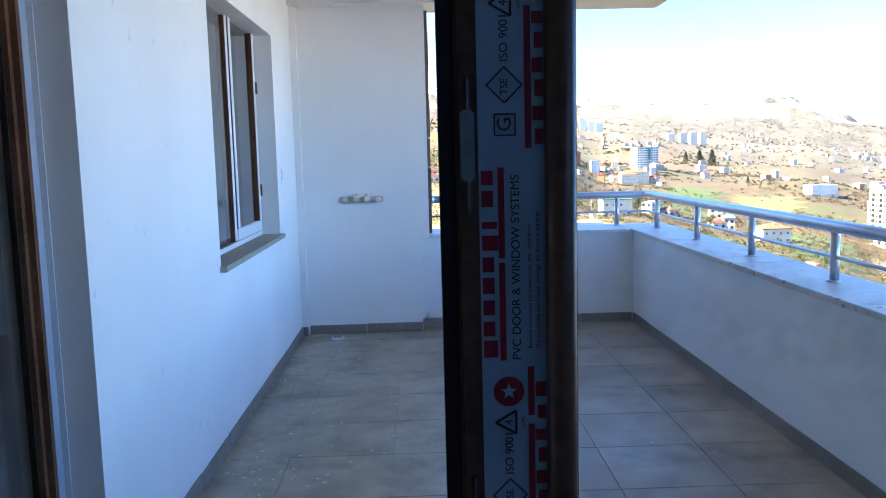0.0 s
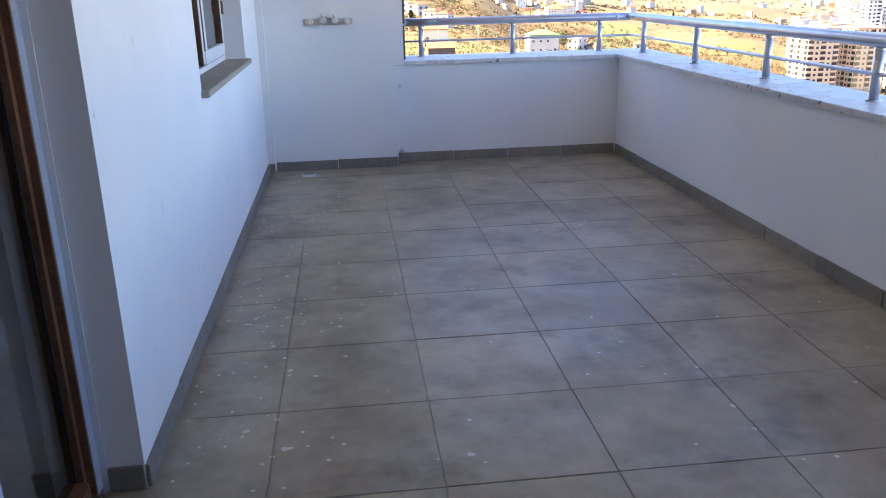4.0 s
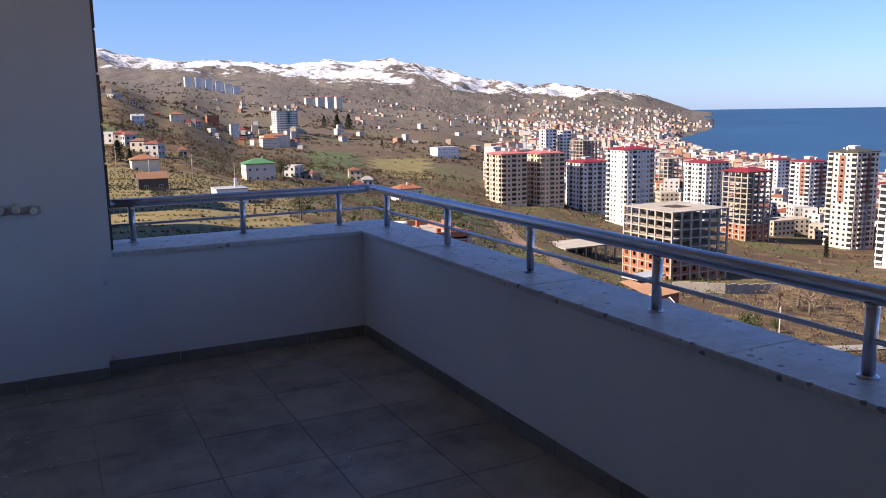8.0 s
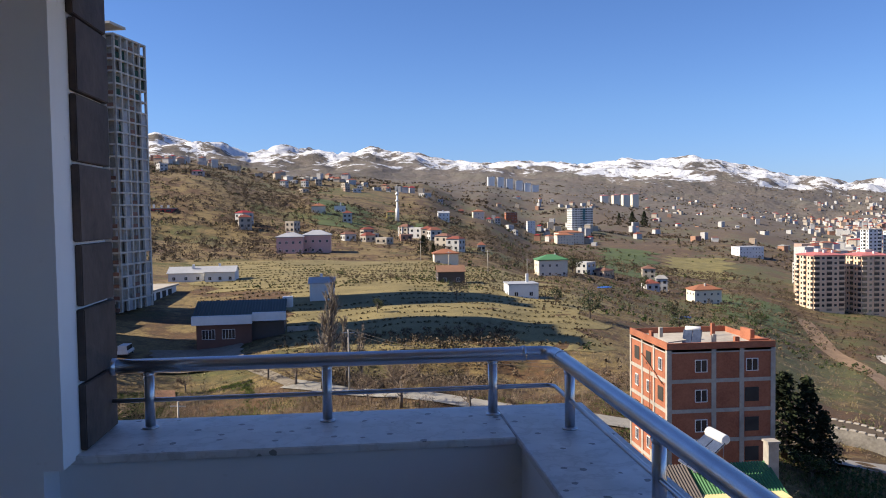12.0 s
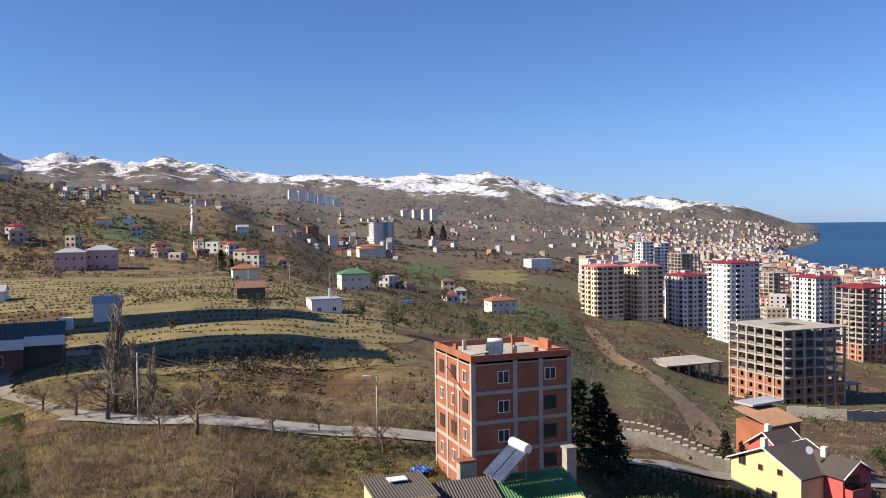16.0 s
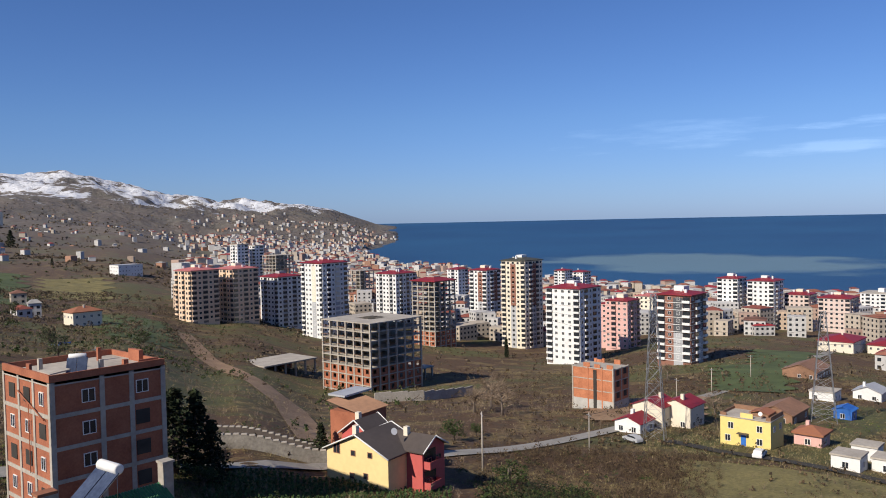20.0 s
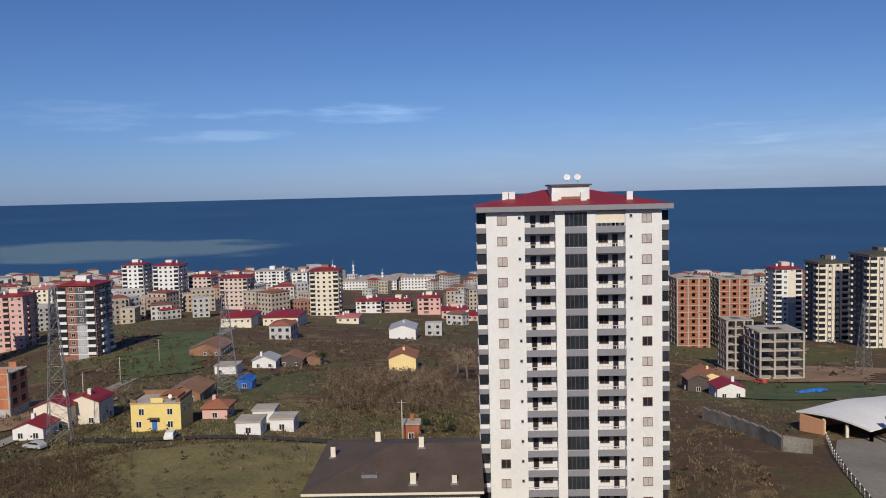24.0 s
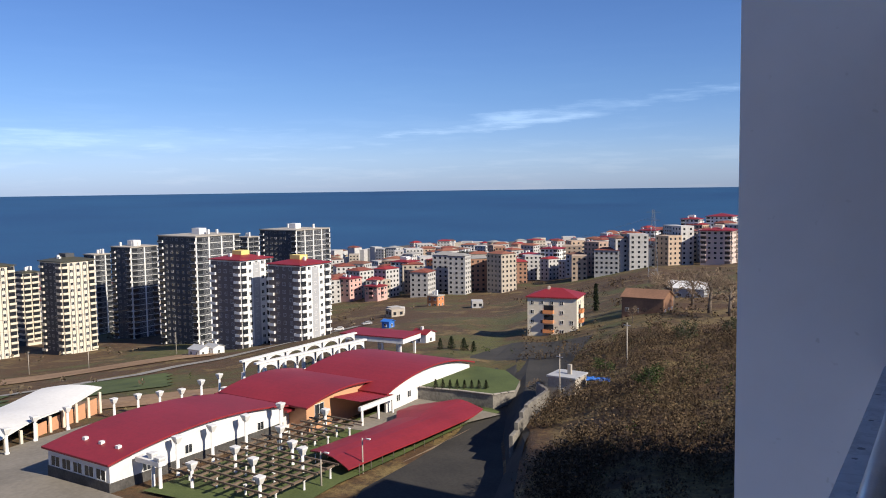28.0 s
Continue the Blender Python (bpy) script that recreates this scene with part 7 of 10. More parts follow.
def wedding_hall():
    t = thing("wedding_hall", pose(0, 0, 0), "white wedding hall with arched dark red roofs", "building")
    xa, xb = 107.3, 123.0
    strip("base_wall", (xa - 0.02, -101.7, -52, xb + 0.02, -65.45, -41.2), DARKSTONE, t)
    bm = bmesh.new()
    arch_wall(bm, xa, -101.8, -65.6, -41.2, -38.2, 1.9)
    arch_wall(bm, xb - 0.4, -101.8, -65.6, -41.2, -38.2, 1.9)
    bm_box(bm, xa + 0.4, -66.0, -41.2, xb - 0.4, -65.6, -38.3)
    bm_box(bm, xa + 0.4, -101.8, -41.2, xb - 0.4, -101.4, -38.3)
    part("wall", bm, P_WHITE, t)
    barrel_roof("roof", xa, xb, -101.8, -65.6, -38.1, 1.9, t, 0.7)
    for k in range(5):
        child("window", win_mesh(2.3, 1.7, FRAME_W, 2), t, pose(xb - 2.0 - k * 2.9, -65.6, -40.2, 0, 0, 180))
    for k in range(3):
        strip("roof_vent", (xa + 2.5 + k * 4.2, -69.6, -37.9, xa + 3.2 + k * 4.2, -68.9, -36.9), P_WHITE, t)
    for y, z in ((-72, -40.4), (-80, -40), (-96, -40.4)):
        child("window", win_mesh(1.5, 1.5), t, pose(xa, y, z, 0, 0, -90))
    # low link and the ochre hall
    strip("link_wall", (108, -112, -46, 122, -101.9, -39.4), P_WHITE, t)
    strip("link_roof", (106.4, -112.4, -39.4, 123, -101.9, -39.0), ROOF_RED, t)
    strip("link_side_roof", (122.9, -124, -39.6, 129, -104.5, -39.2), ROOF_RED, t)
    strip("link_side_wall", (123.2, -123.6, -46, 128.6, -105, -39.6), P_WHITE, t)
    bm = bmesh.new()
    arch_wall(bm, 103.6, -126, -104, -44, -38.4, 1.6)
    bm_box(bm, 104.0, -104.4, -44, 124, -104, -38.5)
    part("wall_ochre", bm, P_OCHRE, t)
    barrel_roof("roof", 103.6, 125, -126, -104, -38.2, 1.6, t, 1.0)
    child("window", win_mesh(2.6, 3.4, FRAME_W, 2), t, pose(103.6, -107.5, -40.2, 0, 0, -90))
    bm = bmesh.new()
    arch_wall(bm, 97.2, -152, -120, -44, -38.6, 2.6)
    bm_box(bm, 97.6, -152, -44, 118, -151.6, -38.7)
    part("wall", bm, P_WHITE, t)
    barrel_roof("roof", 97.2, 121, -152, -120, -38.4, 2.6, t, 0.9)
    for k in range(7):
        child("window", win_mesh(1.2, 1.4), t, pose(97.2, -124 - k * 3.8, -40.4, 0, 0, -90))
    # entrance canopy
    sheet_roof("entry_roof", 96.0, 103.2, -121, -110.5, -38.9, -37.9, ROOF_RED, t, 1.0)
    strip("entry_beam", (95.8, -121.2, -39.7, 96.4, -110.3, -38.9), P_WHITE, t)
    for y in (-120.6, -116, -111):
        bm = bmesh.new()
        bm_tube(bm, [(96.1, y, GARDEN_Z - 1), (96.1, y, -39.4)], 0.25, 10)
        part("entry_column", bm, P_WHITE, t)
P_OCHRE = paint("facade_ochre", (0.62, 0.32, 0.18))
wedding_hall()

def fluted_column(x, y, h, cap=True, z=GARDEN_Z, group="garden columns"):
    t = thing("garden_column", pose(x, y, z), "white plaster garden column with flared top", "column", group)
    def shaft(q):
        bm_tube(q, [(0, 0, -1.5), (0, 0, 0.5), (0, 0, 0.52), (0, 0, h)], [0.42, 0.42, 0.28, 0.25], 12)
    def capital(q):
        v0 = [q.verts.new((sx * 0.3, sy * 0.3, h)) for sx, sy in ((-1, -1), (1, -1), (1, 1), (-1, 1))]
        v1 = [q.verts.new((sx * 0.62, sy * 0.62, h + 0.9)) for sx, sy in ((-1, -1), (1, -1), (1, 1), (-1, 1))]
        v2 = [q.verts.new((sx * 0.62, sy * 0.62, h + 1.15)) for sx, sy in ((-1, -1), (1, -1), (1, 1), (-1, 1))]
        for a, b2 in ((v0, v1), (v1, v2)):
            for i in range(4):
                q.faces.new((a[i], a[(i + 1) % 4], b2[(i + 1) % 4], b2[i]))
        q.faces.new(v2)
        q.faces.new(v0[::-1])
    child("shaft", shared(("shaft", h), [P_WHITE], shaft), t, pose(0, 0, 0))
    if cap:
        child("capital", shared(("capital", h), [P_WHITE], capital), t, pose(0, 0, 0))
    return t
for x, y, h in ((101.5, -70, 5.4), (97.5, -72.5, 4.6), (105.0, -76.0, 6.4), (105, -83, 6.4), (104.6, -90, 6.4), (104.2, -98, 6.6), (103.8, -70.5, 5.6), (91.5, -79, 4.4), (92, -88, 4.4), (84.5, -73.5, 4.6), (88, -86, 4.6), (97, -80.5, 4.8), (98.5, -92, 4.8), (99, -104, 4.8)):
    fluted_column(x, y, h)
for x, y, h in ((144.2, -70.5, 3.8), (149, -78.5, 3.8), (152, -87, 3.6), (152.7, -98, 3.2), (152, -103.4, 3.2), (150, -107.5, 3.2), (146.5, -110.6, 3.4), (143.8, -113.8, 5.0), (146.3, -121.2, 5.0), (140, -117, 3.0)):
    fluted_column(x, y, h, True, ground_z(x, y), "drive columns")

TIMBER = surface("weathered_timber", (0.10, 0.07, 0.048), (0.21, 0.155, 0.11), 0.9, 2.0, 0.3)
def pergola():
    t = thing("pergola", pose(0, 0, GARDEN_Z), "brown timber pergola grid over the garden", "pergola")
    beam_x = shared(("beam_x",), [TIMBER], lambda q: bm_box(q, -10.5, -0.12, 0, 10.5, 0.12, 0.26))
    beam_y = shared(("beam_y",), [TIMBER], lambda q: bm_box(q, -0.2, -17.5, 0, 0.2, 17.5, 0.24))
    beam_short = shared(("beam_short",), [TIMBER], lambda q: bm_box(q, -5.2, -0.12, 0, 5.2, 0.12, 0.26))
    half_y = shared(("half_y",), [TIMBER], lambda q: bm_box(q, -0.2, -8.0, 0, 0.2, 8.0, 0.24))
    for k in range(15):
        y = -72.5 - k * 2.4
        child("cross_beam", beam_x if y > -87 else beam_short, t, pose(92.0 if y > -87 else 97.4, y, 3.75))
    for k in range(9):
        x = 82.3 + k * 2.4
        child("long_beam", beam_y if x > 92 else half_y, t, pose(x, -89.5 if x > 92 else -79.5, 3.5))
    for k in range(4):
        for j in range(6):
            child("post", shared(("pergola_post",), [P_WHITE], lambda q: bm_tube(q, [(0, 0, -1), (0, 0, 0.4), (0, 0, 0.42), (0, 0, 3.2), (0, 0, 3.45)], [0.3, 0.3, 0.2, 0.18, 0.32], 10)), t, pose(82.5 + k * 6.0 if j < 3 else 93 + k * 3.0, -74.5 - j * 5.8, 0))
    strip("gate_beam", (101.0, -70.8, 5.2, 106.5, -69.4, 5.9), P_WHITE, t)
pergola()

def red_canopy():
    t = thing("garden_canopy", pose(0, 0, 0), "long dark red garden canopy on thin posts", "canopy")
    bm = bmesh.new()
    rows = [((91.0, -91.0), (80.5, -88.0)), ((90.5, -98), (80.0, -97)), ((90.0, -106), (79.2, -107)), ((89.6, -113), (78.8, -116)), ((92.5, -117), (78.6, -122)), ((92.0, -122), (79.5, -127.5)), ((88.0, -127), (83.0, -129.5))]
    top, low = [], []
    for (ax, ay), (bx, by) in rows:
        P = [(ax + (bx - ax) * f, ay + (by - ay) * f, -40.7 + 0.75 * math.sin(math.pi * f) - 0.3 * f) for f in (0, 0.2, 0.4, 0.6, 0.8, 1.0)]
        top.append([bm.verts.new(p) for p in P])
        low.append([bm.verts.new((p[0], p[1], p[2] - 0.22)) for p in P])
    for g in (top, low):
        for a, b2 in zip(g, g[1:]):
            for k in range(5):
                bm.faces.new((a[k], a[k + 1], b2[k + 1], b2[k]))
    for k in range(5):
        bm.faces.new((top[0][k], top[0][k + 1], low[0][k + 1], low[0][k]))
        bm.faces.new((top[-1][k], top[-1][k + 1], low[-1][k + 1], low[-1][k]))
    for i in range(len(rows) - 1):
        for e in (0, 5):
            bm.faces.new((top[i][e], top[i + 1][e], low[i + 1][e], low[i][e]))
    part("roof", bm, ROOF_RED, t)
    for k in range(12):
        f = k / 11.0
        for x in (80.4, 89.4):
            bm = bmesh.new()
            bm_tube(bm, [(x, -90.5 - f * 33, GARDEN_Z - 1), (x, -90.5 - f * 33, -40.9)], 0.08, 6)
            part("post", bm, P_WHITE if x > 85 else ROOF_DARK, t)
    for k in range(18):
        strip("fence_panel", (78.3 + 0.02 * k, -126 + k * 2.1, -44.2, 78.42 + 0.02 * k, -124.0 + k * 2.1, -43.0), TIMBER, t)
red_canopy()

def arcade(x0, y0, x1, y1, z, group="white arcades"):
    L = math.hypot(x1 - x0, y1 - y0)
    t = thing("arcade", pose(x0, y0, z, 0, 0, math.degrees(math.atan2(y1 - y0, x1 - x0))), "white open arcade of round arches", "arcade", group)
    n = 6
    w = L / n
    for k in range(n + 1):
        strip("pier", (k * w - 0.3, -0.35, -6, k * w + 0.3, 0.35, 4.0), P_WHITE, t)
    bm = bmesh.new()
    for k in range(n):
        prev = None
        m = 10
        for i in range(m + 1):
            a = math.pi * i / m
            px, pz = (k + 0.5) * w - math.cos(a) * (w / 2 - 0.3), 4.0 + math.sin(a) * (w / 2 - 0.3) * 0.7
            cur = [bm.verts.new((px, yy, zz)) for yy, zz in ((-0.35, pz), (0.35, pz), (0.35, 6.3), (-0.35, 6.3))]
            if prev:
                for q in range(4):
                    bm.faces.new((prev[q], prev[(q + 1) % 4], cur[(q + 1) % 4], cur[q]))
            prev = cur
    part("spandrel", bm, P_WHITE, t)
    strip("cornice", (-0.6, -0.5, 6.3, L + 0.6, 0.5, 6.7), P_WHITE, t)
arcade(131.5, -119, 128, -152, -42.6)
arcade(136, -119, 136, -158, -42.6)

def gate_house():
    t = thing("gate_canopy", pose(138, -172, ground_z(138, -172), 0, 0, 6), "flat red and white gate canopy on white posts", "canopy")
    strip("roof", (-10, -5, 5.2, 10, 5, 6.6), P_WHITE, t)
    strip("roof_top", (-10.2, -5.2, 6.6, 10.2, 5.2, 6.9), ROOF_RED, t)
    for x in (-8.5, -3, 3, 8.5):
        for y in (-4, 4):
            strip("post", (x - 0.3, y - 0.3, -3, x + 0.3, y + 0.3, 5.2), P_WHITE, t)
gate_house()

def white_hall():
    """A low bowed white roof over open bays, brick walled at the back."""
    t = thing("open_hall", pose(0, 0, 0), "open hall with bowed white sheet roof and orange walls", "building")
    back, front = ((159.7, -60.4), (172.1, -93.7)), ((145.2, -67.6), (160.5, -100.5))
    bm = bmesh.new()
    n, m = 14, 8
    top, low = [], []
    for i in range(n + 1):
        f = i / n
        a0 = [back[0][k] + (back[1][k] - back[0][k]) * f for k in (0, 1)]
        b0 = [front[0][k] + (front[1][k] - front[0][k]) * f for k in (0, 1)]
        row = []
        for j in range(m + 1):
            q = j / m
            z = -42.6 + 0.9 * f + 1.0 * math.sin(math.pi * (0.15 + 0.8 * q)) - 0.3 * math.cos(3 * math.pi * f)
            row.append((b0[0] + (a0[0] - b0[0]) * q, b0[1] + (a0[1] - b0[1]) * q, z))
        top.append([bm.verts.new(p) for p in row])
        low.append([bm.verts.new((p[0], p[1], p[2] - 0.3)) for p in row])
    for g in (top, low):
        for a, c in zip(g, g[1:]):
            for j in range(m):
                bm.faces.new((a[j], a[j + 1], c[j + 1], c[j]))
    for e in (0, n):
        for j in range(m):
            bm.faces.new((top[e][j], top[e][j + 1], low[e][j + 1], low[e][j]))
    for i in range(n):
        for e in (0, m):
            bm.faces.new((top[i][e], top[i + 1][e], low[i + 1][e], low[i][e]))
    part("roof", bm, P_WHITE, t)
    for k in range(9):
        f = k / 8
        x, y = 146.0 + 14.2 * f, -68.2 - 31.5 * f
        strip("pier", (x - 0.25, y - 0.25, -50, x + 0.25, y + 0.25, -42.75 + 0.85 * f), P_CREAM, t)
        if 3 <= k < 8:
            x2, y2 = 146.0 + 14.2 * (k + 0.5) / 8 + 0.8, -68.2 - 31.5 * (k + 0.5) / 8
            o = box_part("side_panel", (-1.7, -0.12, -50, 1.7, 0.12, -43.2), P_OCHRE, t)
            o.matrix_world = pose(x2, y2, 0, 0, 0, -65.4)
    for k in range(4):
        f = k / 3
        x, y = 146.0 + 13.0 * f, -68.2 + 6.9 * f
        strip("pier", (x - 0.25, y - 0.25, -50, x + 0.25, y + 0.25, -42.9), P_CREAM, t)
    for x0, y0, x1, y1 in ((153.5, -63.2, 158.5, -60.8), (159.8, -62.0, 171.0, -93.0)):
        L = math.hypot(x1 - x0, y1 - y0)
        o = box_part("wall", (0, -0.2, -50, L, 0.2, -43.0), P_OCHRE, t)
        o.matrix_world = pose(x0, y0, 0, 0, 0, math.degrees(math.atan2(y1 - y0, x1 - x0)))
white_hall()

# ---- walls, roads and paved ground ----
def drape(name, outline, mat, label, category, lift=0.12, step=3.0, kind="structure"):
    """A surface laid on the slope: a strip given by its left and right edge."""
    bm = bmesh.new()
    rows = []
    for (xa, ya), (xb, yb) in outline:
        n = max(2, int(math.hypot(xb - xa, yb - ya) / step))
        rows.append([bm.verts.new((xa + (xb - xa) * k / n, ya + (yb - ya) * k / n, ground_z(xa + (xb - xa) * k / n, ya + (yb - ya) * k / n) + lift)) for k in range(n + 1)])
    for a, b2 in zip(rows, rows[1:]):
        m = max(len(a), len(b2)) - 1
        for k in range(m):
            q = []
            for v in (a[min(k, len(a) - 1)], a[min(k + 1, len(a) - 1)], b2[min(k + 1, len(b2) - 1)], b2[min(k, len(b2) - 1)]):
                if v not in q:
                    q.append(v)
            if len(q) > 2:
                bm.faces.new(q)
    o = part(name, bm, mat)
    return tagged(o, label, category, kind=kind)

def ribbon(name, pts, width, mat, label, category="road", lift=0.25):
    P = []
    for a, b2 in zip(pts, pts[1:]):
        n = max(2, int(math.hypot(b2[0] - a[0], b2[1] - a[1]) / 5))
        P += [(a[0] + (b2[0] - a[0]) * k / n, a[1] + (b2[1] - a[1]) * k / n) for k in range(n)]
    P.append(pts[-1])
    edges = []
    for i, p in enumerate(P):
        d = Vector(P[min(i + 1, len(P) - 1)]) - Vector(P[max(i - 1, 0)])
        d.normalize()
        edges.append(((p[0] - d.y * width / 2, p[1] + d.x * width / 2), (p[0] + d.y * width / 2, p[1] - d.x * width / 2)))
    return drape(name, edges, mat, label, category, lift, 2.0)

ribbon("road", [spot(a, d) for a, d in ((-5.5, 126), (-1.5, 119), (3, 112.5), (8.7, 108), (18.8, 107), (26, 109), (32.9, 113), (38.5, 121), (48.3, 139), (56.6, 164), (60.5, 181), (66, 240), (71, 320), (74, 420))], 4.2, ROADGREY, "pale narrow road winding along the slope")
GRAVEL = surface("trodden_gravel", (0.13, 0.108, 0.082), (0.26, 0.222, 0.175), 0.95, 1.5, 0.15, relief=0.3, dist=0.03)
ribbon("path", [spot(a, d) for a, d in ((-5.2, 125), (-6.6, 133), (-8.0, 143), (-9.5, 153))], 2.2, GRAVEL, "trodden gravel path up to the workshop", "path")
ribbon("lane", [spot(a, d) for a, d in ((63.5, 166), (67, 157), (72.2, 152), (76, 150), (80.2, 149), (86, 151))], 3.0, ASPHALT, "narrow dark lane before the village houses")
ribbon("track", [spot(a, d) for a, d in ((39, 150), (37, 200), (34.5, 260), (31.5, 330), (30, 420))], 8.0, DIRT, "pale dirt track running up the slope")
ribbon("road_lower", [spot(a, d) for a, d in ((108, 250), (118, 262), (126, 268), (134, 300), (141, 340))], 5.0, ROADGREY, "pale road below the tower blocks")
drape("parking", [((46, -76), (70, -72)), ((53, -90), (76, -86)), ((58, -103), (77, -100)), ((62.5, -116), (79, -117)), ((66, -130), (83, -131)), ((71, -143), (88, -141)), ((76, -158), (100, -154)), ((81, -178), (110, -174)), ((88, -204), (114, -204))], ASPHALT, "dark worn asphalt parking ground", "pavement", 0.2)
drape("pavement_yard", [((84, -40), (80, -52)), ((95, -45), (92, -60)), ((105, -49), (103, -65.2)), ((113, -52), (112, -65.4)), ((127, -55), (123, -65.4)), ((140, -59), (124, -80)), ((148, -63), (124.5, -100)), ((150, -80), (130, -104)), ((153, -98), (136, -112))], PAVING, "grey paved yard beside the hall", "pavement", 0.2)
drape("pavement_garden", [((78, -70), (103, -68)), ((80, -85), (103, -84)), ((80, -100), (103, -100)), ((80, -122), (100, -122)), ((78, -132), (96, -140))], TURF, "green turf garden under the pergola", "lawn", 0.5)
drape("pavement_forecourt", [((84, -110), (99, -108)), ((80, -122), (99, -122)), ((77, -130), (97, -131))], PAVING, "pale paved forecourt of the hall", "pavement", 0.7)
SOIL = surface("reddish_soil", (0.10, 0.05, 0.03), (0.22, 0.11, 0.065), 0.95, 2.0, 0.3, relief=0.5, dist=0.06)
for a0, a1, d0, d1, mat, lab in ((66.5, 71.5, 255, 330, TURF, "bright green winter field"), (69, 73, 330, 400, TURF, "bright green winter field"), (109, 118, 210, 262, TURF, "bright green winter field"), (120, 128, 225, 262, TURF, "bright green winter field"), (115, 136, 196, 214, DIRT, "bare brown earth bank"), (107.5, 117, 268, 300, DIRT, "churned orange earth of a building site"), (113, 131, 300, 322, DIRT, "bare brown earth below the towers"), (64.5, 81, 97, 147, MEADOW, "olive winter meadow"), (-14.6, -8.6, 149, 170, GRAVEL, "trodden gravel ground before the workshop"), (-15.2, -13.2, 131, 136, SOIL, "heap of reddish dug soil"), (-3.2, 0.5, 520, 690, TURF, "green field on the far slope"), (17, 20.5, 650, 900, TURF, "green field on the far slope"), (25, 29.4, 330, 420, TURF, "green field on the far slope"), (21.5, 25.5, 640, 860, MEADOW, "olive winter meadow on the far slope"), (91, 99, 110, 175, MEADOW, "olive winter meadow"), (16, 21, 520, 640, TURF, "green field on the far slope"), (2, 6, 560, 620, TURF, "green field on the far slope"), (58, 66, 190, 240, DIRT, "bare brown ploughed field"), (24, 29, 420, 470, TURF, "green field on the far slope")):
    drape("field", [(spot(a0 + min(0.5, (d1 - d0) * 0.008) * math.sin(k * 2.1 + a0), d0 + (d1 - d0) * k / 16), spot(a1 + min(0.6, (d1 - d0) * 0.008) * math.sin(k * 1.7 + d0), d0 + (d1 - d0) * k / 16 + 0.02 * (d1 - d0) * math.sin(k))) for k in range(17)], mat, lab, "field", 0.3, 4.0)

def wall_run(name, pts, h, th, mat, label, cap=None, steps=3.0):
    t = thing(name, pose(pts[0][0], pts[0][1], 0), label, "wall", kind="structure")
    for a, b2 in zip(pts, pts[1:]):
        L = math.hypot(b2[0] - a[0], b2[1] - a[1])
        n = max(1, round(L / steps))
        ang = math.degrees(math.atan2(b2[1] - a[1], b2[0] - a[0]))
        for k in range(n):
            f = (k + 0.5) / n
            x, y = a[0] + (b2[0] - a[0]) * f, a[1] + (b2[1] - a[1]) * f
            g = ground_z(x, y)
            o = box_part("wall_panel", (-L / n / 2, -th / 2, -3, L / n / 2, th / 2, h), mat, t)
            o.matrix_world = pose(x, y, g, 0, 0, ang)
            if cap:
                c = box_part("wall_cap", (-L / n / 2 + 0.15, -th / 2 - 0.06, h, L / n / 2 - 0.15, th / 2 + 0.06, h + 0.18), cap, t)
                c.matrix_world = pose(x, y, g, 0, 0, ang)
wall_run("retaining_wall_road", [(70, 113), (82.2, 101.5), (90, 95)], 2.2, 0.5, STONE, "pale stone retaining wall by the road", CONCRETE, 1.2)
wall_run("embankment_wall", [(76.5, 123.5), (88.5, 109)], 1.4, 0.4, ROOF_DARK, "dark parapet with pale coping stones", CONCRETE, 1.1)
wall_run("yard_wall", [(172, -46), (161, -48.5), (150, -50), (141, -50.5), (138.5, -54.5)], 2.6, 0.6, STONE, "grey rubble stone yard wall", None, 4)
def terrace():
    t = thing("terrace", pose(0, 0, 0), "raised garden terrace behind a grey stone retaining wall", "terrace", kind="structure")
    edge = [(97.0, -131.0), (88.5, -132.6), (80.5, -133.2), (78.0, -138), (81, -146), (88, -153), (97.0, -154)]
    bm = bmesh.new()
    bm_prism(bm, edge[::-1], -50, -39.7)
    part("retaining_wall", bm, STONE, t)
    bm = bmesh.new()
    bm_prism(bm, [(88.6 + (x - 88.6) * 0.985, -141 + (y + 141) * 0.985) for x, y in edge][::-1], -39.75, -39.6)
    part("terrace_top", bm, TURF, t)
    for (ax, ay), (bx, by) in zip(edge[:3], edge[1:4]):
        n = max(2, int(math.hypot(bx - ax, by - ay) / 1.6))
        for k in range(n):
            o = box_part("coping_stone", (-0.75, -0.25, 0, 0.75, 0.25, 0.18), CONCRETE, t)
            o.matrix_world = pose(ax + (bx - ax) * (k + 0.5) / n, ay + (by - ay) * (k + 0.5) / n, -39.7, 0, 0, math.degrees(math.atan2(by - ay, bx - ax)))
terrace()
wall_run("hut_wall", [(71, -134), (66, -128), (64.5, -118), (62, -106)], 3.0, 0.6, STONE, "ruined grey stone wall below the hut", None, 3)
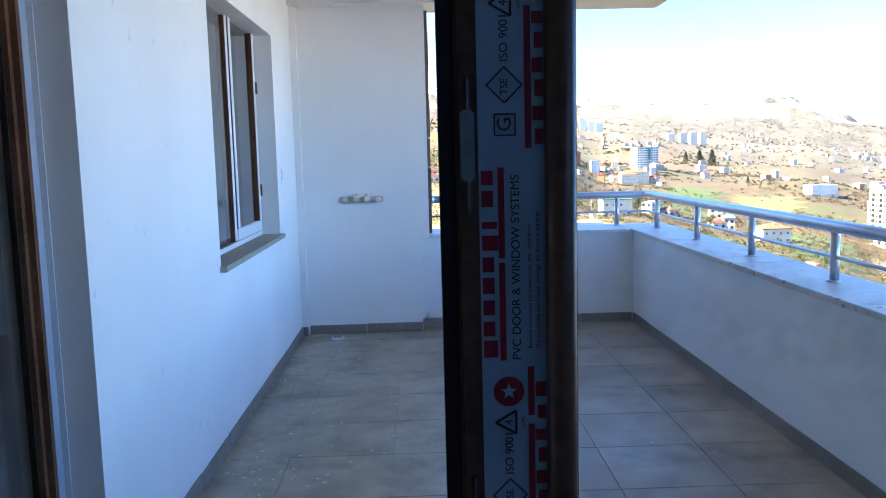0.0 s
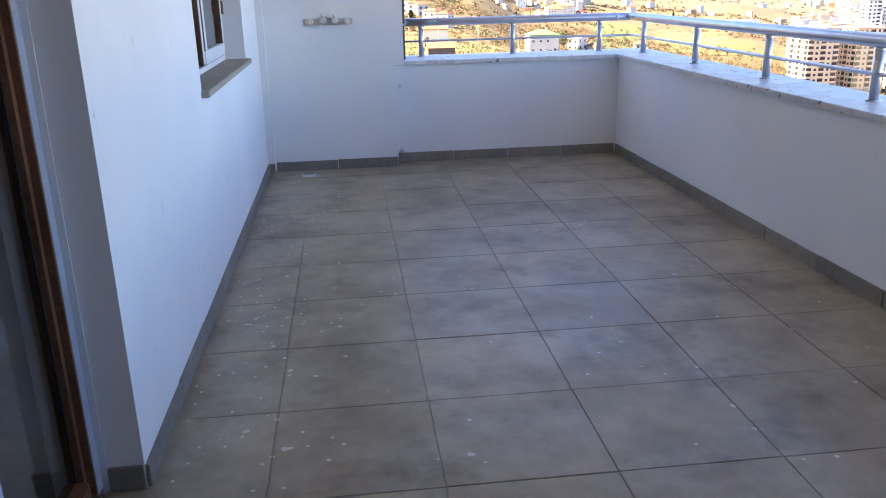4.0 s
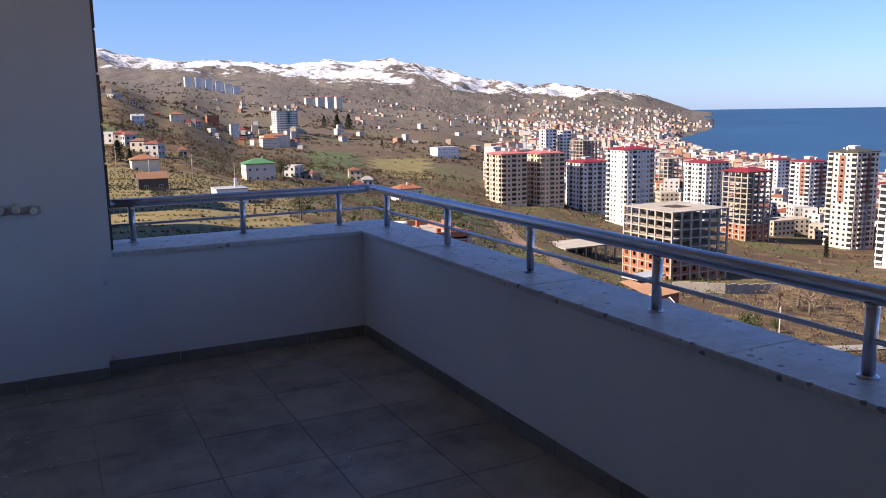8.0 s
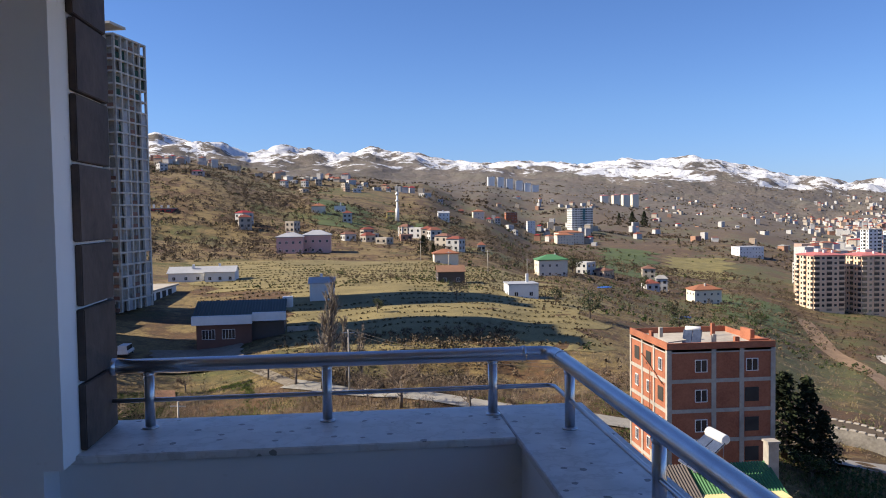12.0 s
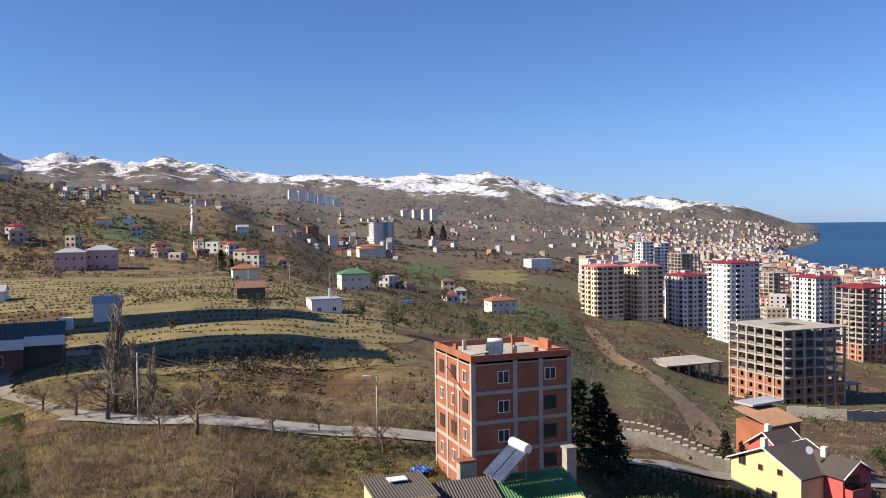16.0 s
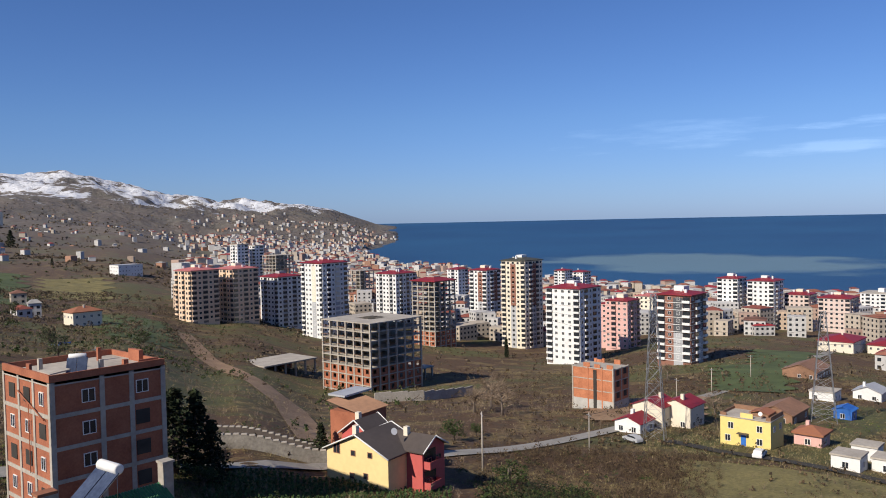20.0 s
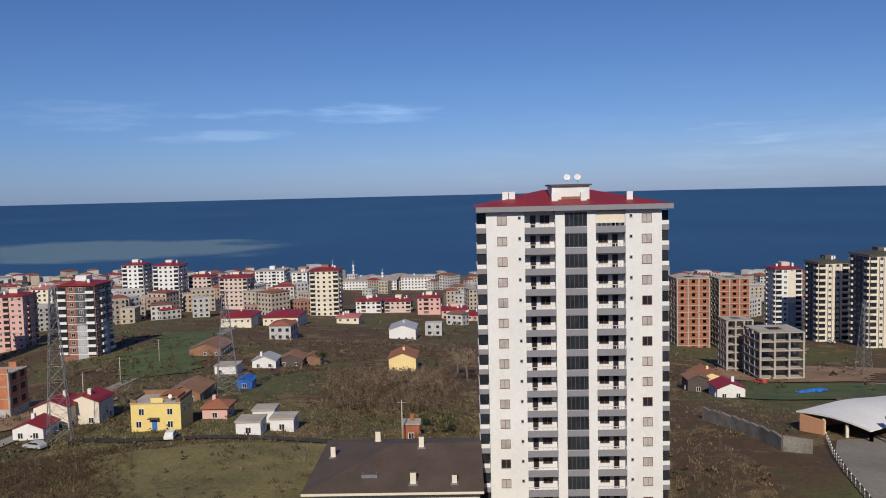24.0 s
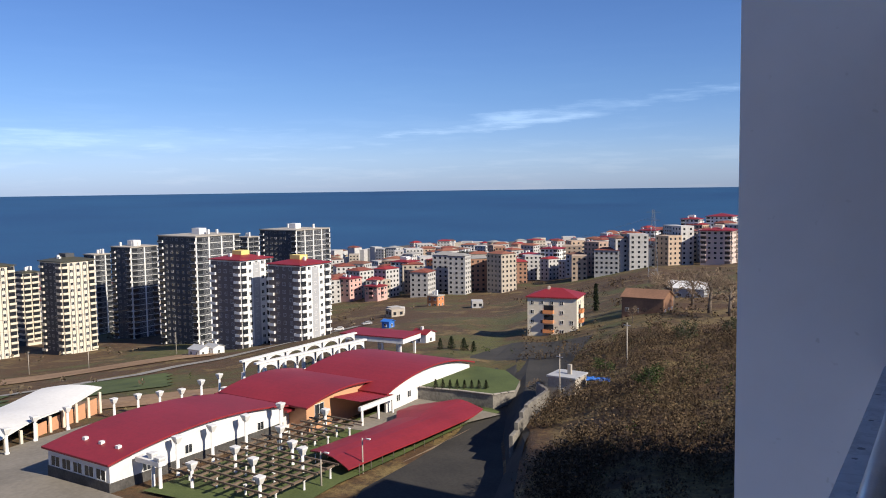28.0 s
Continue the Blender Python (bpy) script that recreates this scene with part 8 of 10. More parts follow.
def yard_fence(pts):
    t = thing("yard_fence", pose(0, 0, 0), "dark rail fence with white posts along the yard", "fence")
    for a, b2 in zip(pts, pts[1:]):
        n = max(1, round(math.hypot(b2[0] - a[0], b2[1] - a[1]) / 2.4))
        prev = None
        for k in range(n + 1):
            x, y = a[0] + (b2[0] - a[0]) * k / n, a[1] + (b2[1] - a[1]) * k / n
            z = ground_z(x, y)
            if k < n:
                child("post", shared(("fence_post",), [P_WHITE], lambda q: bm_tube(q, [(0, 0, -0.5), (0, 0, 1.05), (0, 0, 1.12), (0, 0, 1.25)], [0.09, 0.08, 0.12, 0.05], 8)), t, pose(x, y, z))
            if prev:
                for h in (0.35, 0.9):
                    bm = bmesh.new()
                    bm_tube(bm, [(prev[0], prev[1], prev[2] + h), (x, y, z + h)], 0.035, 5)
                    part("rail", bm, GALV, t)
            prev = (x, y, z)
yard_fence([(150, -62), (138, -57.6), (127, -54.2), (113, -51.2), (104, -47.8), (94, -43.5)])
wall_run("concrete_wall", [spot(43, 240), spot(46.5, 245), spot(50, 262)], 3.0, 0.5, CONCRETE, "low concrete wall on the building site", None, 5)

def site_shed(az, d, w, dep, h):
    x, y = spot(az, d)
    t = thing("concrete_deck", pose(x, y, ground_z(x, y) - 0.5), "flat concrete deck on short columns", "building", "building site decks")
    strip("roof_slab", (-w / 2, -dep / 2, h, w / 2, dep / 2, h + 0.5), CONCRETE, t)
    for i in range(6):
        for j in (-1, 1):
            strip("column", (-w / 2 + 0.4 + i * (w - 1.4) / 5, j * (dep / 2 - 0.8) - 0.3, -2, -w / 2 + 1.0 + i * (w - 1.4) / 5, j * (dep / 2 - 0.8) + 0.3, h), CONCRETE, t)
    strip("back_wall", (-w / 2 + 0.5, dep / 2 - 1.6, -2, w / 2 - 0.5, dep / 2 - 1.4, h), BRICK, t)
site_shed(36.3, 330, 26, 18, 3.6)
site_shed(45.0, 330, 22, 16, 4.2)

# ---- masts, poles, minarets ----
def bar(bm, a, b2, r=0.09, n=4):
    bm_tube(bm, [a, b2], r, n, False)

def pylon(az, d, h, base, group="power pylons"):
    x, y = spot(az, d)
    t = thing("pylon", pose(x, y, ground_z(x, y) - 0.3, 0, 0, 20), "grey steel lattice power mast", "pylon", group)
    def half(z):
        return base / 2 * (1 - z / h) + 0.45 * (z / h)
    for sx, sy in ((-1, -1), (1, -1), (1, 1), (-1, 1)):
        bm = bmesh.new()
        bar(bm, (sx * half(0), sy * half(0), 0), (sx * half(h), sy * half(h), h), 0.075)
        part("leg", bm, GALV, t)
    n = 10
    for k in range(n):
        z0, z1 = h * k / n, h * (k + 1) / n
        bm = bmesh.new()
        c = [(-1, -1), (1, -1), (1, 1), (-1, 1)]
        for i in range(4):
            p, q = c[i], c[(i + 1) % 4]
            bar(bm, (p[0] * half(z0), p[1] * half(z0), z0), (q[0] * half(z1), q[1] * half(z1), z1), 0.035)
            bar(bm, (q[0] * half(z0), q[1] * half(z0), z0), (p[0] * half(z1), p[1] * half(z1), z1), 0.035)
            bar(bm, (p[0] * half(z1), p[1] * half(z1), z1), (q[0] * half(z1), q[1] * half(z1), z1), 0.03)
        part("lattice_bay", bm, GALV, t)
    for z in (h * 0.72, h * 0.84, h * 0.96):
        bm = bmesh.new()
        bar(bm, (-3.4, 0, z), (3.4, 0, z), 0.06)
        bar(bm, (-3.4, 0, z), (0, 0, z + 1.2), 0.035)
        bar(bm, (3.4, 0, z), (0, 0, z + 1.2), 0.035)
        part("cross_arm", bm, GALV, t)
    return t
pylon(62.7, 168, 30, 4.2)
pylon(73.4, 205, 26, 5.5)
pylon(116.5, 300, 24, 4)
pylon(161.8, 420, 34, 5)

def pole(az, d, h, lamp=False, mat=None):
    x, y = spot(az, d)
    t = thing("street_lamp" if lamp else "utility_pole", pose(x, y, ground_z(x, y) - 0.3), "grey street lamp on a tall pole" if lamp else "pale concrete utility pole by the road", "street lamp" if lamp else "pole", "street lamps" if lamp else "utility poles")
    child("shaft", shared(("pole_shaft", h), [mat or CONCRETE], lambda q: bm_tube(q, [(0, 0, -1), (0, 0, h)], [0.16, 0.10], 8)), t, pose(0, 0, 0))
    if lamp:
        child("lamp_head", shared(("lamp_head", h), [P_WHITE], lambda q: (bm_tube(q, [(0, 0, h - 0.4), (-0.8, 0.1, h + 0.1), (-1.3, 0.15, h + 0.1)], [0.05, 0.05, 0.05], 6), bm_box(q, -1.7, 0.0, h, -1.1, 0.3, h + 0.18))), t, pose(0, 0, 0))
    else:
        child("cross_arm", shared(("pole_arm", h), [GALV], lambda q: bm_box(q, -0.9, -0.06, h - 0.6, 0.9, 0.06, h - 0.48)), t, pose(0, 0, 0, 0, 0, az))
POLES = ((14.9, 101, 9.5, True), (50.6, 128, 10, False), (58.2, 150, 8, False), (85.5, 150, 9, False), (-1.2, 118, 10, False), (-13.2, 92, 9.5, False), (24.5, 175, 8, False), (64.2, 215, 8, False), (66.5, 250, 8, False), (69, 290, 8, False), (6.2, 268, 9, False), (9.0, 290, 9, False), (11.8, 285, 9, False), (4.2, 330, 9, False), (119.5, 330, 9, False), (123, 320, 9, False), (128.5, 330, 9, False), (155.3, 150, 9, False), (160.0, 165, 9, False), (147.2, 92, 6, True), (138, 118, 6, True), (141, 124, 6, True))
for q in POLES:
    pole(*q)
def wires():
    t = thing("power_lines", pose(0, 0, 0), "thin dark overhead wires between poles", "cable")
    def span(a, b2, sag, name="wire"):
        bm = bmesh.new()
        A, B = Vector(a), Vector(b2)
        bm_tube(bm, [A.lerp(B, k / 10) - Vector((0, 0, sag * 4 * (k / 10) * (1 - k / 10))) for k in range(11)], 0.03, 4, False)
        part(name, bm, ROOF_DARK, t)
    def head(az, d, h):
        x, y = spot(az, d)
        return x, y, ground_z(x, y) + h
    seq = [head(-13.2, 92, 8.6), head(-1.2, 118, 9.2), head(14.9, 101, 8.2)]
    for a, b2 in zip(seq, seq[1:]):
        for o in (0, 0.5):
            span((a[0], a[1], a[2] + o), (b2[0], b2[1], b2[2] + o), 1.2)
    seq = [head(50.6, 128, 9.2), head(58.2, 150, 7.2), head(64.2, 215, 7.2), head(66.5, 250, 7.2), head(69, 290, 7.2)]
    for a, b2 in zip(seq, seq[1:]):
        span(a, b2, 1.0)
    for z in (21, 25, 28.5):
        a, b2 = head(62.7, 168, z), head(73.4, 205, z - 3)
        span(a, b2, 2.5)
        span(head(52, 420, 30 + z / 3), a, 5)
        span(b2, head(95, 420, 40), 5)
    for z in (18, 22):
        span(head(100, 380, 22), head(116.5, 300, z), 3)
        span(head(116.5, 300, z), head(161.8, 420, z + 8), 8)
wires()

def minaret(az, d, top):
    x, y = spot(az, d)
    g = ground_z(x, y)
    h = top - g
    t = thing("minaret", pose(x, y, g), "slender white minaret with pointed top", "minaret", "minarets")
    bm = bmesh.new()
    bm_tube(bm, [(0, 0, 0), (0, 0, h * 0.35), (0, 0, h * 0.36), (0, 0, h * 0.8)], [1.5, 1.4, 0.85, 0.75], 12)
    part("shaft", bm, P_WHITE, t)
    for z in (0.55, 0.72):
        bm = bmesh.new()
        bm_tube(bm, [(0, 0, h * z - 0.8), (0, 0, h * z), (0, 0, h * z + 1.0)], [0.85, 1.35, 1.35], 12)
        part("gallery", bm, P_WHITE, t)
    bm = bmesh.new()
    bm_tube(bm, [(0, 0, h * 0.8), (0, 0, h * 0.97), (0, 0, h)], [0.9, 0.12, 0.05], 12)
    part("spire", bm, ROOF_GREY, t)
minaret(80.9, 905, -70)
minaret(82.35, 905, -71)
minaret(81.1, 880, -82)
minaret(84.4, 860, -78)
minaret(2.6, 640, 25)

# ---- parked cars ----
RUBBER = surface("tyre_rubber", (0.012, 0.012, 0.012), (0.03, 0.03, 0.03), 0.9, 20)
def car(az, d, turn, paint_mat, label, van=False):
    x, y = spot(az, d)
    t = thing("parked_van" if van else "parked_car", pose(x, y, ground_z(x, y) + (0.28 if d > 160 else 0.1), 0, 0, turn), label, "van" if van else "car", "parked cars")
    L, W = (4.9, 1.9) if van else (4.3, 1.72)
    side = [(-L / 2, 0.35), (L / 2, 0.35), (L / 2, 0.75), (L / 2 - 0.9, 0.95), (-L / 2 + 0.1, 1.0), (-L / 2, 0.8)]
    top = [(L / 2 - 1.0, 0.96), (L / 2 - 1.7, 1.45), (-L / 2 + 0.75, 1.47), (-L / 2 + 0.12, 1.0)]
    if van:
        side = [(-L / 2, 0.4), (L / 2, 0.4), (L / 2, 0.9), (L / 2 - 0.6, 1.1), (-L / 2, 1.1)]
        top = [(L / 2 - 0.65, 1.11), (L / 2 - 1.3, 2.0), (-L / 2 + 0.02, 2.05), (-L / 2, 1.11)]
    for name, prof, w, mat in (("body", side, W, paint_mat), ("cabin", top, W * 0.88, paint_mat)):
        bm = bmesh.new()
        lo, hi = [bm.verts.new((px, -w / 2, pz)) for px, pz in prof], [bm.verts.new((px, w / 2, pz)) for px, pz in prof]
        bm.faces.new(lo)
        bm.faces.new(hi[::-1])
        for i in range(len(prof)):
            j = (i + 1) % len(prof)
            bm.faces.new((lo[i], lo[j], hi[j], hi[i]))
        part(name, bm, mat, t, bevel=0.05)
    for sy in (-1, 1):
        bm = bmesh.new()
        w = W * 0.44 + 0.012
        q = [(top[0][0] - 0.15, 1.02), (top[1][0] - 0.05, top[1][1] - 0.08), (top[2][0] + 0.1, top[2][1] - 0.08), (top[3][0] + 0.2, 1.04)]
        bm.faces.new([bm.verts.new((px, sy * w, pz)) for px, pz in q])
        part("side_window", bm, PANE, t)
        for px in (-L * 0.31, L * 0.31):
            bm = bmesh.new()
            bm_tube(bm, [(px, sy * W * 0.40, 0.32), (px, sy * W * 0.505, 0.32)], 0.32, 14)
            wheel = part("wheel", bm, RUBBER, t)
            bm = bmesh.new()
            bm_tube(bm, [(px, sy * W * 0.506, 0.32), (px, sy * W * 0.515, 0.32)], 0.19, 10)
            part("rim", bm, GALV, wheel)
    bm = bmesh.new()
    a, b2 = top[0], top[1]
    bm.faces.new([bm.verts.new(p) for p in ((a[0] + 0.0, -W * 0.38, a[1] + 0.08), (a[0] + 0.0, W * 0.38, a[1] + 0.08), (b2[0] + 0.06, W * 0.38, b2[1] - 0.05), (b2[0] + 0.06, -W * 0.38, b2[1] - 0.05))])
    part("windscreen", bm, PANE, t)
car(-16.2, 165, 90, P_WHITE, "white delivery van parked on the bare ground", True)
car(69.5, 155, 8, P_WHITE, "white pickup parked beside the yellow house")
car(114.6, 424, 15, P_WHITE, "white car parked at the tower's foot")
car(110.3, 260, 30, P_RED, "dark red car parked by the huts")
car(61.2, 163, 70, P_GREY, "grey car parked by the red roofed house")
car(139.6, 330, 40, P_WHITE, "white car parked by the tower blocks")
car(141.6, 337, 60, P_GREY, "silver car parked by the gate")
tx, ty = spot(158.0, 153)
tarp("tarp", tx, ty, ground_z(tx, ty) + 0.9, 4.5, 2.6, P_BLUE, "blue tarpaulin beside the ruined hut", 20)

# ---- plants and the far town ----
def island_mat(name, stops, rough=0.9, constant=False):
    """Colour picked at random for each loose piece of a mesh."""
    m, nt, b = node_mat(name)
    g = nt.nodes.new("ShaderNodeNewGeometry")
    c = ramp(nt, g.outputs["Random Per Island"], stops)
    if constant:
        c.node.color_ramp.interpolation = "CONSTANT"
    n = tex_noise(nt, g.outputs["Position"], 0.6, 4)
    c = mix_rgb(nt, calc(nt, "MULTIPLY", n, 0.5), c, (0.02, 0.02, 0.02))
    nt.links.new(c, b.inputs["Base Color"])
    b.inputs["Roughness"].default_value = rough
    b.inputs["Specular IOR Level"].default_value = 0.2
    return m

TWIG = island_mat("bare_twigs", [(0, (0.10, 0.070, 0.050)), (1, (0.44, 0.33, 0.235))])
PALE_TWIG = island_mat("pale_poplar_twigs", [(0, (0.20, 0.16, 0.12)), (1, (0.46, 0.38, 0.30))])
BARK = surface("grey_brown_bark", (0.07, 0.055, 0.045), (0.20, 0.16, 0.13), 0.95, 12.0, 1.5, dist=0.02)
SCRUB = island_mat("dry_brown_scrub", [(0, (0.030, 0.021, 0.012)), (0.5, (0.095, 0.062, 0.036)), (1, (0.22, 0.155, 0.09))])
STRAW = island_mat("dry_straw_grass", [(0, (0.13, 0.10, 0.045)), (0.6, (0.28, 0.225, 0.11)), (1, (0.42, 0.35, 0.19))])
GREENGRASS = island_mat("green_grass_blades", [(0, (0.05, 0.085, 0.016)), (1, (0.17, 0.22, 0.05))])
EVERGREEN = island_mat("dark_evergreen_leaves", [(0, (0.0080, 0.0144, 0.0064)), (0.7, (0.0240, 0.0384, 0.0144)), (1, (0.0560, 0.0680, 0.0240))])
OLIVE = island_mat("olive_green_leaves", [(0, (0.035, 0.045, 0.022)), (1, (0.12, 0.135, 0.07))])
LEAFY = island_mat("green_bush_leaves", [(0, (0.0200, 0.0360, 0.0096)), (0.7, (0.0480, 0.0800, 0.0200)), (1, (0.1040, 0.1280, 0.0400))])
CABBAGE = island_mat("green_crop_leaves", [(0, (0.025, 0.055, 0.016)), (1, (0.10, 0.17, 0.055))])
WOODS = island_mat("bare_winter_woods", [(0, (0.055, 0.043, 0.028)), (0.6, (0.15, 0.112, 0.075)), (1, (0.25, 0.19, 0.125))])
TOWNWALL = island_mat("town_walls", [(0, (0.58, 0.57, 0.56)), (0.34, (0.55, 0.48, 0.40)), (0.60, (0.50, 0.36, 0.30)), (0.68, (0.56, 0.43, 0.33)), (0.76, (0.64, 0.63, 0.62)), (0.95, (0.46, 0.26, 0.18))], constant=True)
TOWNROOF = island_mat("town_roofs", [(0, (0.28, 0.085, 0.065)), (0.35, (0.33, 0.13, 0.09)), (0.55, (0.24, 0.12, 0.09)), (0.70, (0.38, 0.37, 0.36)), (0.86, (0.36, 0.04, 0.05))], constant=True)

class Cloud:
    """Loose little faces gathered into one mesh."""
    def __init__(self, seed):
        self.v, self.f, self.mi, self.r = [], [], [], random.Random(seed)

    def face(self, pts, mi=0):
        o = len(self.v)
        self.v += pts
        self.f.append(tuple(range(o, o + len(pts))))
        self.mi.append(mi)

    def leaf(self, c, s, mi=0, flat=1.0):
        g = self.r.gauss
        a = Vector((g(0, 1), g(0, 1), g(0, flat))).normalized() * s
        b2 = a.cross(Vector((g(0, 1), g(0, 1), g(0, 1)))).normalized() * s * self.r.uniform(0.4, 0.8)
        c = Vector(c)
        self.face([tuple(c - a), tuple(c + b2), tuple(c + a), tuple(c - b2)], mi)

    def bush(self, x, y, z, w, h, n, s, mi=0):
        """A clump of leaves, denser towards its shell, uneven outline."""
        r = self.r
        lobes = [(r.uniform(-0.5, 0.5) * w, r.uniform(-0.5, 0.5) * w, r.uniform(0.35, 0.75) * h, r.uniform(0.45, 0.8)) for _ in range(4)]
        for _ in range(n):
            lx, ly, lz, k = r.choice(lobes)
            d = Vector((r.gauss(0, 1), r.gauss(0, 1), r.gauss(0, 1))).normalized() * r.uniform(0.6, 1.0) * k
            self.leaf((x + lx + d.x * w * 0.6, y + ly + d.y * w * 0.6, z + max(0.1, lz + d.z * h * 0.5)), s * r.uniform(0.6, 1.4), mi)

    def stems(self, x, y, z, w, h, n, t, mi=0):
        """A fan of bare stems, each forked once."""
        r = self.r
        for _ in range(n):
            a = r.uniform(0, 6.283)
            rad = w * r.random() ** 0.6
            hh = h * r.uniform(0.5, 1.0)
            b = Vector((x + r.gauss(0, 0.15) * w, y + r.gauss(0, 0.15) * w, z - 0.1))
            m = b + Vector((math.cos(a) * rad * 0.3 + r.gauss(0, 0.06) * h, math.sin(a) * rad * 0.3 + r.gauss(0, 0.06) * h, hh * r.uniform(0.35, 0.6)))
            e = Vector((-math.sin(a), math.cos(a), 0)) * t * 0.6
            self.face([tuple(b - e), tuple(b + e), tuple(m + e * 0.6), tuple(m - e * 0.6)], mi)
            for k in range(3):
                tip = m + Vector((math.cos(a) * rad * 0.5 + r.gauss(0, 0.22) * h, math.sin(a) * rad * 0.5 + r.gauss(0, 0.22) * h, hh * r.uniform(0.1, 0.5)))
                self.face([tuple(m - e * 0.6), tuple(m + e * 0.6), tuple(tip)], mi)

    def blades(self, x, y, z, w, h, n, t, mi=0):
        r = self.r
        for _ in range(n):
            a = r.uniform(0, 6.283)
            bx, by = x + r.gauss(0, w * 0.4), y + r.gauss(0, w * 0.4)
            ex, ey = -math.sin(a) * t, math.cos(a) * t
            self.face([(bx - ex, by - ey, z - 0.05), (bx + ex, by + ey, z - 0.05), (bx + r.gauss(0, w * 0.35), by + r.gauss(0, w * 0.35), z + h * r.uniform(0.5, 1.0))], mi)

    def mesh(self, name, mats):
        me = bpy.data.meshes.new(name)
        me.from_pydata(self.v, [], self.f)
        for m in mats:
            me.materials.append(m)
        me.polygons.foreach_set("material_index", self.mi)
        return me

    def stuff(self, name, mats, label, category):
        return tagged(new(name, self.mesh(name, mats)), label, category, kind="stuff")

# -- single trees --
def limb_tree(seed, kind):
    """Trunk and branches one metre high, to be scaled; returns trunk and crown meshes."""
    r = random.Random(seed)
    trunk, crown = bmesh.new(), Cloud(seed)

    def twig(a, b2, ra, rb):
        d = (b2 - a).normalized()
        s = d.cross(Vector((0.3, 0.2, 1))).normalized()
        u = d.cross(s)
        k = [(s, 0), (s * -0.5 + u * 0.87, 0), (s * -0.5 - u * 0.87, 0)]
        lo, hi = [tuple(a + q[0] * ra) for q in k], [tuple(b2 + q[0] * rb) for q in k]
        o = len(crown.v)
        crown.v += lo + hi
        for i in range(3):
            crown.f.append((o + i, o + (i + 1) % 3, o + 3 + (i + 1) % 3, o + 3 + i))
            crown.mi.append(0)

    def grow(p, d, L, rad, depth):
        if depth == 0 or L < 0.02:
            return
        mid = p + d * L * 0.5 + Vector((r.gauss(0, 1), r.gauss(0, 1), r.gauss(0, 1))) * L * 0.05
        e = p + d * L
        twig(p, mid, rad, rad * 0.8)
        twig(mid, e, rad * 0.8, rad * 0.6)
        for k in range(4 if depth > 1 else 2):
            spread = 0.2 if kind == "poplar" else 0.75
            nd = (d + Vector((r.gauss(0, spread), r.gauss(0, spread), r.gauss(0.12, spread * 0.6)))).normalized()
            at = e if k == 0 else p + d * L * r.uniform(0.4, 1.0)
            grow(at, nd, L * r.uniform(0.55, 0.8), rad * 0.55, depth - 1)

    H = {"bare": 0.5, "poplar": 0.9, "orchard": 0.35}[kind]
    bend = Vector((r.gauss(0, 0.03), r.gauss(0, 0.03), 0))
    rt = 0.018 if kind == "poplar" else 0.028
    pts = [bend * k * k + Vector((0, 0, H * k)) for k in (0, 0.33, 0.66, 1)]
    pts[0] = Vector((0, 0, -0.06))
    bm_tube(trunk, pts, [rt * 1.2, rt, rt * 0.8, rt * 0.45], 7)
    n = 46 if kind == "poplar" else 11
    for k in range(n):
        f = r.uniform(0.12 if kind == "poplar" else 0.35, 1.0)
        p = bend * f * f + Vector((0, 0, H * f))
        a = r.uniform(0, 6.283)
        up = 3.2 if kind == "poplar" else r.uniform(0.35, 1.2)
        d = Vector((math.cos(a), math.sin(a), up)).normalized()
        L = (0.15 if kind == "poplar" else 0.27) * (1.15 - 0.5 * f)
        grow(p, d, L, rt * 0.42, 3 if kind == "poplar" else 4)
    return to_mesh(trunk, "trunk", BARK), crown.mesh("crown", [PALE_TWIG if kind == "poplar" else TWIG])

def leaf_tree(seed, kind):
    r = random.Random(seed)
    trunk, c = bmesh.new(), Cloud(seed)
    bm_tube(trunk, [(0, 0, -0.06), (0.01, 0, 0.3), (0, 0.01, 0.75)], [0.035, 0.028, 0.01], 7)
    if kind in ("conifer", "cypress"):
        w = 0.34 if kind == "conifer" else 0.10
        for i in range(64):
            z = 0.05 + 0.93 * (i / 64) ** 0.9
            k = (1 - z) ** 0.75 * w * r.uniform(0.65, 1.15) + 0.015
            a = i * 2.4
            bm_tube(trunk, [(0, 0, z), (math.cos(a) * k * 0.8, math.sin(a) * k * 0.8, z - 0.02)], [0.006, 0.002], 3)
            for j in range(24):
                f = r.uniform(0.25, 1.0)
                c.leaf((math.cos(a) * k * f + r.gauss(0, 0.022), math.sin(a) * k * f + r.gauss(0, 0.022), z - 0.035 * f + r.gauss(0, 0.014)), 0.03, 0, 0.5)
    else:
        for i in range(13):
            a, k = r.uniform(0, 6.283), r.uniform(0.1, 0.36)
            q = Vector((math.cos(a) * k, math.sin(a) * k, r.uniform(0.35, 0.86)))
            bm_tube(trunk, [(0, 0, 0.25), tuple(q * 0.6 + Vector((0, 0, 0.1))), tuple(q)], [0.015, 0.010, 0.004], 4)
            for j in range(60):
                d = Vector((r.gauss(0, 1), r.gauss(0, 1), r.gauss(0, 0.8))).normalized() * r.uniform(0.4, 1) * 0.17
                c.leaf(q + d, 0.032)
    mat = {"conifer": EVERGREEN, "cypress": EVERGREEN, "olive": OLIVE, "leafy": LEAFY}[kind]
    return to_mesh(trunk, "trunk", BARK), c.mesh("crown", [mat])

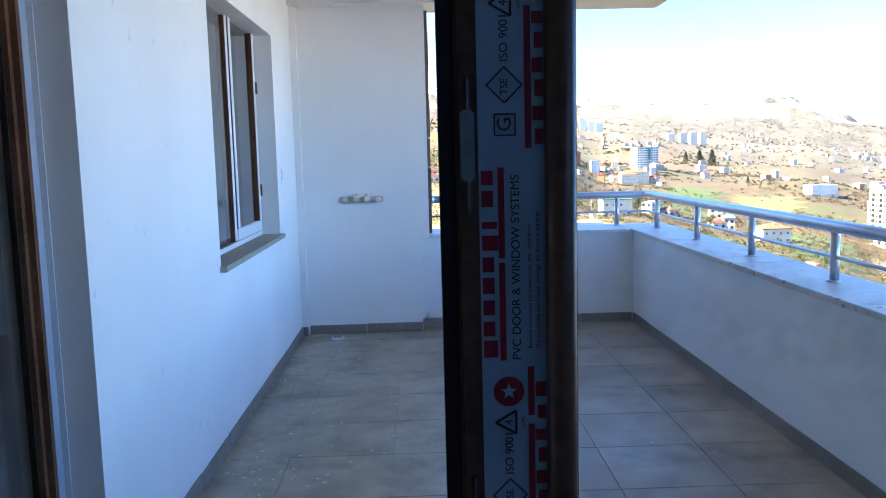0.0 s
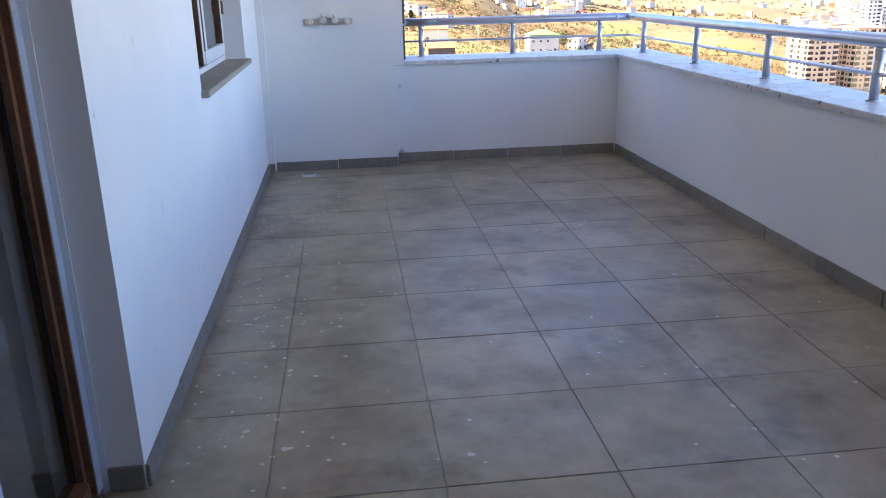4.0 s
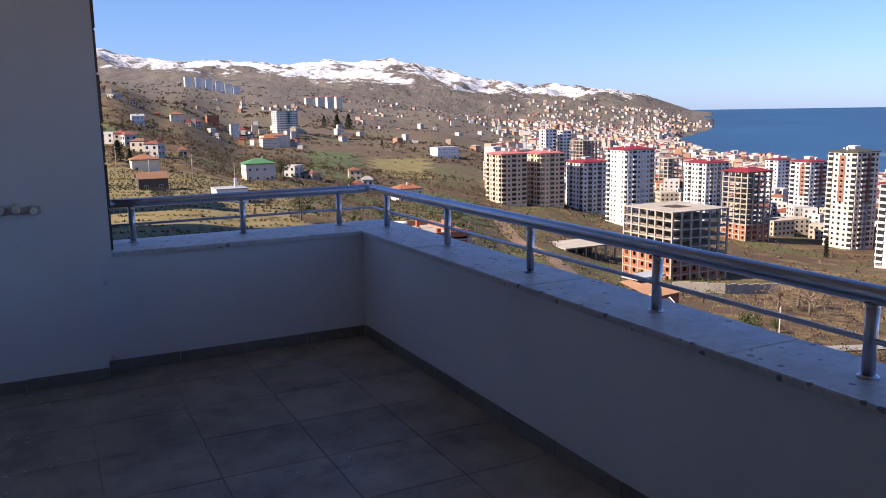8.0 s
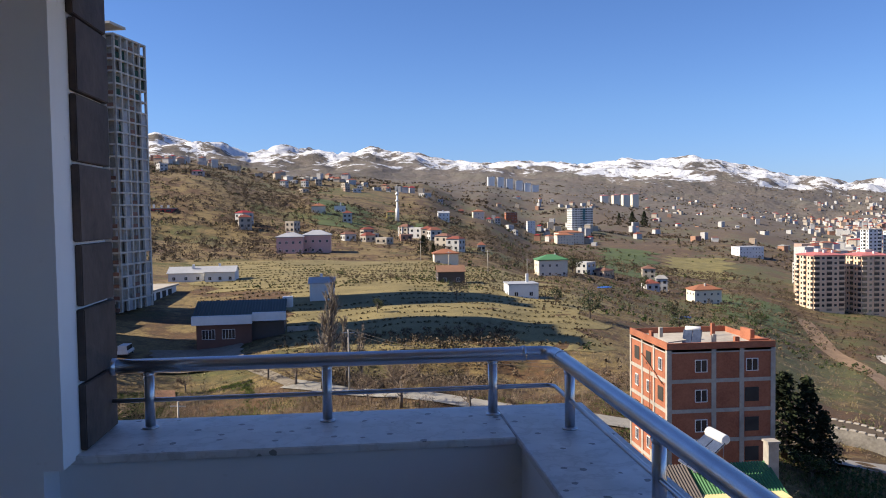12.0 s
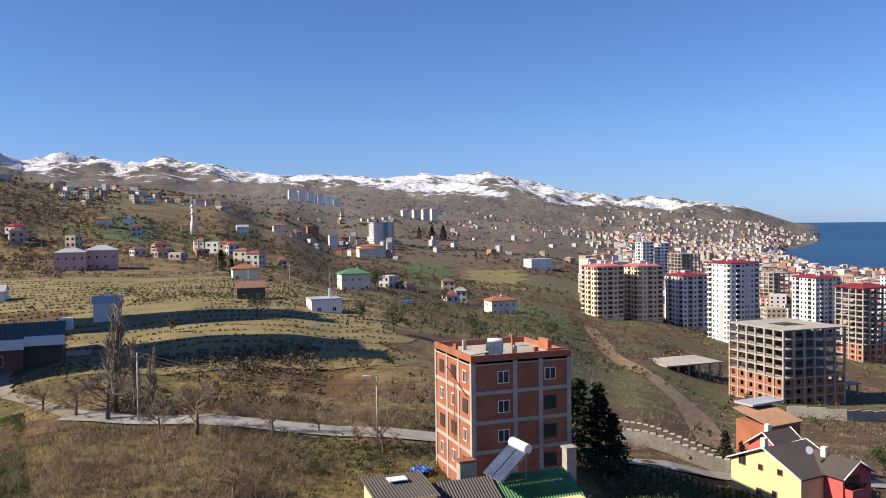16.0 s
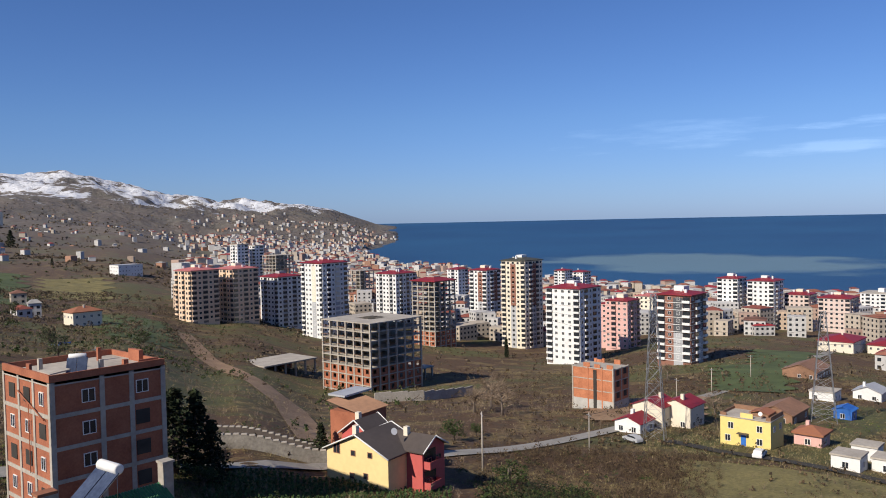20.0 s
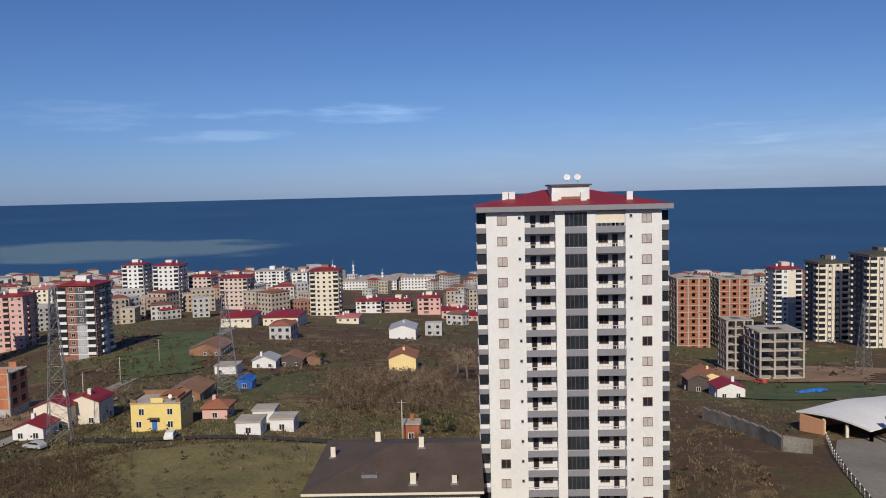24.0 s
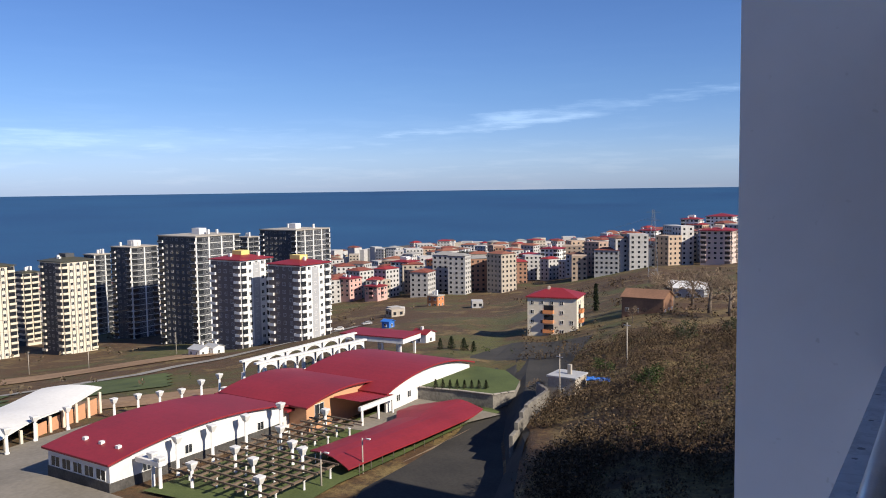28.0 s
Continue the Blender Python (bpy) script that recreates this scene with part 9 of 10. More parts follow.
FORMS = {k: [limb_tree(s * 7 + 3, k) for s in range(4 if k == "bare" else 2)] for k in ("bare", "poplar")}
FORMS.update({k: [leaf_tree(s * 5 + 11, k) for s in range(2)] for k in ("conifer", "cypress", "olive", "leafy")})
ABOUT = {"bare": ("bare_tree", "leafless grey-brown winter tree on the slope", "tree"), "poplar": ("poplar_tree", "tall slim leafless pale poplar by the road", "tree"), "conifer": ("conifer_tree", "dark green conifer with drooping boughs", "tree"), "cypress": ("cypress_tree", "narrow dark green cypress tree", "tree"), "olive": ("olive_tree", "round grey-green evergreen tree on the slope", "tree"), "leafy": ("bush", "dense green leafy bush on the slope", "bush")}
rt = random.Random(5)
def tree(kind, az, d, h, base=None):
    name, label, cat = ABOUT[kind]
    x, y = spot(az, d)
    t = thing(name, pose(x, y, ground_z(x, y) - 0.1 if base is None else base, 0, 0, rt.uniform(0, 360)), label, cat, cat + "s on the hillside")
    trunk, crown = rt.choice(FORMS[kind])
    wide = rt.uniform(0.9, 1.2) * (1.35 if kind == "leafy" else 1.0)
    s = Matrix.Diagonal((h * wide, h * wide, h, 1))
    child("trunk", trunk, t, s)
    child("crown", crown, t, s)

tree("bare", -22.3, 152, 17.0)
tree("bare", -21.2, 153, 17.2)
tree("bare", -19.9, 159, 13.4)
tree("bare", -21.9, 137, 13.4)
tree("bare", -19.5, 114, 8.5)
tree("bare", -18.5, 119, 7.5)
tree("bare", -17.4, 112, 5.5)
tree("poplar", -2.6, 125, 16.2)
tree("poplar", -1.4, 127, 10.5)
tree("poplar", -0.3, 129, 9.5)
tree("bare", -3.1, 121, 9.3)
tree("bare", 2.5, 114, 6.8)
tree("bare", -0.5, 117, 4.5)
tree("bare", 7.6, 105, 5.4)
tree("bare", 15.3, 99, 6.3)
tree("bare", 13.5, 101, 4.3)
tree("bare", 10.8, 107, 3.7)
tree("bare", 13.1, 110, 3.1)
tree("bare", 17.8, 111, 3.1)
tree("bare", 4.8, 87, 5.2)
tree("conifer", 29.2, 106, 11.2)
tree("conifer", 30.6, 108, 11.4)
tree("conifer", 31.6, 104, 8.2)
tree("olive", 16.2, 191, 7.3)
tree("olive", 13.8, 206, 4.9)
tree("olive", 21.9, 249, 6.6)
tree("olive", 15.0, 403, 10.5)
tree("conifer", 4.4, 374, 9.7)
tree("conifer", 22.2, 1012, 8.5)
tree("bare", -15.0, 140, 3.9)
tree("bare", -12.5, 135, 4.3)
tree("bare", -6.9, 132, 5.5)
tree("bare", -5.0, 125, 6.6)
tree("olive", 1.0, 185, 3.9)
tree("bare", -17.1, 139, 4.9)
tree("olive", 22.3, 217, 6.4)
tree("olive", 27.5, 306, 4.3)
tree("cypress", 52.5, 438, 10.8)
tree("conifer", 39.1, 127, 6.6)
tree("leafy", 48.6, 157, 4.4)
tree("leafy", 50.2, 165, 2.9)
tree("bare", 50.1, 204, 9.3)
tree("bare", 51.3, 213, 10.8)
tree("bare", 52.1, 198, 9.0)
tree("bare", 32.1, 107, 5.3)
tree("bare", 6.7, 199, 7.0)
tree("conifer", 5.1, 352, 7.4)
tree("conifer", 19.1, 1312, 23.0)
tree("conifer", 19.9, 1296, 25.5)
tree("conifer", 18.2, 1344, 18.9)
tree("bare", 0.1, 111, 4.7)
tree("bare", 2.5, 107, 8.6)
tree("leafy", 52.4, 118, 4.4)
tree("bare", 42.0, 198, 5.3)
tree("bare", 51.0, 261, 7.3)
tree("bare", 51.8, 277, 7.8)
tree("leafy", 31.0, 100, 3.5)
tree("olive", 19.8, 393, 8.3)
tree("bare", 66.7, 202, 7.1)
tree("bare", 85.3, 204, 7.2)
tree("bare", 86.9, 197, 6.9)
tree("bare", 63.6, 286, 8.0)
tree("bare", 89.6, 236, 11.6)
tree("bare", 90.3, 221, 10.8)
tree("leafy", 87.3, 165, 2.9)
tree("leafy", 88.7, 160, 3.4)
tree("leafy", 79.8, 266, 4.7)
tree("cypress", 157.9, 287, 10.1)
tree("bare", 163.1, 259, 15.4)
tree("bare", 164.4, 268, 16.0)
tree("bare", 165.5, 241, 16.0)
tree("bare", 166.8, 230, 15.4)
tree("bare", 162.0, 291, 10.2)
tree("bare", 160.4, 229, 6.4)
tree("bare", 153.7, 156, 4.4)
tree("leafy", 158.5, 160, 3.9)
tree("conifer", 146.8, 226, 3.5)
tree("conifer", 147.6, 227, 3.8)
tree("conifer", 148.5, 223, 3.8)
tree("conifer", 149.2, 222, 3.1)
for k in range(8):
    tree("conifer", 146.4 + k * 0.52, 164.0 - k * 0.15, 1.9 - 0.05 * (k % 3), -39.55)
tree("leafy", 161.5, 136, 4.8)
tree("olive", 163.8, 184, 5.8)
tree("olive", 166.8, 187, 5.3)

# -- scrub, grass and crops: uncounted growth --
def sow(n, a0, a1, d0, d1, seed, clump=0.0, scale=0.03):
    """Places spread over a stretch of the slope, thinned where the noise is low."""
    r = random.Random(seed)
    out = []
    while n > 0:
        n -= 1
        d = math.sqrt(r.uniform(d0 * d0, d1 * d1))
        x, y = spot(r.uniform(a0, a1), d)
        if clump and noise.noise(Vector((x * scale, y * scale, seed * 1.7))) + r.gauss(0, 0.12) < clump:
            continue
        if blocked(x, y):
            continue
        out.append((x, y, ground_z(x, y), d))
    return out

# ground kept clear: roads, yards, roofs (x, y, radius)
ROADLINE = [spot(a, d) for a, d in ((-5.5, 126), (-1.5, 119), (3, 112.5), (8.7, 108), (13, 107), (18.8, 107), (26, 109), (32.9, 113), (38.5, 121), (43, 128), (48.3, 139), (52.5, 150), (56.6, 164), (60.5, 181), (66, 240))]
def blocked(x, y):
    for (ax, ay), (bx, by) in zip(ROADLINE, ROADLINE[1:]):
        ex, ey = bx - ax, by - ay
        k = min(1, max(0, ((x - ax) * ex + (y - ay) * ey) / (ex * ex + ey * ey)))
        if (x - ax - ex * k) ** 2 + (y - ay - ey * k) ** 2 < 9:
            return True
    if 80 < x < 152 and -172 < y < -42 or 62 + (-y - 116) * 0.3 < x <= 80 and -200 < y < -74:
        return True
    if 48 < x < 75 and -110 < y < -76:
        return True
    return False

g = Cloud(1)
for x, y, z, d in sow(16000, -26, 62, 55, 135, 3, 0.02, 0.05):
    g.blades(x, y, z, 0.7, 0.55, 5, 0.035)
for x, y, z, d in sow(9000, 62, 100, 60, 190, 4, 0.0, 0.04):
    g.blades(x, y, z, 0.9, 0.5, 4, 0.06)
for x, y, z, d in sow(5000, 100, 172, 60, 200, 5, 0.05, 0.04):
    g.blades(x, y, z, 0.8, 0.6, 5, 0.05)
for x, y, z, d in sow(14000, -12, 112, 120, 360, 6, 0.0, 0.02):
    g.blades(x, y, z, 1.3, 0.42, 5, 0.09)
g.stuff("dry_grass", [STRAW], "dry straw-coloured winter grass on the slopes", "grass")
g = Cloud(2)
for x, y, z, d in sow(26000, -26, 62, 55, 120, 8, -0.02, 0.045):
    g.blades(x, y, z, 0.7, 0.4, 5, 0.04)
for x, y, z, d in sow(5000, 62, 172, 60, 220, 9, 0.15, 0.035):
    g.blades(x, y, z, 0.8, 0.4, 5, 0.06)
for x, y, z, d in sow(22000, -19, -8, 90, 135, 10, -0.05, 0.07):
    g.blades(x, y, z, 0.7, 0.4, 6, 0.05)
for x, y, z, d in sow(9000, 64, 81, 97, 147, 11, -0.05, 0.05):
    g.blades(x, y, z, 0.8, 0.4, 4, 0.05)
g.stuff("green_grass", [GREENGRASS], "patches of green winter grass", "grass")
g = Cloud(3)
for x, y, z, d in sow(4200, -26, 32, 58, 140, 12, 0.03, 0.035):
    g.stems(x, y, z, 0.8, g.r.uniform(0.7, 2.0), 9, 0.026)
for x, y, z, d in sow(700, -8, 25, 112, 150, 13, -0.05, 0.04):
    g.stems(x, y, z, 1.1, g.r.uniform(1.2, 2.8), 10, 0.03)
for x, y, z, d in sow(2600, 30, 105, 75, 240, 14, 0.03, 0.03):
    g.stems(x, y, z, 1.0, g.r.uniform(0.8, 2.4), 9, 0.03)
for x, y, z, d in sow(700, 85, 112, 70, 150, 15, -0.1, 0.04):
    g.stems(x, y, z, 1.2, g.r.uniform(1.0, 2.6), 9, 0.03)
for x, y, z, d in sow(2600, -19, 10, 84, 128, 16, -0.1, 0.05):
    g.stems(x, y, z, 1.0, g.r.uniform(1.2, 3.0), 12, 0.022)
for x, y, z, d in sow(900, 80.3, 88.8, 178, 240, 17, -0.2, 0.03):
    g.stems(x, y, z, 1.5, g.r.uniform(2.2, 4.5), 12, 0.04)
for x, y, z, d in sow(1500, 50, 67, 95, 152, 18, -0.1, 0.04):
    g.stems(x, y, z, 1.0, g.r.uniform(1.0, 2.4), 11, 0.03, 1)
g.stuff("bare_scrub", [TWIG, SCRUB], "bare grey-brown thorny scrub", "scrub")
g = Cloud(4)
for x, y, z, d in sow(4200, 152, 172, 55, 200, 21, -0.02, 0.06):
    h = g.r.uniform(0.8, 2.2) * (2.0 if g.r.random() < 0.25 else 1.0)
    g.bush(x, y, z, h * 0.65, h, 30, 0.13)
    if g.r.random() < 0.4:
        g.stems(x, y, z, 1.4, g.r.uniform(2.0, 4.5), 6, 0.025)
for x, y, z, d in sow(1500, 46, 100, 135, 330, 22, 0.06, 0.02):
    g.bush(x, y, z, 1.5, g.r.uniform(1.2, 2.6), 22, 0.2)
for x, y, z, d in sow(900, 44, 105, 75, 140, 25, 0.05, 0.035):
    g.bush(x, y, z, 0.9, g.r.uniform(0.5, 1.3), 22, 0.11)
for x, y, z, d in sow(420, -10, 22, 108, 165, 23, 0.1, 0.05):
    g.bush(x, y, z, 1.1, g.r.uniform(0.8, 1.8), 24, 0.13)
for x, y, z, d in sow(500, 152, 172, 190, 420, 24, -0.1, 0.03):
    g.bush(x, y, z, 2.0, g.r.uniform(2, 4.5), 22, 0.3)
for x, y, z, d in sow(5200, 12, 112, 125, 470, 26, 0.02, 0.018):
    g.bush(x, y, z - 0.1, 1.1, g.r.uniform(0.6, 1.8), 9, 0.3)
for x, y, z, d in sow(1500, 152, 172, 60, 200, 27, 0.0, 0.05):
    h = g.r.uniform(2.0, 4.2)
    g.bush(x, y, z, h * 0.55, h, 40, 0.15)
for x, y, z, d in sow(900, 80.3, 88.8, 178, 240, 28, -0.15, 0.03):
    g.bush(x, y, z, 1.6, g.r.uniform(1.4, 3.2), 30, 0.17)
for x, y, z, d in sow(700, 50, 66, 95, 152, 29, 0.0, 0.04):
    g.bush(x, y, z, 1.0, g.r.uniform(0.6, 1.6), 24, 0.12)
for x, y, z, d in sow(420, 153.6, 158, 84, 140, 30, -0.2, 0.05):
    h = g.r.uniform(2.5, 5.0)
    g.bush(x, y, z, h * 0.5, h, 60, 0.16)
g.stuff("brown_scrub", [SCRUB], "dense dry brown bramble scrub on the slope", "scrub")
g = Cloud(6)
for x, y, z, d in sow(260, 6, 26, 92, 106, 31, 0.0, 0.08):
    g.bush(x, y, z, 0.9, g.r.uniform(0.6, 1.4), 26, 0.12)
for x, y, z, d in sow(260, -24, -15, 88, 128, 32, -0.05, 0.05):
    g.bush(x, y, z, 1.3, g.r.uniform(1.0, 2.4), 30, 0.15, g.r.choice((0, 1, 1)))
for x, y, z, d in sow(420, -24, 16, 62, 108, 38, 0.12, 0.06):
    g.bush(x, y, z, 0.8, g.r.uniform(0.4, 1.1), 22, 0.11)
for x, y, z, d in sow(170, 50.5, 58.5, 92, 114, 47, -0.2, 0.05):
    h = g.r.uniform(1.6, 3.6)
    g.bush(x, y, z, h * 0.6, h, 50, 0.14, g.r.choice((0, 1, 1)))
for x, y, z, d in sow(260, 28, 64, 80, 150, 33, 0.14, 0.04):
    g.bush(x, y, z, 1.0, g.r.uniform(0.8, 1.9), 28, 0.13)
for x, y, z, d in sow(260, 70, 172, 65, 260, 34, 0.15, 0.03):
    g.bush(x, y, z, 1.3, g.r.uniform(1.0, 2.6), 26, 0.17)
for x, y, z, d in sow(420, 152, 172, 60, 210, 35, 0.1, 0.05):
    h = g.r.uniform(1.0, 3.2)
    g.bush(x, y, z, h * 0.7, h, 34, 0.15)
for x, y, z, d in sow(1700, -22, 44, 330, 1100, 36, 0.1, 0.013):
    g.bush(x, y, z - 0.6, 2.4, g.r.uniform(1.8, 4.4), 40, 0.36)
for x, y, z, d in sow(500, 16, 46, 150, 330, 37, 0.1, 0.025):
    g.bush(x, y, z - 0.2, 1.5, g.r.uniform(1.2, 2.8), 26, 0.28)
for x, y, z, d in sow(420, -24, -17, 92, 132, 39, -0.35, 0.05):
    h = g.r.uniform(1.6, 4.2)
    g.bush(x, y, z, h * 0.6, h, 46, 0.15, g.r.choice((0, 1, 1, 2, 2)))
g.stuff("green_bushes", [LEAFY, EVERGREEN, SCRUB], "dark green bushes and brambles", "bushes")
g = Cloud(7)
for i in range(44):
    for k in range(28):
        az, d = 31.0 + i * 0.40, 88 + k * 0.9
        x, y = spot(az + g.r.gauss(0, 0.05), d + g.r.gauss(0, 0.12))
        if not blocked(x, y):
            g.bush(x, y, ground_z(x, y), 0.36, 0.55, 11, 0.16)
g.stuff("cabbage_field", [CABBAGE], "rows of leafy green winter cabbages", "crop")
STRAWFIELD = surface("mown_dry_field", (0.105, 0.086, 0.032), (0.26, 0.205, 0.085), 0.95, 2.5, 0.09, dist=0.1)
for a0, a1, d0, d1 in ((-6, 16.5, 152, 250), (-11, 13, 250, 340)):
    drape("field", [(spot(a0 + math.sin(k * 1.3) * 1.2, d0 + (d1 - d0) * k / 14), spot(a1 + math.sin(k * 1.7) * 1.6, d0 + (d1 - d0) * k / 14)) for k in range(15)], STRAWFIELD, "dry straw-coloured terraced hillside field", "field", 0.12, 4.0)
# mounds planted in contour rows on the hillside field
g = Cloud(8)
for i in range(26):
    d = 142 + i * 7.4
    for k in range(int(0.5 * d / 2.9)):
        az = -11 + math.degrees(k * 2.9 / d)
        if az > 17 - (d - 140) * 0.02 or (az < -6 and d < 205) or (-3 < az and d < 156):
            continue
        x, y = spot(az + g.r.gauss(0, 0.08), d + g.r.gauss(0, 0.22) + 3 * math.sin(az * 0.4))
        if noise.noise(Vector((x * 0.02, y * 0.02, 5))) < -0.3 or g.r.random() < 0.08:
            continue
        for e in (-0.7, 0.7):
            g.bush(x + e, y, ground_z(x + e, y) - 0.1, 0.75, g.r.uniform(0.45, 0.8), 16, 0.2)
MOUND = island_mat("field_shrubs", [(0, (0.0400, 0.0360, 0.0160)), (0.6, (0.1040, 0.0840, 0.0400)), (1, (0.2080, 0.1600, 0.0800))])
g.stuff("field_mounds", [MOUND], "brown shrub mounds planted in contour rows", "crop")
g = Cloud(9)
for x, y, z, d in sow(13000, -22, 46, 340, 1500, 41, 0.03, 0.011):
    g.bush(x, y, z - 0.8, 3.2, g.r.uniform(1.6, 4.2), 22, 0.28 + d * 0.00055)
for x, y, z, d in sow(4200, -20, 30, 335, 720, 46, 0.04, 0.016):
    g.bush(x, y, z - 0.5, 2.6, g.r.uniform(1.6, 3.6), 34, 0.30)
for x, y, z, d in sow(9000, -22, 43, 1400, 4000, 42, 0.0, 0.004):
    if z < 70 + 30 * g.r.random() and z > sea_z(d) + 4:
        g.bush(x, y, z - 1.5, 9, g.r.uniform(3, 5), 4, 2.3)
for x, y, z, d in sow(1700, -17, -3, 330, 900, 44, 0.0, 0.012):
    g.bush(x, y, z, 2.6, g.r.uniform(1.6, 3.6), 32, 0.32)
# thicket added to darken the hollow, standing in for a shadow there
for x, y, z, d in sow(900, -3, 11, 118, 158, 45, -0.15, 0.03):
    g.bush(x, y, z, 1.2, g.r.uniform(0.8, 2.2), 18, 0.2)
for x, y, z, d in sow(1600, 44, 172, 230, 760, 43, 0.12, 0.014):
    g.bush(x, y, z, 2.2, g.r.uniform(1.5, 4), 9, 0.6)
# hedges along the field borders, with taller trees standing in them
for i in range(64):
    a0, d0 = g.r.uniform(-11, 33), g.r.uniform(225, 760)
    turn, run = g.r.gauss(90, 28), g.r.uniform(25, 90)
    hx, hy = spot(a0, d0)
    ux, uy = math.sin(radians(a0 + turn)), math.cos(radians(a0 + turn))
    for k in range(int(run / 1.7)):
        x, y = hx + ux * k * 1.7 + g.r.gauss(0, 0.5), hy + uy * k * 1.7 + g.r.gauss(0, 0.5) + 4 * math.sin(k * 0.09 + i)
        h = g.r.uniform(1.0, 2.6) * (2.2 if g.r.random() < 0.07 else 1.0)
        g.bush(x, y, ground_z(x, y) - 0.3, 0.5 + h * 0.4, h, 22, 0.22, 1 if (i + k // 9) % 3 == 0 else 0)
g.stuff("far_woods", [WOODS, LEAFY], "bare brown woods and hedges on far slopes", "woods")

# -- the far town --
g = Cloud(10)
def far_house(x, y, z, w, dep, h, ang, roof, wins):
    ca, sa2 = math.cos(ang), math.sin(ang)
    def P(u, v, q):
        return (x + u * ca - v * sa2, y + u * sa2 + v * ca, z + q)
    c = [(-w / 2, -dep / 2), (w / 2, -dep / 2), (w / 2, dep / 2), (-w / 2, dep / 2)]
    o = len(g.v)
    g.v += [P(u, v, -4) for u, v in c] + [P(u, v, h) for u, v in c]
    for i in range(4):
        g.f.append((o + i, o + (i + 1) % 4, o + 4 + (i + 1) % 4, o + 4 + i))
        g.mi.append(0)
    g.f.append((o + 4, o + 5, o + 6, o + 7))
    g.mi.append(0)
    if roof:
        o = len(g.v)
        e = 0.5
        g.v += [P(u * (1 + 2 * e / w), v * (1 + 2 * e / dep), h) for u, v in c] + [P(-w * 0.22, 0, h + roof), P(w * 0.22, 0, h + roof)]
        for f in ((0, 1, 5, 4), (2, 3, 4, 5), (1, 2, 5), (3, 0, 4), (3, 2, 1, 0)):
            g.f.append(tuple(o + k for k in f))
            g.mi.append(1)
    if wins:
        for side, L in ((0, w), (1, dep), (2, w), (3, dep)):
            n = max(2, int(L / 3.0))
            for fl in range(int(h / 3.0)):
                for k in range(n):
                    u0 = -L / 2 + (k + 0.5) * L / n
                    z0 = fl * 3.0 + 1.0
                    q = []
                    for uu, zz in ((u0 - 0.7, z0), (u0 + 0.7, z0), (u0 + 0.7, z0 + 1.4), (u0 - 0.7, z0 + 1.4)):
                        off = (dep if side in (0, 2) else w) / 2 + 0.06
                        uv = ((uu, -off), (off, uu), (-uu, off), (-off, -uu))[side]
                        q.append(P(uv[0], uv[1], zz))
                    g.face(q, 2)

rr = random.Random(77)
for n, a0, a1, d0, d1, clump, seed, size, hh in (
        (520, -14, 22, 420, 1050, 0.08, 51, (5.5, 9), (3, 6)), (420, -14, 32, 900, 2400, 0.06, 52, (7, 11), (4, 9)), (1500, 8, 43, 1500, 3500, 0.03, 53, (6, 9), (3, 7)),
        (1200, 30, 45.5, 900, 3300, -0.3, 54, (7, 11), (4, 11)), (500, 30, 46, 560, 1100, -0.25, 55, (10, 16), (9, 21)),
        (1500, 32, 50, 700, 2500, -0.4, 61, (8, 13), (6, 15)), (500, 44, 60, 620, 1400, -0.4, 62, (9, 14), (7, 17)), (1000, 45, 80, 520, 1150, -0.35, 56, (9, 16), (7, 17)), (420, 80, 130, 560, 1050, -0.15, 57, (9, 16), (7, 15)), (560, 128, 168, 500, 1000, -0.3, 58, (10, 16), (11, 24)), (26, 60, 90, 330, 560, 0.1, 59, (8, 12), (4, 7)), (10, 140, 152, 340, 520, 0.1, 60, (6, 9), (3, 6))):
    for x, y, z, d in sow(n, a0, a1, d0, d1, seed, clump, 0.006):
        if z < sea_z(d) + 2.5 or z > 75 or (d > 1300 and rr.random() < (z + 70) / 115):
            continue
        w = rr.uniform(*size)
        far_house(x, y, z, w, rr.uniform(0.7, 1.0) * w, round(rr.uniform(*hh) / 3) * 3 + 0.6, rr.uniform(0, 3.1), rr.choice((0, 0, 1.4, 1.8)), d < 900)
g.stuff("far_town", [TOWNWALL, TOWNROOF, PANE], "close-packed far town houses under red roofs", "town")

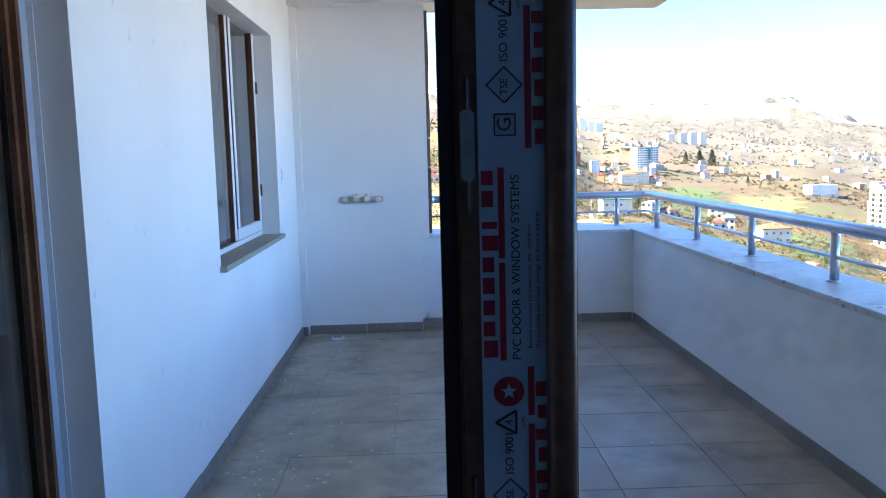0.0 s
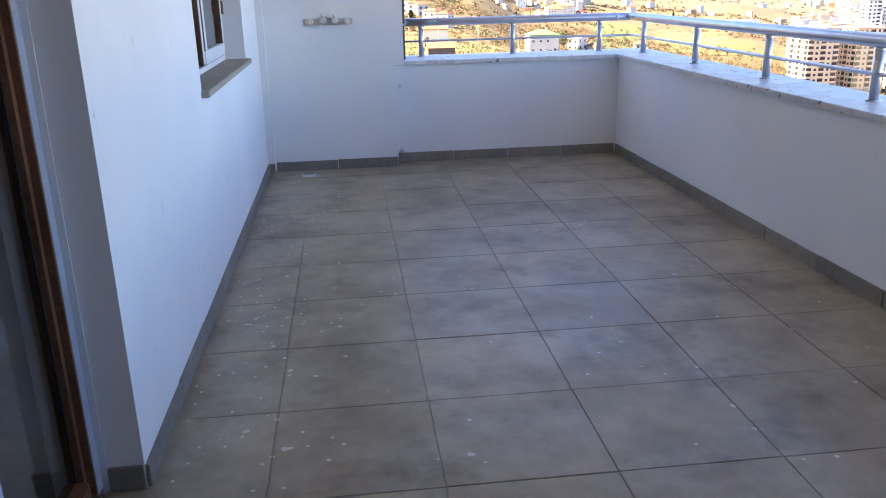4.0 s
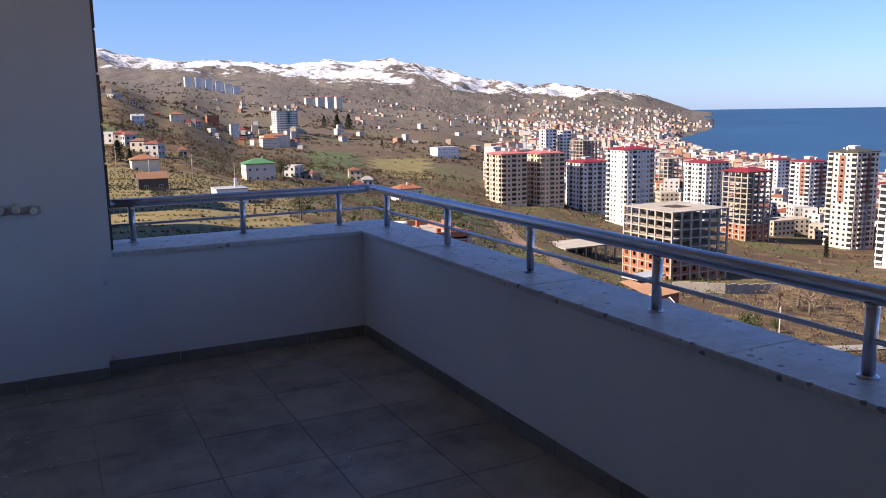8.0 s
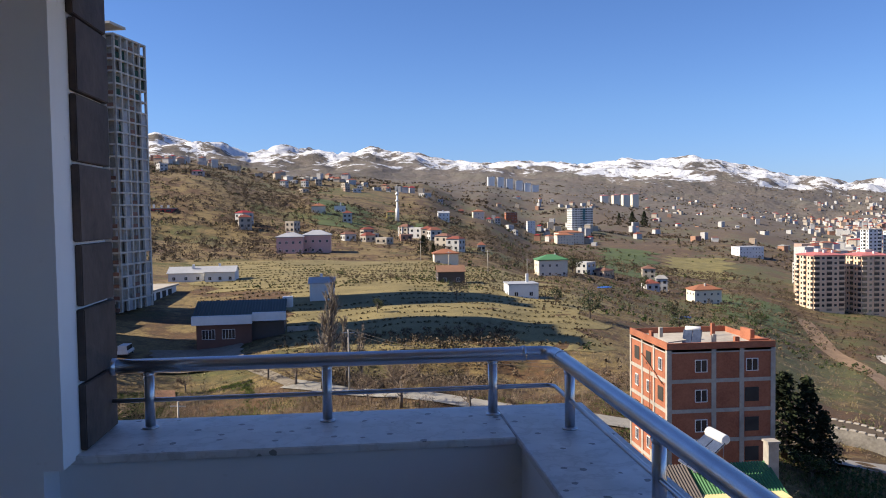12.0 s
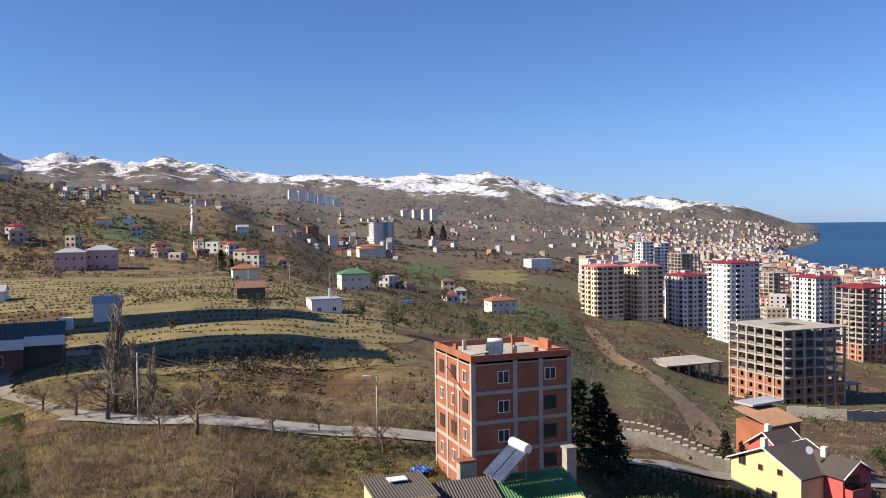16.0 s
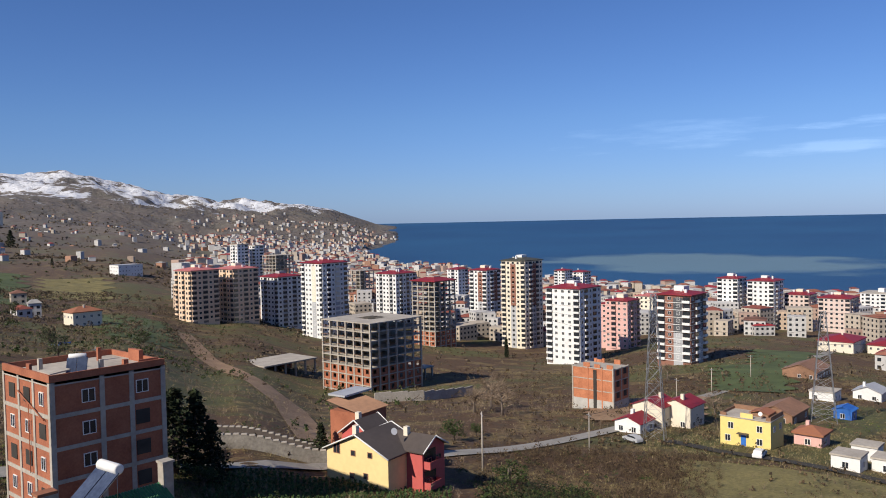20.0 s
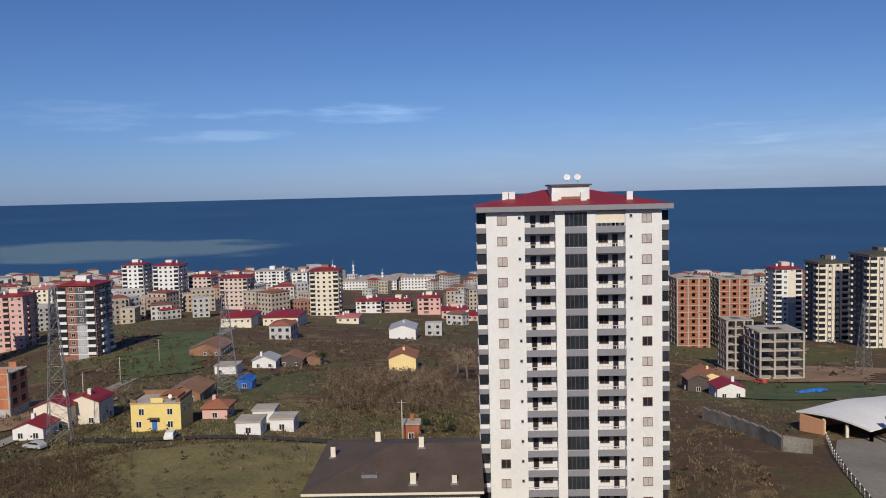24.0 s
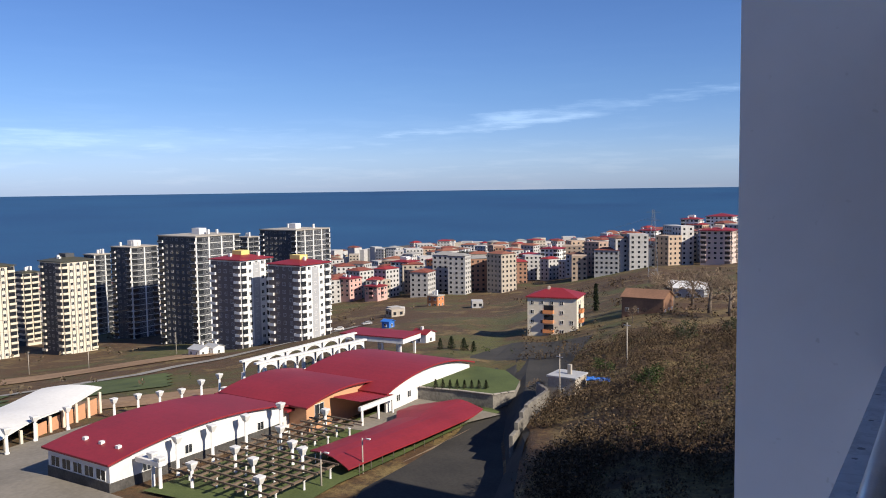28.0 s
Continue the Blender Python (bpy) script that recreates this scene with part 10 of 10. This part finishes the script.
# ---- tiles of the balcony floor and its skirting ----
floor = tagged(box_part("floor", (-0.14, -0.02, -0.30, 3.12, 6.45, -0.004), GROUT), "dusty grey porcelain tile floor with paint splashes", "floor", kind="structure")
xs = [-0.14, 0.309, 0.809, 1.309, 1.809, 2.309, 2.83]
ys = [-0.02] + [0.064 + 0.5 * k for k in range(1, 12)] + [6.02]
SHARED = {}
def piece(name, size, mat, parent, m, bevel=0.003):
    key = (name, tuple(round(s, 4) for s in size))
    if key not in SHARED:
        bm = bmesh.new()
        bm_box(bm, -size[0] / 2, -size[1] / 2, -size[2] / 2, size[0] / 2, size[1] / 2, size[2] / 2)
        SHARED[key] = to_mesh(bm, name, mat, bevel)
    ob = new(name, SHARED[key])
    ob.parent = parent
    ob.matrix_world = m
    return ob
rnd = random.Random(5)
for x0, x1 in zip(xs, xs[1:]):
    for y0, y1 in zip(ys, ys[1:]):
        piece("tile", (x1 - x0 - 0.0025, y1 - y0 - 0.0025, 0.012), TILE, floor, pose((x0 + x1) / 2, (y0 + y1) / 2, -0.006 + rnd.uniform(-0.0006, 0.0006), rnd.uniform(-0.08, 0.08), rnd.uniform(-0.08, 0.08)), 0.0015)
base = thing("baseboard", pose(0, 0, 0), "grey tile skirting along the balcony walls", "skirting", kind="structure")
def skirt(xa, ya, xb, yb):
    n = max(1, round(math.hypot(xb - xa, yb - ya) / 0.5))
    L = math.hypot(xb - xa, yb - ya)
    a = math.degrees(math.atan2(yb - ya, xb - xa))
    for k in range(n):
        f = (k + 0.5) / n
        piece("skirting_tile", (L / n - 0.004, 0.012, 0.074), SKIRT, base, pose(xa + (xb - xa) * f, ya + (yb - ya) * f, 0.037 + rnd.uniform(-0.003, 0.003), 0, 0, a), 0.002)
skirt(-0.024, 1.69, -0.024, 5.78)
skirt(-0.024, 5.784, 0.02, 5.784)
skirt(0.026, 5.844, 0.965, 5.844)
skirt(0.971, 5.85, 0.971, 5.99)
skirt(0.977, 5.994, 2.75, 5.994)
skirt(inner_x(5.99) - 0.006, 5.985, inner_x(0.1) - 0.006, 0.1)
skirt(-0.13, 1.684, -0.03, 1.684)
